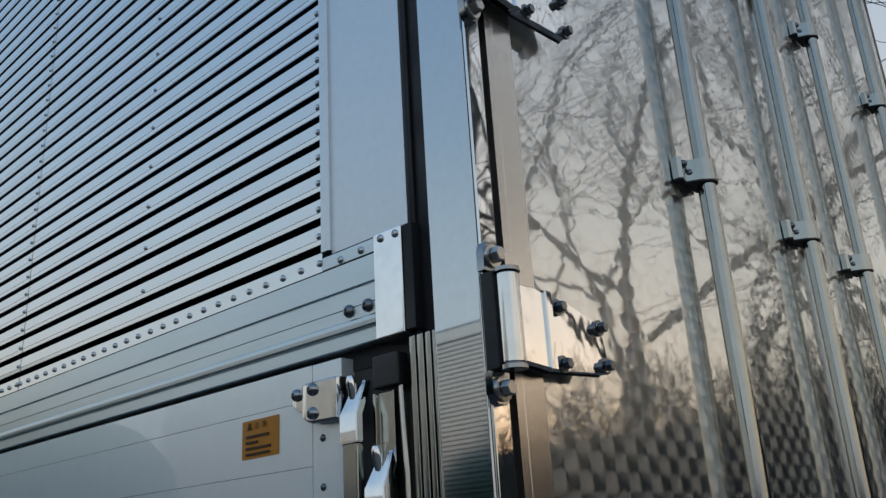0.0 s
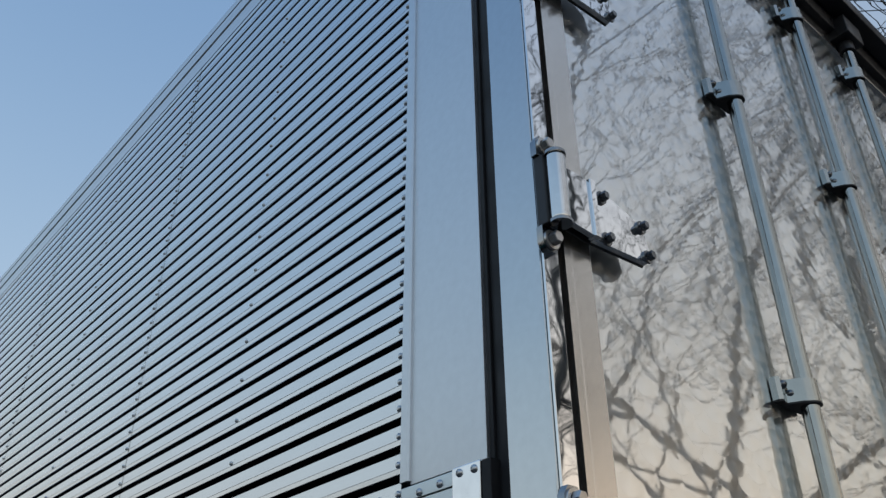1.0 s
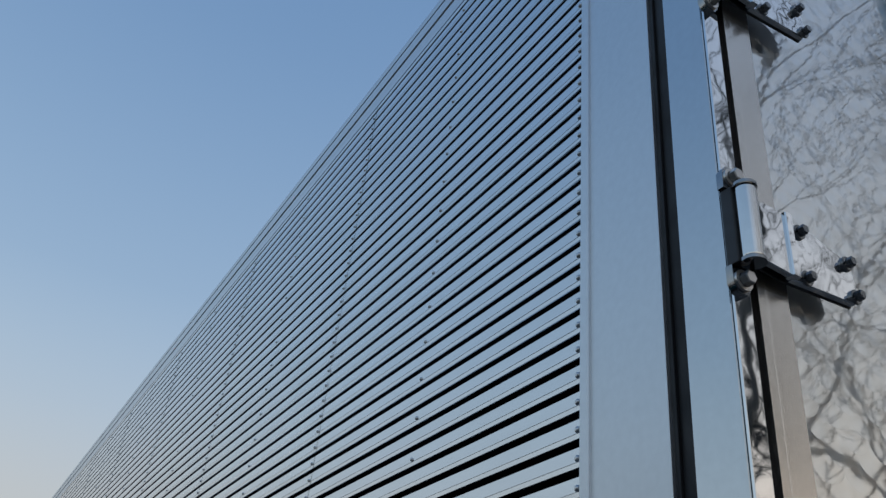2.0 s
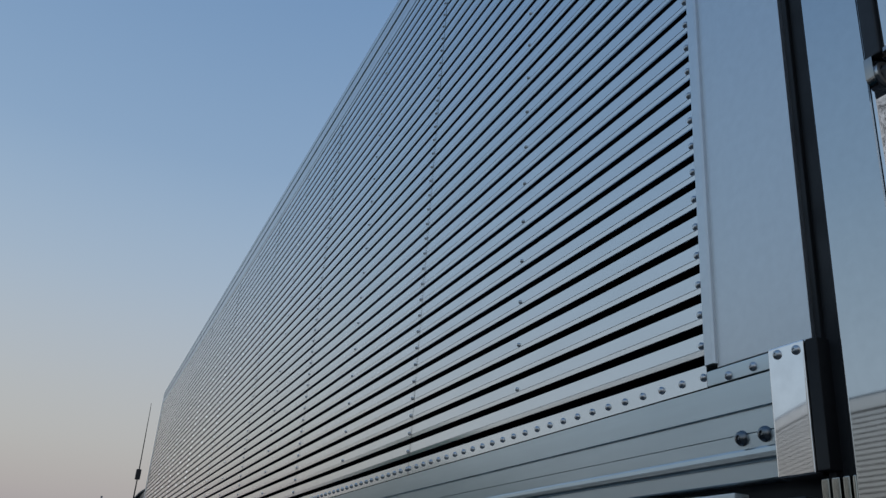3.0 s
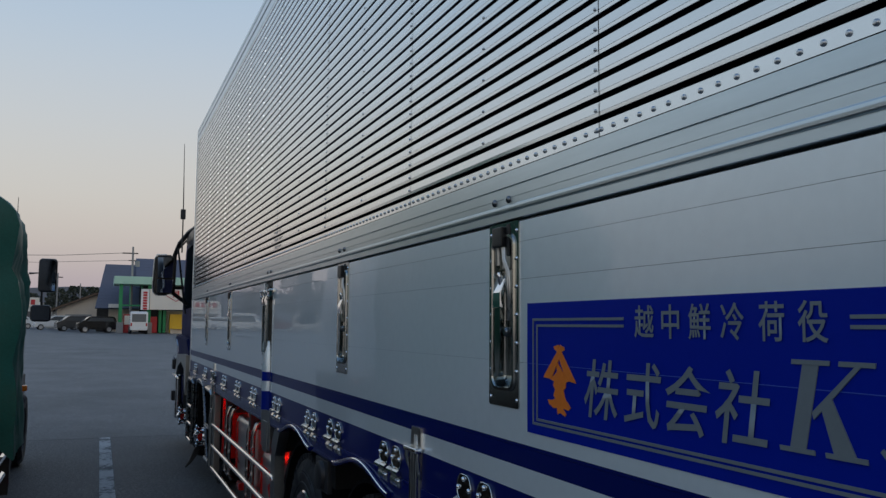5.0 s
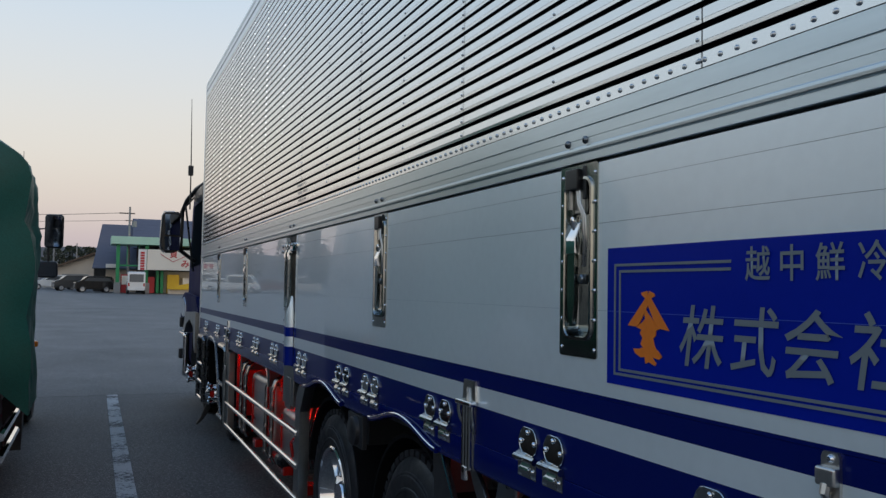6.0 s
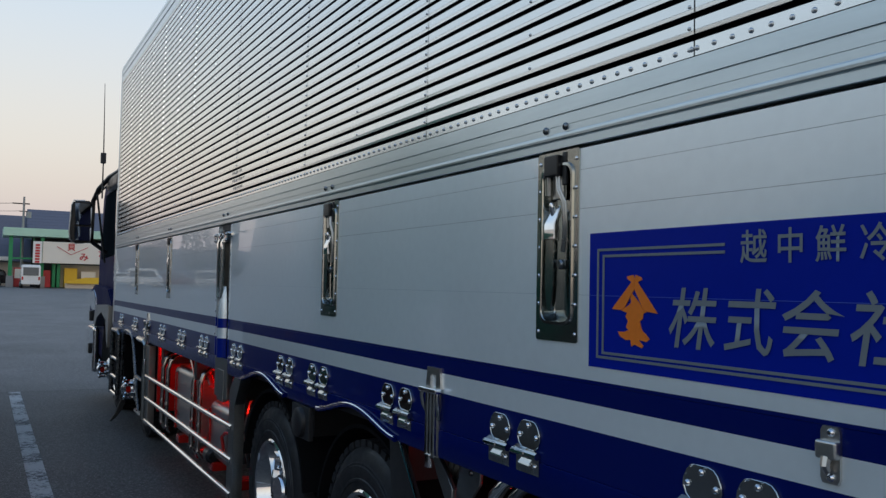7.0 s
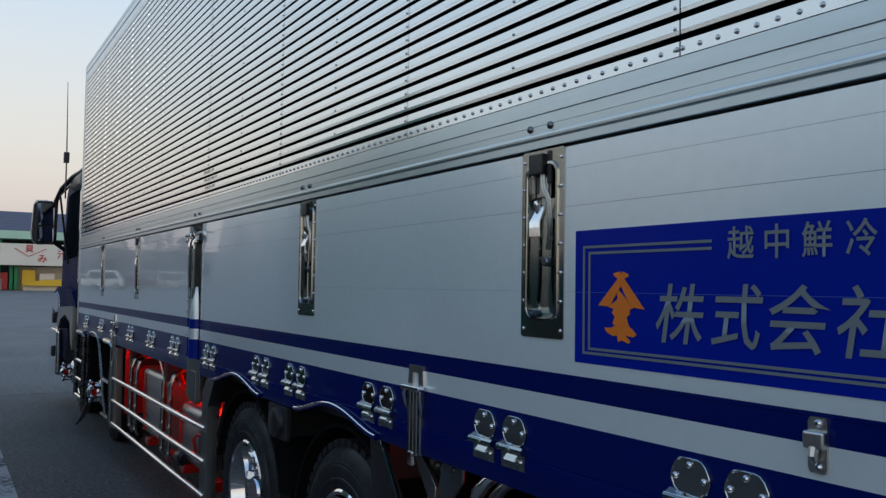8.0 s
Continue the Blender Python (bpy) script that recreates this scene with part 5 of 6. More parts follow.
def hoops(t, x0, z0, z1, ys):
    for y in ys:
        bm = B()
        tube(bm, [(x0 + 0.26, y + 0.02, z1 + 0.03), (x0 + 0.14, y + 0.01, z1 + 0.065), (x0 + 0.07, y, z1 + 0.06), (x0 + 0.025, y, z1 + 0.025), (x0 + 0.005, y, z1 - 0.04), (x0 + 0.0, y, z0 + 0.02), (x0 + 0.03, y, z0 - 0.03)], 0.0165, 10)
        part("tank_hoop", bm, M_PIPE, t, "dull steel pipe hoop")


main_tank = tank(6.22, 6.96, 0.10, 0.33, 0.825)
hoops(main_tank, 0.055, 0.33, 0.82, (7.18, 6.985, 6.085, 5.885))
rear_tank = tank(5.28, 5.80, 0.10, 0.33, 0.70)
for t, y, z1 in ((main_tank, 6.83, 0.825), (main_tank, 6.235, 0.79), (rear_tank, 5.735, 0.70)):
    bm = B()
    box(bm, 0.088, 0.105, y - 0.014, y + 0.014, 0.36, z1 - 0.05, 0.004)
    part("tank_strap", bm, M_RED, t, "red painted tank strap")
bm = B()
box(bm, 0.24, 0.75, 4.92, 5.24, 0.36, 0.66, 0.05)
part("tool_box", bm, M_TANK, truck, "aluminium box behind the side guard")
for y in (5.03, 5.14):
    bm = B()
    tube(bm, [(0.16, y, 0.40), (0.14, y + 0.02, 0.60), (0.18, y + 0.04, 0.76), (0.26, y + 0.06, 0.84)], 0.012, 8)
    part("hose", bm, M_RUBBER, truck)
bm = B()
tube(bm, [(0.09, 5.34, 0.44), (0.075, 5.34, 0.53), (0.085, 5.30, 0.56), (0.12, 5.24, 0.56)], 0.011, 8)
part("red_hose", bm, M_RED, truck, "short red hose")
for x, y0, y1 in ((0.30, 5.10, 5.70), (0.27, 5.80, 6.14), (0.30, 6.26, 6.92), (0.13, 7.24, 7.37)):
    bm = B()
    tube(bm, [(x, y0, 0.925), (x, y1, 0.925)], 0.010, 8)
    part("red_light_tube", bm, M_REDGLOW, truck, "glowing red light tube above the tanks")
# red base colour on panel, bulkhead and ducts stands in for red light
bm = B()
box(bm, 0.46, 0.50, 4.9, 7.45, 0.34, 0.94)
part("red_back_panel", bm, M_RED, truck, "red panel behind the tanks, red light put into its colour")
bm = B()
box(bm, 0.055, 0.455, 7.40, 7.415, 0.40, 0.935, 0.004)
part("red_bulkhead", bm, M_RED, truck, "added red bulkhead behind the post, coloured as if red-lit")
for y0, y1 in ((5.84, 6.20), (6.30, 6.62)):
    bm = B()
    tube(bm, [(0.13, y0, 0.78), (0.14, (y0 + y1) / 2, 0.87), (0.16, y1, 0.90)], 0.022, 8)
    part("red_duct", bm, M_RED, truck, "red duct over the tanks, red light put into its colour")
for y in (5.06, 5.62, 6.06, 6.66):
    part("red_bracket", box(B(), 0.09, 0.26, y, y + 0.11, 0.265, 0.325, 0.01), M_RED, truck, "red painted bracket")
bm = B()
lathe(bm, [(0.0, 0.0), (0.045, 0.0), (0.05, 0.02), (0.05, 0.10), (0.03, 0.12), (0.0, 0.12)], Matrix.Translation((0.10, 5.74, 0.36)) @ Matrix.Rotation(radians(90), 4, "X"), 16)
part("black_filter", bm, M_BLACK, truck, "black filter bowl below the tanks")

# forward section: arch, step ladder, mud flap
bm = B()
arc = [(9.02, 0.30), (9.00, 0.60), (8.985, 0.86), (8.95, 0.93), (8.86, 0.972), (8.72, 0.985), (8.52, 0.978), (8.40, 0.945), (8.32, 0.88), (8.20, 0.70), (8.04, 0.46), (7.93, 0.30)]
tube(bm, [(0.0, y, z) for y, z in arc], 0.015, 8)
part("wheel_arch_trim", bm, M_BOLT, truck, "stainless arch over the second steering axle")
bm = B()
pts = arc + [(8.56 + (y - 8.56) * 0.93, 0.30 + (z - 0.30) * 0.95) for y, z in reversed(arc)]
extrude(bm, pts, 0.016, 0.55, axis="x")
part("front_mudguard", bm, M_DULLBLACK, truck)
bm = B()
tube(bm, [(-0.012, 9.16, 0.30), (-0.012, 9.16, 0.92), (-0.012, 9.20, 0.95), (-0.012, 9.60, 0.95), (-0.012, 9.64, 0.92), (-0.012, 9.64, 0.30)], 0.024, 8)
ladder = part("step_frame", bm, M_BOLT, truck, "stainless step frame behind the cab")
for z in (0.316, 0.484, 0.666):
    bm = B()
    tube(bm, [(-0.012, 9.16, z), (-0.012, 9.64, z)], 0.02, 10)
    part("step_bar", bm, M_CHROME, ladder)
bm = B()
extrude(bm, [(0.07, 0.31), (0.035, 0.30), (0.005, 0.23), (-0.03, 0.14), (-0.075, 0.075), (-0.062, 0.068), (-0.010, 0.115), (0.030, 0.17), (0.06, 0.23)], 9.14, 9.18, axis="y")
part("curved_flap", bm, M_RUBBER, truck, "black curved rubber flap")
bm = B()
box(bm, 0.06, 0.55, 9.2, 9.65, 0.35, 0.94, 0.02)
part("battery_box", bm, M_FRAME, truck)
bm = B()
tube(bm, [(-0.010, 7.64, 0.30), (-0.010, 7.64, 0.92), (-0.010, 7.68, 0.95), (-0.010, 8.0, 0.955)], 0.022, 8)
tube(bm, [(-0.010, 7.64, 0.33), (-0.010, 8.02, 0.33)], 0.018, 8)
tube(bm, [(-0.010, 7.64, 0.62), (-0.010, 8.05, 0.62)], 0.018, 8)
part("front_guard_frame", bm, M_PRESSED, truck, "short polished guard frame")

# ---- the cab ----
CY0, CY1 = 9.90, 12.0
bm = B()
side = [(CY0, 0.95), (CY0, 2.74), (CY0 + 0.25, 2.80), (CY1 - 0.45, 2.74), (CY1 - 0.22, 2.50), (CY1 - 0.02, 1.75), (CY1, 1.10), (CY1 - 0.02, 0.55), (CY1 - 0.55, 0.50)]
wheelcut = [(10.55 + 0.58 * math.cos(a), 0.46 + 0.58 * math.sin(a)) for a in (math.radians(5 + 150 * k / 14) for k in range(15))]
extrude(bm, side + wheelcut, 0.09, WIDE - 0.09, axis="x")
bmesh.ops.bevel(bm, geom=[e for e in bm.edges if abs(e.verts[0].co.x - e.verts[1].co.x) < 1e-5 and e.calc_length() > 0.3], offset=0.04, segments=3, affect="EDGES")
cab = part("cab", bm, M_NAVYCAB, truck, "dark blue truck cab")
bm = B()
extrude(bm, [(10.55, 1.75), (10.55, 2.44), (10.70, 2.52), (11.45, 2.50), (11.75, 1.85), (11.70, 1.72)], 0.080, 0.092, axis="x")
part("side_window", bm, M_GLASS_DARK, cab)
bm = B()
extrude(bm, [(9.93, 1.05), (9.93, 1.22), (10.30, 1.36), (11.60, 1.40), (11.98, 1.30), (12.02, 1.0), (11.62, 1.02), (11.2, 1.10), (10.6, 1.12), (10.1, 1.08)], 0.0, 0.062, axis="x")
bmesh.ops.bevel(bm, geom=bm.edges[:], offset=0.012, segments=2, affect="EDGES")
part("fender", bm, M_NAVYCAB, cab, "dark blue fender panel")
bm = B()
extrude(bm, [(11.30, 1.10), (11.34, 1.26), (11.55, 1.34), (11.90, 1.30), (11.96, 1.16), (11.70, 1.08)], -0.012, 0.03, axis="x")
bmesh.ops.bevel(bm, geom=bm.edges[:], offset=0.01, segments=2, affect="EDGES")
part("head_lamp", bm, M_CHROME, cab, "bright chrome head lamp surround")
bm = B()
extrude(bm, [(9.92, 0.98), (9.93, 1.18), (10.16, 1.19), (11.1, 1.16), (11.28, 0.95), (11.15, 0.90), (10.95, 1.02), (10.55, 1.09), (10.15, 1.02), (10.02, 0.80), (9.92, 0.74)], -0.03, 0.07, axis="x")
part("wheel_arch", bm, M_GUARD, cab, "dark grey wheel arch panel")
bm = B()
# flat black sheet across the arch, in place of the shade inside it
extrude(bm, [(9.95, 0.42), (9.95, 0.76), (10.04, 0.84), (10.16, 1.03), (10.55, 1.10), (10.95, 1.03), (11.14, 0.91), (11.22, 0.60), (11.22, 0.42)], 0.072, 0.088, axis="x")
part("arch_opening", bm, M_DULLBLACK, cab, "black sheet standing in for the shaded wheel arch")
bm = B()
box(bm, -0.02, WIDE + 0.02, 11.45, 12.12, 0.32, 0.88, 0.05)
part("bumper", bm, M_CHROME, cab, "chrome front bumper")
for z in (0.95, 0.55):
    part("corner_lamp", box(B(), -0.05, 0.02, 11.50, 11.60, z, z + 0.13, 0.015), M_FRAME, cab)
bm = B()
tube(bm, [(0.12, 10.4, 2.72), (0.03, 10.75, 2.66), (-0.055, 11.0, 2.54), (-0.10, 11.12, 2.40), (-0.11, 11.12, 1.9)], 0.028, 10)
tube(bm, [(-0.11, 11.12, 1.92), (0.08, 11.15, 1.78)], 0.024, 8)
part("mirror_arm", bm, M_BLACK, cab, "black curved mirror arm")
bm = B()
extrude(bm, [(-0.352, 1.92), (-0.362, 2.02), (-0.346, 2.33), (-0.325, 2.385), (-0.13, 2.39), (-0.094, 2.34), (-0.090, 2.06), (-0.125, 1.93), (-0.17, 1.885), (-0.31, 1.88)], 10.98, 11.11, axis="y")
bmesh.ops.bevel(bm, geom=bm.edges[:], offset=0.022, segments=3, affect="EDGES")
mirror = part("door_mirror", bm, M_BLACK, cab, "large black door mirror housing")
bm = B()
tube(bm, [(-0.31, 10.985, 1.884), (-0.352, 10.985, 1.925), (-0.361, 10.985, 2.02), (-0.345, 10.985, 2.33), (-0.322, 10.985, 2.384), (-0.20, 10.985, 2.388)], 0.009, 8)
part("bright_rim", bm, M_SATIN, mirror, "bright rim round the mirror")
for za, zb, back in ((2.100, 2.352, 0.030), (1.915, 2.080, 0.022)):
    bm = B()
    outer = [bm.verts.new(p) for p in ((-0.305, 10.950 - back, za), (-0.135, 10.972 - back, za), (-0.122, 10.972, zb), (-0.312, 10.950, zb))]
    inner = [bm.verts.new((v.co.x, 10.982, v.co.z)) for v in outer]
    bm.faces.new(outer)
    bm.faces.new(list(reversed(inner)))
    for i in range(4):
        bm.faces.new((outer[i], outer[(i + 1) % 4], inner[(i + 1) % 4], inner[i]))
    part("mirror_glass", bm, M_MIRROR, mirror, "mirror glass", smooth=False)
bm = B()
tube(bm, [(0.06, 10.95, 2.62), (-0.07, 11.0, 2.46), (0.04, 11.0, 1.66)], 0.012, 8)
part("mirror_stay", bm, M_BLACK, cab)
bm = B()
box(bm, 0.02, 0.12, 10.05, 11.0, 2.50, 2.66, 0.05)
part("side_visor", bm, M_BLACK, cab, "dark side visor over the door")
bm = B()
tube(bm, [(-0.050, 10.70, 2.40), (-0.052, 10.70, 2.95), (-0.066, 10.705, 3.745)], [0.009, 0.007, 0.003], 6)
box(bm, -0.082, -0.024, 10.67, 10.73, 2.81, 2.93, 0.006)
part("antenna", bm, M_FRAME, cab, "thin whip antenna with a small box")


bm = B()
box(bm, 0.076, 0.10, 9.915, 9.985, 1.20, 2.70, 0.006)
part("rear_pillar", bm, M_SILVERCAR, cab, "silver strip on the rear edge of the cab")
bm = B()
box(bm, 0.074, 0.095, 10.40, 10.44, 1.45, 2.60, 0.004)
part("door_trim", bm, M_CHROME, cab)

# ---- neighbouring covered truck ----
GX, GY0, GY1 = -1.500, 6.90, 7.80
lorry = empty("covered_lorry", pose(0, 0, 0), "lorry with a load under a dark green tarpaulin", "truck")
bm = B()
NY, NS = 44, 60
shape = [(0.05, 0.55), (0.03, 1.2), (0.0, 2.24), (-0.015, 2.33), (-0.06, 2.40), (-0.50, 2.72), (-1.1, 2.92), (-1.7, 2.72), (-2.1, 2.40), (-2.16, 2.3), (-2.16, 0.62)]
cum = [0.0]
for a, b in zip(shape, shape[1:]):
    cum.append(cum[-1] + math.dist(a, b))


def along(s):
    s *= cum[-1]
    for i in range(len(cum) - 1):
        if s <= cum[i + 1] + 1e-9:
            f = (s - cum[i]) / (cum[i + 1] - cum[i])
            return (shape[i][0] + f * (shape[i + 1][0] - shape[i][0]), shape[i][1] + f * (shape[i + 1][1] - shape[i][1]))
    return shape[-1]


rows = []
for j in range(NY + 1):
    y = GY0 + (GY1 - GY0) * j / NY
    row = []
    for i in range(NS + 1):
        sx, sz = along(i / NS)
        n = noise.noise((y * 1.3, sz * 0.7, sx * 0.8)) * 0.045 + abs(noise.noise((y * 4.0 + sz * 0.8, sz * 1.0, sx))) * 0.10 + abs(noise.noise((y * 7.0 - sz * 2.5, sz * 1.6, sx + 4.0))) * 0.06 - 0.035 - 0.05 * math.exp(-((sz - 1.97) / 0.05) ** 2)
        hem = 0.06 * noise.noise((y * 2.0, 3.0, 7.0)) if i in (0, NS) else 0
        side_out = 1 if i < NS / 2 else -1
        wall = 0.7 if sz < 2.34 else 0.25
        row.append(bm.verts.new((GX + sx + side_out * n * wall - (0.04 if i < NS / 2 else -0.04), y, sz + hem + n * (1 - wall))))
    rows.append(row)
for j in range(NY):
    for i in range(NS):
        bm.faces.new((rows[j][i], rows[j][i + 1], rows[j + 1][i + 1], rows[j + 1][i]))
# gathered front and back curtains
for row, d in ((rows[-1], 1), (rows[0], -1)):
    prev = row
    for k in range(1, 9):
        f = k / 8
        nxt = []
        for i, v in enumerate(row):
            c = Vector((GX - 1.1, v.co.y, 1.6))
            p = v.co.lerp(c, f * 0.98)
            p.y += d * (0.10 * math.sin(f * 3.1) + 0.05 * noise.noise((p.x * 3, p.z * 1.2, f)))
            nxt.append(bm.verts.new(p))
        for i in range(NS):
            bm.faces.new((prev[i], prev[i + 1], nxt[i + 1], nxt[i]))
        prev = nxt
part("tarpaulin", bm, M_TARP, lorry, "creased dark green tarpaulin")
bm = B()
box(bm, GX - 2.05, GX - 0.22, 6.05, 11.0, 0.55, 0.95, 0.02)
part("flat_bed", bm, M_FRAME, lorry)
bm = B()
extrude(bm, [(9.30, 0.9), (9.30, 2.35), (9.5, 2.45), (10.85, 2.38), (11.25, 1.7), (11.3, 0.6), (10.9, 0.45), (9.35, 0.5)], GX - 2.05, GX - 0.32, axis="x")
bmesh.ops.bevel(bm, geom=bm.edges[:], offset=0.04, segments=2, affect="EDGES")
gcab = part("cab", bm, M_WHITE, lorry, "pale lorry cab behind the cover")
bm = B()
tube(bm, [(GX - 0.24, 11.0, 2.11), (GX - 0.10, 11.0, 2.12), (GX - 0.09, 11.0, 1.68), (GX - 0.20, 11.0, 1.60)], 0.013, 8)
tube(bm, [(GX - 0.09, 11.0, 2.12), (GX - 0.04, 11.0, 2.12)], 0.015, 8)
part("mirror_stay", bm, M_BLACK, gcab)


def lorry_mirror(x0, x1, z0, z1, label):
    bm = B()
    box(bm, x0, x1, 10.96, 11.06, z0, z1, 0.042, 4)
    q = part("door_mirror", bm, M_BLACK, gcab, label)
    bm = B()
    za, zb = z0 + 0.018, z1 - 0.018
    tilt = (zb - za) * 0.12
    out = 0.020
    front = [bm.verts.new(p) for p in ((x0 + 0.018, 10.958 - out, za), (x1 - 0.018, 10.958, za), (x1 - 0.018, 10.958 - tilt, zb), (x0 + 0.018, 10.958 - tilt - out, zb))]
    rear = [bm.verts.new((v.co.x, 10.964, v.co.z)) for v in front]
    bm.faces.new(front)
    bm.faces.new(list(reversed(rear)))
    for i in range(4):
        bm.faces.new((front[i], front[(i + 1) % 4], rear[(i + 1) % 4], rear[i]))
    part("mirror_glass", bm, M_MIRROR, q, smooth=False)


lorry_mirror(-1.640, -1.436, 1.893, 2.292, "black door mirror")
lorry_mirror(-1.708, -1.482, 1.546, 1.742, "square lower mirror")
bm = B()
tube(bm, [(GX - 0.36, 10.6, 2.35), (GX - 0.36, 10.6, 2.95)], [0.008, 0.003], 6)
part("antenna", bm, M_FRAME, gcab)
bm = B()
box(bm, GX - 0.10, GX - 0.035, 8.6, 8.7, 0.91, 0.96, 0.01)
part("marker_lamp", bm, M_AMBER, gcab)
for z in (0.36, 0.50):
    bm = B()
    tube(bm, [(GX - 0.10, 6.2, z), (GX - 0.10, 7.4, z)], 0.028, 8)
    part("side_bar", bm, M_CHROME, lorry, "bright side bar")
for y in (6.6, 10.3):
    w = new("wheel")
    w.parent = lorry
    bm = B()
    lathe(bm, [(0.0, -0.10), (0.10, -0.08), (0.20, -0.06), (0.23, 0.0), (0.34, 0.01), (0.39, -0.03), (0.39, -0.22), (0.23, -0.24)], Matrix.Translation((GX - 0.16, y, 0.39)) @ Matrix.Rotation(radians(90), 4, "Y"), 32)
    part("tyre", bm, M_TYRE, w)
bm = B()
extrude(bm, [(8.0, 0.10), (8.05, 0.95), (8.45, 0.95), (8.35, 0.6), (8.2, 0.30)], GX - 0.5, GX - 0.10, axis="x")
part("front_flap", bm, M_RUBBER, lorry)


# ---- parked cars ----
def car(m, paint, kind, label, group="parked cars"):
    """A small car built facing +y about its own centre: body, glass, wheels, lamps."""
    c = empty("car" if kind != "van" else "van", m, label, "van" if kind == "van" else "car", group)
    if kind == "van":
        L, W, H = 3.4, 1.42, 1.90
        body = [(-L / 2, 0.30), (-L / 2, 1.0), (-L / 2 + 0.10, H - 0.12), (-L / 2 + 0.25, H), (L / 2 - 0.75, H), (L / 2 - 0.35, 1.10), (L / 2, 0.92), (L / 2, 0.30)]
        glass = [(-L / 2 + 0.25, 1.05), (-L / 2 + 0.30, H - 0.22), (L / 2 - 0.80, H - 0.22), (L / 2 - 0.48, 1.05)]
        back = (1.02, H - 0.22)
    elif kind == "box":
        L, W, H = 3.3, 1.45, 1.46
        body = [(-L / 2, 0.28), (-L / 2, 0.95), (-L / 2 + 0.12, H - 0.10), (-L / 2 + 0.35, H), (L / 2 - 1.05, H - 0.02), (L / 2 - 0.62, 1.02), (L / 2 - 0.05, 0.88), (L / 2, 0.28)]
        glass = [(-L / 2 + 0.22, 1.0), (-L / 2 + 0.32, H - 0.16), (L / 2 - 1.10, H - 0.16), (L / 2 - 0.78, 1.0)]
        back = (1.0, H - 0.18)
    else:
        L, W, H = 4.4, 1.70, 1.45
        body = [(-L / 2, 0.28), (-L / 2, 0.92), (-L / 2 + 0.35, 1.0), (-L / 2 + 0.95, H), (0.35, H), (L / 2 - 1.15, 0.95), (L / 2 - 0.1, 0.80), (L / 2, 0.28)]
        glass = [(-L / 2 + 0.60, 0.98), (-L / 2 + 1.02, H - 0.10), (0.30, H - 0.10), (L / 2 - 1.30, 0.96)]
        back = (0.98, H - 0.1)
    bm = B()
    extrude(bm, body, -W / 2, W / 2, axis="x")
    bmesh.ops.bevel(bm, geom=bm.edges[:], offset=0.07, segments=3, affect="EDGES")
    part("body", bm, paint, c)
    for s in (-1, 1):
        bm = B()
        extrude(bm, glass, s * (W / 2 - 0.01), s * (W / 2 + 0.006), axis="x")
        part("side_glass", bm, M_CARGLASS, c)
    bm = B()
    yb = -L / 2 - 0.02
    extrude(bm, [(yb - 0.012, back[0]), (yb + 0.09, back[1]), (yb + 0.13, back[1]), (yb + 0.05, back[0])], -W / 2 + 0.14, W / 2 - 0.14, axis="x")
    part("rear_glass", bm, M_CARGLASS, c)
    for s in (-1, 1):
        bm = B()
        box(bm, s * (W / 2 - 0.10) - 0.06, s * (W / 2 - 0.10) + 0.06, -L / 2 - 0.012, -L / 2 + 0.05, 0.66, 0.92, 0.01)
        part("tail_lamp", bm, M_RED, c)
        for y in (-L / 2 + 0.65, L / 2 - 0.65):
            w = B()
            lathe(w, [(0.0, 0.0), (0.16, 0.01), (0.20, 0.02), (0.28, 0.015), (0.29, -0.03), (0.29, -0.16), (0.15, -0.17)],
                  Matrix.Translation((s * (W / 2 + 0.012), y, 0.29)) @ Matrix.Rotation(radians(90 * s), 4, "Y"), 24)
            t = part("wheel", w, M_TYRE, c)
            w = B()
            lathe(w, [(0.0, 0.022), (0.17, 0.018), (0.185, 0.026), (0.19, 0.012)], Matrix.Translation((s * (W / 2 + 0.012), y, 0.29)) @ Matrix.Rotation(radians(90 * s), 4, "Y"), 18)
            part("hub", w, M_SILVERCAR, t)
    bm = B()
    box(bm, -W / 2 + 0.05, W / 2 - 0.05, -L / 2 - 0.03, -L / 2 + 0.2, 0.30, 0.50, 0.03)
    part("rear_bumper", bm, paint, c)
    return c


def on_ground(x, y, rz):
    return pose(x, y, ground_z(y), 0, 0, rz)


car(on_ground(2.16, 78.4, 0), M_WHITE, "van", "silver-white small van parked before the shop")
car(on_ground(-1.25, 82.3, 100), M_BLACKCAR, "box", "black small box-shaped car parked in the lot")
car(on_ground(-3.2, 88.0, 104), M_GREYCAR, "box", "dark grey small car behind the black one")
car(on_ground(-4.9, 94.0, 98), M_WHITE, "sedan", "white parked car in the lot")
car(on_ground(-9.6, 101.0, 95), M_WHITE, "sedan", "white parked car in the lot")
# cars along the other side of the lot
car(on_ground(-13.2, 90.0, 110), M_WHITE, "van", "white small van parked in the lot")
car(on_ground(-17.0, 93.0, 105), M_REDCAR, "sedan", "dark red parked car in the lot")
car(on_ground(-19.8, 90.0, 100), M_SILVERCAR, "van", "silver van parked in the lot")
car(on_ground(-12.6, 103.0, 100), M_WHITE, "box", "white box-shaped car parked in the lot")
car(on_ground(-20.0, 64.0, 80), M_BLACKCAR, "sedan", "black parked car in the lot")
car(on_ground(-26.0, 58.0, 100), M_WHITE, "van", "white small van parked in the lot")


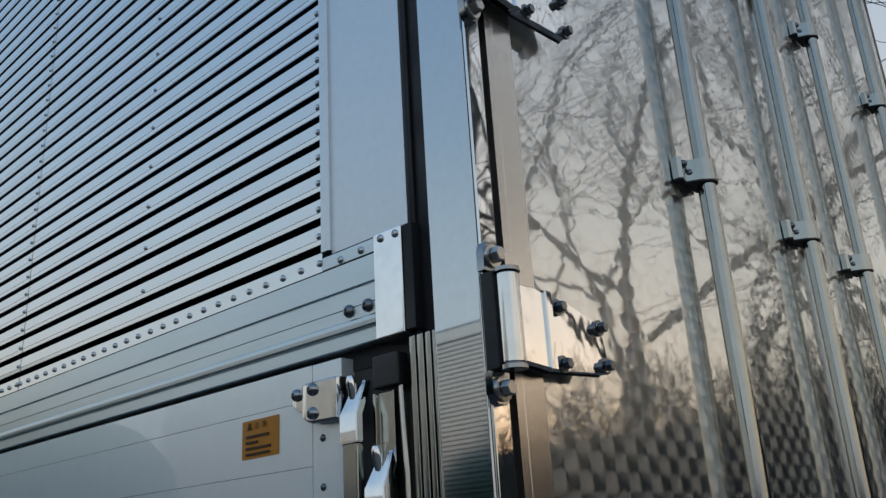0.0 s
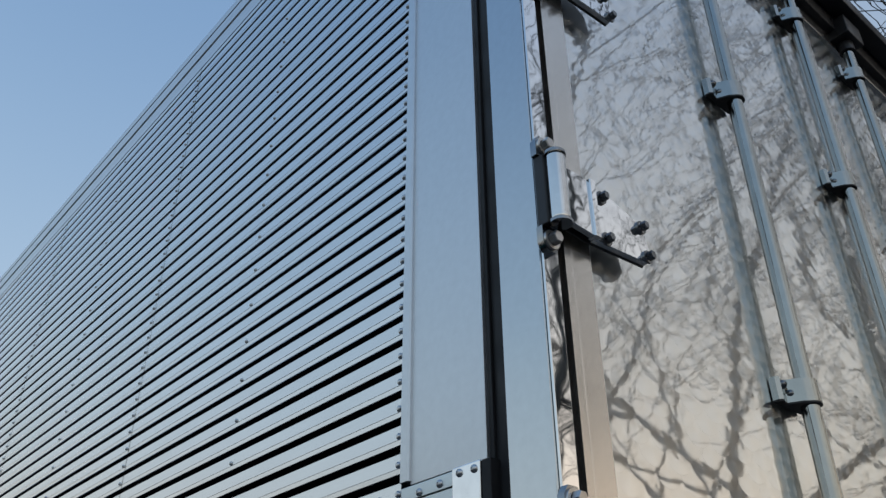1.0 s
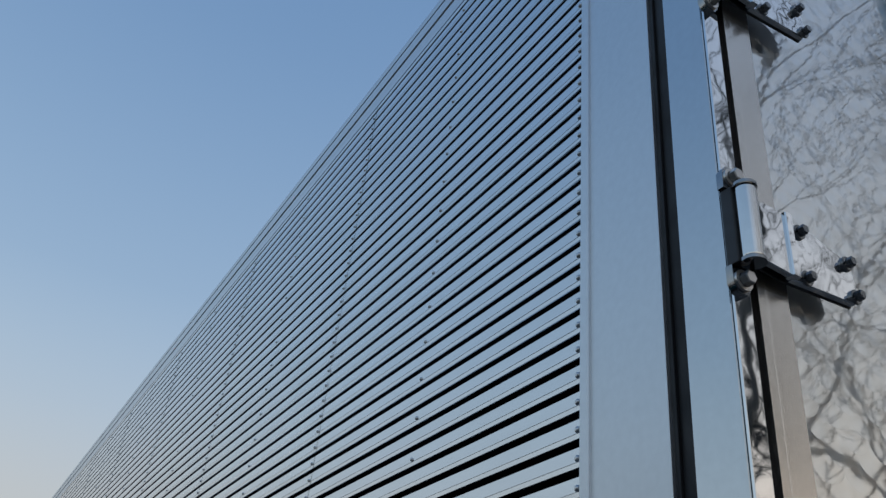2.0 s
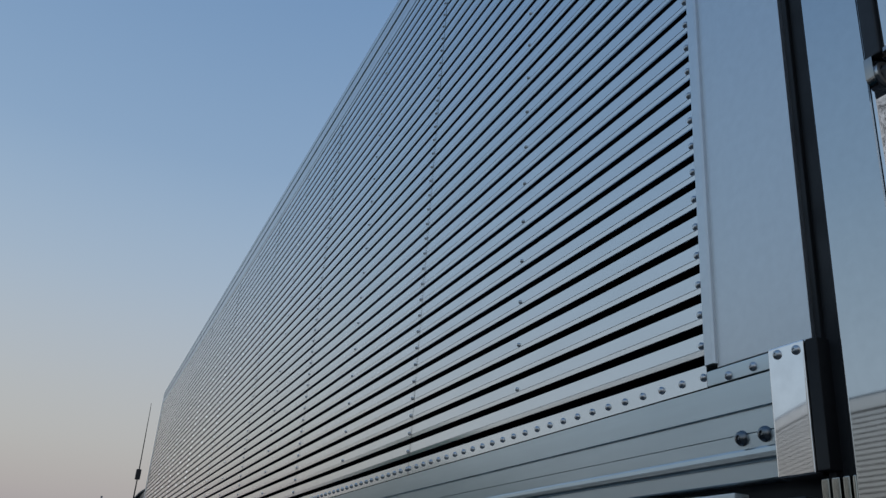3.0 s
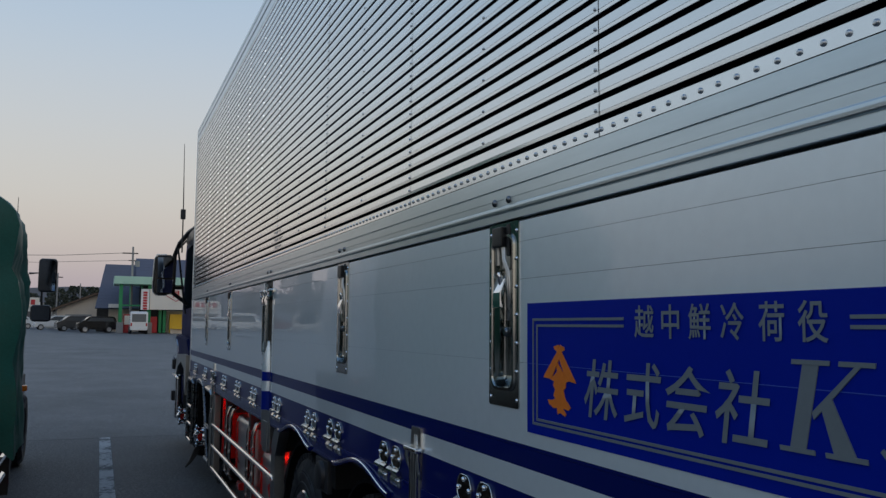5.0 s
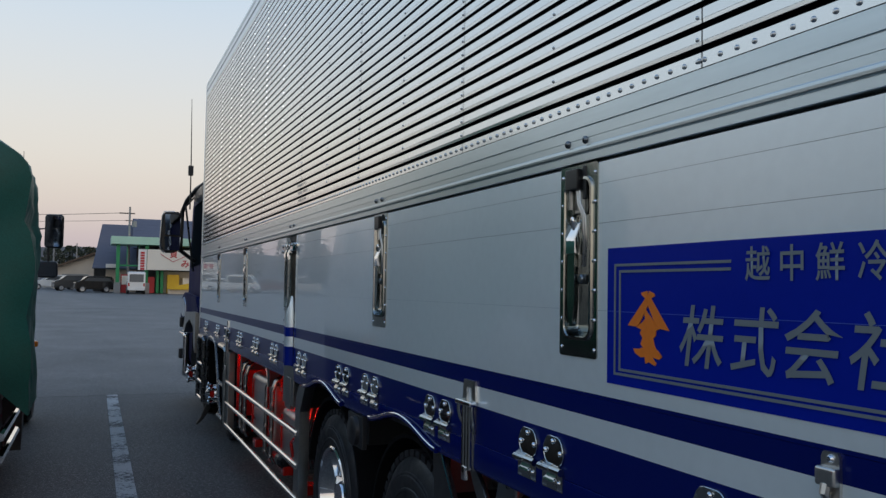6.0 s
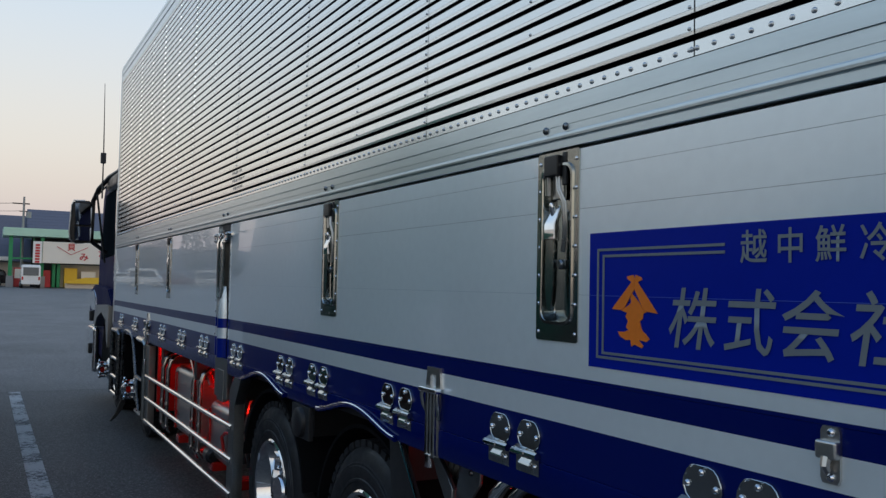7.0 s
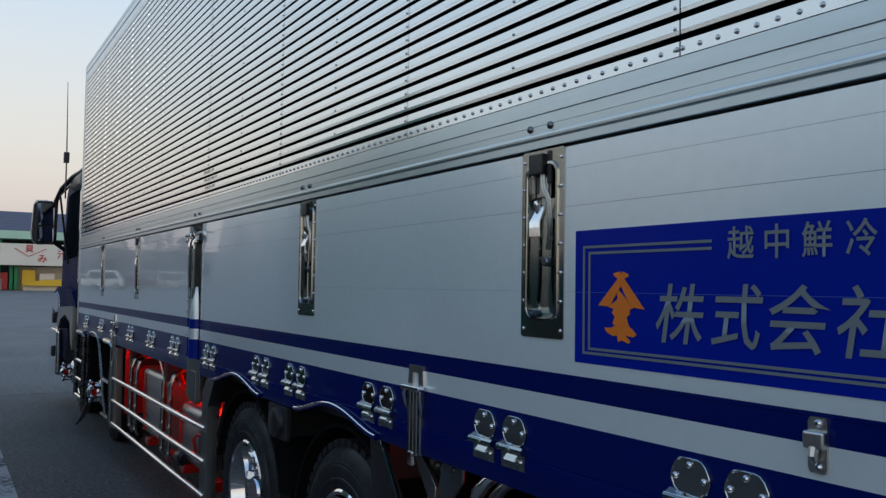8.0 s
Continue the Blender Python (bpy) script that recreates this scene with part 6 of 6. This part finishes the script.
# ---- a second wing-body truck in the next bay ----
NX, NY0, NY1 = -5.85, 1.6, 11.2
near_truck = empty("wing_body_truck", pose(NX, 0, 0), "silver corrugated wing-body truck in the next bay", "truck")
bm = B()
box(bm, -2.45, -0.04, NY0, NY1, 1.05, 3.70, 0.02)
part("cargo_box", bm, M_ALU_FLAT, near_truck)
bm = B()
prof = [(-0.04, 1.92)]
for k in range(34):
    z = 1.925 + 0.0490 * k
    prof += [(0.0, z), (0.0, z + 0.034), (-0.018, z + 0.035), (-0.018, z + 0.048)]
prof += [(0.0, 3.60), (0.0, 3.72), (-0.04, 3.75)]
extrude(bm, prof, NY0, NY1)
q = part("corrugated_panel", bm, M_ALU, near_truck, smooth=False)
# recess faces blackened, groove shade put into their colour
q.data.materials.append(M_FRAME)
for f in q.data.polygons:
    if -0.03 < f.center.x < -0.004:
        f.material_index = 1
bm = B()
box(bm, -0.04, 0.0, NY0, NY1, 1.05, 1.90, 0.004)
part("gate", bm, M_TEAL, near_truck, "dark teal painted gate")
bm = B()
box(bm, -2.3, -0.1, NY0 + 0.1, NY1 + 0.2, 0.60, 1.03, 0.02)
part("chassis", bm, M_FRAME, near_truck)
bm = B()
box(bm, -2.4, -0.05, NY1 + 0.12, NY1 + 2.2, 0.70, 2.95, 0.12, 3)
part("cab", bm, M_NAVYCAB, near_truck)
for y in (3.6, 4.8, 12.2):
    for x in (-0.12, -2.08):
        bm = B()
        lathe(bm, [(0.0, -0.08), (0.22, -0.06), (0.25, 0.0), (0.42, 0.0), (0.45, -0.03), (0.45, -0.24), (0.25, -0.26)], Matrix.Translation((x, y, 0.45)) @ Matrix.Rotation(radians(90), 4, "Y"), 32)
        part("wheel", bm, M_TYRE, near_truck)

# ---- shop building across the lot ----
GZ = ground_z(84)
shop = empty("shop_building", pose(0.15, 0, GZ * 0.1) @ Matrix.Diagonal((1, 1, 0.9, 1)), "shop with slate-blue roofs, mint canopy and cream sign board", "building")
bm = B()
extrude(bm, [(-1.4, GZ), (-1.4, 3.3), (-0.4, 7.0), (2.1, 7.0), (14.0, 7.0), (14.0, GZ)], 88.2, 96.0, axis="y")
part("wall", bm, M_WOOD, shop, "dark brown timber wall")
bm = B()
box(bm, -0.35, 14.0, 86.0, 88.1, GZ - 0.1, 3.25)
part("lower_wall", bm, M_BEIGE, shop, "beige lower wall under the eaves")
# closed dark box in place of the porch's shade
bm = B()
box(bm, -1.35, -0.36, 87.0, 88.1, GZ - 0.1, 3.2)
part("open_porch", bm, M_DARKIN, shop, "dark slab standing in for the shaded porch")
bm = B()
box(bm, -0.4, 0.5, 84.4, 86.5, 3.25, 3.65, 0.02)
part("porch_eave", bm, M_WHITE, shop, "white edge of the porch eave")


def roof(x0l, x0r, x1l, x1r, z0, z1, y0, y1, n):
    """A roof slope facing the lot, of overlapping courses of sheet."""
    r = None
    for k in range(n):
        a, b = k / n, (k + 1) / n + 0.02
        bm = B()
        pts = []
        for f, up in ((a, 0.014), (b, 0.0)):
            pts += [((x0l + (x1l - x0l) * f), y0 + (y1 - y0) * f - up * 0.6, z0 + (z1 - z0) * f + up), ((x0r + (x1r - x0r) * f), y0 + (y1 - y0) * f - up * 0.6, z0 + (z1 - z0) * f + up)]
        lo = [bm.verts.new(p) for p in (pts[0], pts[1], pts[3], pts[2])]
        hi = [bm.verts.new((p[0], p[1] + 0.12, p[2] - 0.08)) for p in (pts[0], pts[1], pts[3], pts[2])]
        bm.faces.new(lo)
        bm.faces.new(list(reversed(hi)))
        for i in range(4):
            bm.faces.new((lo[i], lo[(i + 1) % 4], hi[(i + 1) % 4], hi[i]))
        q = part("roof" if r is None else "roof_course", bm, M_SLATE, shop if r is None else r, smooth=False)
        r = r or q


roof(-1.55, 2.3, -0.80, 2.3, 3.2, 7.85, 84.6, 87.5, 14)
roof(1.95, 14.5, 1.95, 14.5, 5.4, 8.65, 84.9, 88.0, 10)
bm = B()
box(bm, -0.05, 14.0, 79.6, 84.5, 5.50, 6.26, 0.03)
part("canopy", bm, M_MINT, shop, "mint-green canopy fascia")
for x in (0.55, 2.95, 8.8):
    bm = B()
    box(bm, x - 0.15, x + 0.15, 80.0, 80.3, GZ + 1.0, 5.5, 0.02)
    col = part("column", bm, M_GREEN, shop, "green steel canopy post")
    bm = B()
    box(bm, x - 0.28, x + 0.28, 79.9, 80.4, GZ - 0.2, GZ + 1.02, 0.03)
    part("base", bm, M_CONC, col)
bm = B()
for k in (2, 5):
    a = (0.6 + 0.33 * k)
    box(bm, a, a + 0.07, 80.1, 80.2, 3.4 + (0.5 if k > 4 else 0), 5.4)
box(bm, 0.55, 2.95, 80.1, 80.2, 3.35, 3.5)
part("steel_brace", bm, M_GREEN, shop)
bm = B()
box(bm, 2.95, 9.5, 79.5, 79.75, 3.03, 5.06, 0.03)
board = part("sign_board", bm, M_CREAM, shop, "cream sign board with red marks")


def far_glyph(ch, x0, x1, z0, z1, y, material, parent):
    cu = bpy.data.curves.new("letter", "FONT")
    cu.body = ch
    cu.offset = 0.02
    tmp = new("letter", cu)
    me = bpy.data.meshes.new_from_object(tmp.evaluated_get(bpy.context.evaluated_depsgraph_get()))
    bpy.data.objects.remove(tmp)
    co = [v.co.copy() for v in me.vertices]
    a0, a1, b0, b1 = min(c.x for c in co), max(c.x for c in co), min(c.y for c in co), max(c.y for c in co)
    for v, c in zip(me.vertices, co):
        v.co = (x0 + (c.x - a0) / (a1 - a0) * (x1 - x0), y, z0 + (c.y - b0) / (b1 - b0) * (z1 - z0))
    me.materials.clear()
    me.materials.append(material)
    ob = new("letter", me)
    ob.parent = parent
    return ob


far_glyph("み", 5.85, 6.55, 3.35, 4.05, 79.46, M_REDP, board)
far_glyph("汁", 7.35, 8.05, 3.75, 4.55, 79.46, M_REDP, board)
far_glyph("貝", 4.85, 5.50, 4.25, 4.95, 79.46, M_REDP, board)
bm = B()
for s, (xa, xb) in ((1, (4.05, 5.15)), (-1, (5.15, 6.5))):
    za, zb = (4.6, 3.85) if s == 1 else (3.85, 4.6)
    extrude(bm, [(xa, za), (xb, zb), (xb, zb + 0.06), (xa, za + 0.06)], 79.46, 79.49, axis="y")
part("sign_line", bm, M_REDP, board, smooth=False)
bm = B()
box(bm, 2.20, 2.90, 79.3, 79.5, 3.0, 5.04, 0.02)
vs = part("vertical_sign", bm, M_WHITE, shop, "white vertical sign with red print")
for k in range(7):
    bm = B()
    box(bm, 2.38, 2.72, 79.27, 79.295, 4.78 - k * 0.26 - 0.19, 4.78 - k * 0.26)
    part("print_bar", bm, M_REDP, vs, smooth=False)
# closed dark slab in place of the shade inside the shop
bm = B()
box(bm, 2.2, 14.0, 82.0, 82.3, GZ, 5.5)
part("shop_front", bm, M_DARKIN, shop, "dark slab standing in for the shaded shop opening")
for x0, x1, z1, mt, lab in ((0.86, 1.52, 2.55, M_REDP, "red drinks machine"), (3.05, 3.68, 2.35, M_REDP, "red banner"), (3.80, 4.06, 3.0, M_GREEN, "green curtain"), (4.16, 4.44, 3.0, M_GREEN, "green curtain"),
                            (4.76, 5.80, 2.62, M_YELLOW, "yellow counter shelf"), (6.1, 7.3, 2.3, M_CREAM, "cream crate stack")):
    bm = B()
    box(bm, x0, x1, 80.4, 81.1, GZ, z1, 0.03)
    q = part("shop_fitting", bm, mt, shop, lab)
    if lab == "red drinks machine":
        part("display", box(B(), x0 + 0.06, x1 - 0.06, 80.36, 80.398, z1 - 1.0, z1 - 0.12), M_CREAM, q, "pale display window")
bm = B()
box(bm, 4.5, 14.0, 81.2, 81.9, GZ, 2.95, 0.03)
part("shop_back_wall", bm, M_BEIGE, shop, "beige wall behind the stall")
bm = B()
extrude(bm, [(4.9, GZ + 0.4), (4.9, GZ + 0.62), (6.4, GZ + 1.0), (14.0, GZ + 1.05), (14.0, GZ + 0.4)], 79.4, 79.6, axis="y")
part("yellow_awning", bm, M_YELLOW, shop, "yellow sloped awning over the stall")
bm = B()
box(bm, 4.8, 14.0, 79.62, 80.2, GZ - 0.1, GZ + 0.42, 0.02)
part("stall_base", bm, M_BEIGE, shop)

house = empty("low_house", pose(0, 0, 0), "low beige house with a brown tiled gable roof", "house")
HZ = ground_z(100)
bm = B()
extrude(bm, [(-5.4, HZ - 0.2), (-5.4, 3.0), (-1.3, 4.65), (3.0, 3.0), (3.0, HZ - 0.2)], 100, 110, axis="y")
part("wall", bm, M_BEIGE, house)
bm = B()
extrude(bm, [(-5.9, 2.78), (-1.3, 4.70), (3.4, 2.80), (3.4, 3.0), (-1.3, 4.92), (-5.9, 3.0)], 99.4, 110.4, axis="y")
part("roof", bm, M_WOOD, house)
bm = B()
box(bm, -4.4, -1.8, 99.94, 100.02, HZ, 2.5)
part("shutter", bm, M_CONC, house, "grey garage shutter")
shed = empty("storage_shed", pose(0, 0, 0), "pale grey ribbed metal shed beyond the cars", "shed")
bm = B()
box(bm, -6.45, -4.85, 104, 107, HZ - 0.2, 2.95, 0.03)
body = part("wall", bm, M_SHED, shed)
for k in range(6):
    part("rib", box(B(), -6.40 + 0.27 * k, -6.35 + 0.27 * k, 103.95, 103.995, HZ, 2.90), M_SHED, body)
part("roof", box(B(), -6.55, -4.75, 103.8, 107.2, 2.955, 3.06), M_SLATE, shed)
kiosk = empty("roadside_shop", pose(0, 0, 0), "small white roadside shop with a red sign band", "building")
bm = B()
box(bm, -13.5, -7.5, 112, 118, ground_z(112) - 0.2, 4.05, 0.05)
body = part("wall", bm, M_WHITE, kiosk)
part("sign_band", box(B(), -13.2, -7.7, 111.75, 111.99, 3.45, 4.55, 0.03), M_CREAM, kiosk, "cream sign band over the shop front")
for k in range(7):
    part("sign_mark", box(B(), -12.8 + 0.70 * k, -12.35 + 0.70 * k, 111.70, 111.745, 3.7, 4.3, 0.02), M_REDP, kiosk, "red mark")
part("shop_window", box(B(), -13.0, -8.2, 111.92, 111.99, ground_z(112) + 0.4, 2.9), M_CARGLASS, kiosk)

pole = empty("utility_pole", pose(1.62, 82.0, ground_z(82)), "concrete utility pole with cross arms and wires", "utility pole")
bm = B()
tube(bm, [(0, 0, 0), (0, 0, 7.8)], [0.13, 0.085], 12)
part("shaft", bm, M_CONC, pole)
bm = B()
box(bm, -0.9, 0.45, -0.05, 0.05, 7.15, 7.25)
box(bm, -0.35, 0.35, -0.05, 0.05, 6.5, 6.58)
part("cross_arm", bm, M_FRAME, pole)
bm = B()
lathe(bm, [(0, 6.0), (0.22, 6.0), (0.22, 6.5), (0, 6.55)], Matrix.Translation((0.4, 0, 0)), 14)
part("transformer", bm, M_CONC, pole)
part("wire", tube(B(), [(-0.85, 0, 7.2), (-6, 2, 6.95), (-14, 5, 6.9), (-24, 9, 7.3)], 0.022, 5), M_FRAME, pole)
part("wire", tube(B(), [(-0.35, 0, 6.55), (-8, 3, 6.3), (-20, 8, 6.5)], 0.016, 5), M_FRAME, pole)
for x, y, h in ((-5.3, 100, 6.0), (-3.4, 118, 5.6)):
    p2 = empty("utility_pole", pose(x, y, ground_z(y)), "slim distant utility pole", "utility pole")
    bm = B()
    tube(bm, [(0, 0, 0), (0, 0, h)], [0.09, 0.06], 8)
    part("shaft", bm, M_CONC, p2)
    bm = B()
    box(bm, -0.5, 0.5, -0.04, 0.04, h - 0.5, h - 0.4)
    part("cross_arm", bm, M_FRAME, p2)


# far hills and evergreen clumps
def ridge(name, y, x0, x1, base, amp, seed, material, label):
    bm = B()
    n = 120
    lo, hi, bk = [], [], []
    for i in range(n + 1):
        x = x0 + (x1 - x0) * i / n
        h = base + amp * (noise.noise((x * 0.006, seed, 0)) + 0.35 * noise.noise((x * 0.03, seed, 2)) + 0.12 * noise.noise((x * 0.14, seed, 4)))
        lo.append(bm.verts.new((x, y - 60, -2)))
        hi.append(bm.verts.new((x, y, h)))
        bk.append(bm.verts.new((x, y + 80, -2)))
    for i in range(n):
        bm.faces.new((lo[i], lo[i + 1], hi[i + 1], hi[i]))
        bm.faces.new((hi[i], hi[i + 1], bk[i + 1], bk[i]))
    return solo(name, bm, material, label, "hill", kind="structure")


ridge("backdrop", 520, -900, 700, 22, 8, 3.0, M_HILL, "low wooded hills in the dusk")


def side_ridge():
    bm = B()
    n = 100
    lo, hi = [], []
    for i in range(n + 1):
        y = -300 + 800 * i / n
        h = 17 + 8 * noise.noise((y * 0.008, 9.0, 0)) + 3 * noise.noise((y * 0.04, 9.0, 2))
        lo.append(bm.verts.new((-330, y, -2)))
        hi.append(bm.verts.new((-380, y, h)))
    for i in range(n):
        bm.faces.new((lo[i], lo[i + 1], hi[i + 1], hi[i]))
    return solo("backdrop_side", bm, M_HILL, "low wooded hills beside the lot", "hill", kind="structure")


side_ridge()


def near_ridge():
    bm = B()
    n = 90
    lo, hi, top = [], [], []
    for i in range(n + 1):
        y = -160 + 260 * i / n
        h = 9.5 + 3.0 * noise.noise((y * 0.03, 5.0, 0)) + 1.2 * noise.noise((y * 0.15, 5.0, 2)) + 0.6 * noise.noise((y * 0.5, 5.0, 4))
        lo.append(bm.verts.new((62, y, -1)))
        hi.append(bm.verts.new((70, y, h)))
        top.append(bm.verts.new((95, y, h + 3)))
    for i in range(n):
        bm.faces.new((lo[i], lo[i + 1], hi[i + 1], hi[i]))
        bm.faces.new((hi[i], hi[i + 1], top[i + 1], top[i]))
    return solo("backdrop_wood", bm, M_LEAF, "dark wooded bank beyond the bare trees", "woods", kind="structure")


near_ridge()


def evergreen(x, y, h, w, seed):
    """A clump of evergreen trees: trunk and a crown of many small leaf clumps."""
    rnd = random.Random(seed)
    t = empty("evergreen_tree", pose(x, y, ground_z(y)), "dark evergreen tree beyond the lot", "tree", "evergreens beyond the lot")
    bm = B()
    tube(bm, [(0, 0, 0), (0.1, 0, h * 0.4), (0, 0, h * 0.85)], [0.22, 0.16, 0.05], 8)
    part("trunk", bm, M_BARK, t)
    vs, fs = [], []
    for k in range(900):
        a, r, z = rnd.uniform(0, 6.283), math.sqrt(rnd.random()), rnd.uniform(0.25, 1.0)
        rad = w * (0.35 + 0.65 * math.sin(math.pi * min(1, (z - 0.15) / 0.9))) * (0.75 + 0.35 * noise.noise((math.cos(a) * 1.5 + seed, math.sin(a) * 1.5, z * 3)))
        p = Vector((rad * r * math.cos(a), rad * r * math.sin(a), h * z))
        s = rnd.uniform(0.10, 0.26)
        u = Vector((rnd.uniform(-1, 1), rnd.uniform(-1, 1), rnd.uniform(-1, 1))).normalized()
        v = u.orthogonal().normalized()
        w2 = u.cross(v)
        b = len(vs)
        vs += [p + s * v, p + s * 0.6 * w2, p - s * v, p - s * 0.6 * w2, p + s * 0.5 * u]
        fs += [(b, b + 1, b + 4), (b + 1, b + 2, b + 4), (b + 2, b + 3, b + 4), (b + 3, b, b + 4)]
    me = bpy.data.meshes.new("crown")
    me.from_pydata([tuple(p) for p in vs], [], fs)
    me.materials.append(M_LEAF)
    cr = new("crown", me)
    cr.parent = t


for i, (x, y, h, w) in enumerate(((-6.0, 118, 4.9, 2.2), (-4.0, 122, 5.4, 2.4), (-1.9, 120, 5.2, 2.0), (-9.5, 124, 4.4, 2.2), (-13.0, 121, 4.4, 2.4), (-17.5, 112, 7.0, 2.8), (-22.0, 108, 8.2, 3.2), (-26.5, 112, 6.4, 3.0), (-31.0, 100, 7.6, 3.0), (-36.0, 96, 8.6, 3.4), (-30.0, 74, 6.6, 2.6))):
    evergreen(x, y, h, w, 20 + i)


# ---- bare trees behind the truck ----
def bare_tree(x, y, h, seed, lean=(0, 0), clear=0.30, girth=0.0175, boughs=()):
    rnd = random.Random(seed)
    t = empty("bare_tree", pose(x, y, ground_z(y)), "tall bare winter tree with spreading branches", "tree", "bare trees behind the truck")
    trunk, limbs, twigs = B(), B(), B()

    def grow(p, d, length, r, depth):
        n = 4 if depth < 3 else 3
        pts, rs = [p], [r]
        q, e = p.copy(), d.copy()
        for k in range(n):
            e = (e + Vector((rnd.uniform(-1, 1), rnd.uniform(-1, 1), rnd.uniform(-0.6, 0.9))) * (0.16 + 0.05 * depth)).normalized()
            q = q + e * (length / n)
            pts.append(q.copy())
            rs.append(max(0.0062, r * (1 - 0.36 * (k + 1) / n)))
        tube(trunk if depth == 0 else limbs if depth < 3 else twigs, pts, rs, 9 if depth == 0 else 6 if depth < 3 else 4, caps=False)
        if depth >= 6:
            return
        kids = 3 if depth < 5 else 2
        for k in range(kids):
            i = n if k == 0 else rnd.randint(max(1, n - 2), n)
            s = Vector((rnd.uniform(-1, 1), rnd.uniform(-1, 1), rnd.uniform(-0.35, 0.8))).normalized()
            dd = (e * (1.0 if k else 1.4) + s * (0.95 if k else 0.5)).normalized()
            grow(pts[i], dd, length * rnd.uniform(0.60, 0.82), rs[i] * (0.80 if k == 0 else 0.62), depth + 1)

    grow(Vector((0, 0, -0.05)), Vector((lean[0], lean[1], 1)).normalized(), h * clear, h * girth, 0)
    for up, way, length in boughs:
        grow(Vector((0, 0, h * clear * up)), Vector(way).normalized(), length, h * girth * 0.50, 1)
    part("trunk", trunk, M_BARK, t)
    part("limbs", limbs, M_BARK, t)
    tagged(part("twigs", twigs, M_BARK, t), "fine bare twigs", kind="stuff")


BARE = ((9.4, -0.8, 9.5, (0.0, -0.1)), (10.6, -3.4, 10.5, (-0.1, 0.1)), (14.5, -2.6, 12.0, (-0.1, 0.0)), (17.5, -7.0, 12.0, (-0.1, 0.1)), (10.0, -9.5, 11.0, (0.0, 0.1)), (3.4, -9.0, 9.0, (0.0, 0.1)),
        (12.6, -12.4, 11.0, (-0.2, 0.1)))
for i, (x, y, h, lean) in enumerate(BARE):
    bare_tree(x, y, h * 1.42, 40 + i, lean, girth=0.0095)
LOW = ((13.0, -4.6, 10.0), (15.5, -5.2, 11.0), (17.0, -3.6, 11.0), (15.0, -6.6, 10.0), (18.0, -8.2, 11.0), (10.6, -6.6, 10.0), (12.4, -8.2, 10.0), (13.6, -7.6, 10.0), (14.6, -8.8, 10.0))
for i, (x, y, h) in enumerate(LOW):
    bare_tree(x, y, h, 70 + i, (0.1, 0.1), 0.15, girth=0.0075)
# a slim tree close behind the corner post
bare_tree(5.00, -4.85, 8.4, 95, (0.0, 0.0), 0.55, girth=0.0140)
# the big tree whose boughs spread low towards the sunset side
bare_tree(11.0, -5.75, 15.0, 91, (0.02, 0.03), 0.34, girth=0.0112, boughs=((0.86, (2.1, 2.6, 3.0), 5.6), (0.70, (-1.6, -1.2, 1.6), 2.8)))


# thicket of bare shrubs under the trees
def thicket():
    rnd = random.Random(7)
    bm = B()
    for k in range(2200):
        x, y = rnd.uniform(10, 34), rnd.uniform(-22, 2)
        base = Vector((x, y, 0))
        for j in range(3):
            d = Vector((rnd.uniform(-0.5, 0.5), rnd.uniform(-0.5, 0.5), 1)).normalized()
            hgt = rnd.uniform(1.2, 2.9)
            tube(bm, [base, base + d * hgt * 0.5, base + d * hgt + Vector((rnd.uniform(-0.3, 0.3), rnd.uniform(-0.3, 0.3), 0))], [0.03, 0.02, 0.006], 4, caps=False)
    for k in range(1400):
        x, y = rnd.uniform(17, 37), rnd.uniform(-29, 2)
        q, d = Vector((x, y, 0)), Vector((rnd.uniform(-0.2, 0.2), rnd.uniform(-0.2, 0.2), 1)).normalized()
        hgt = rnd.uniform(2.8, 7.0)
        tube(bm, [q, q + d * hgt * 0.5, q + d * hgt], [0.045, 0.03, 0.008], 4, caps=False)
        for j in range(6):
            p = q + d * hgt * rnd.uniform(0.3, 0.9)
            e = Vector((rnd.uniform(-1, 1), rnd.uniform(-1, 1), rnd.uniform(0.2, 1.2))).normalized()
            tube(bm, [p, p + e * hgt * 0.14, p + e * hgt * 0.24 + Vector((0, 0, 0.15))], [0.018, 0.012, 0.004], 4, caps=False)
    return solo("shrub_thicket", bm, M_BARK, "dense thicket of bare brown shrubs", "shrubs", kind="stuff")


thicket()
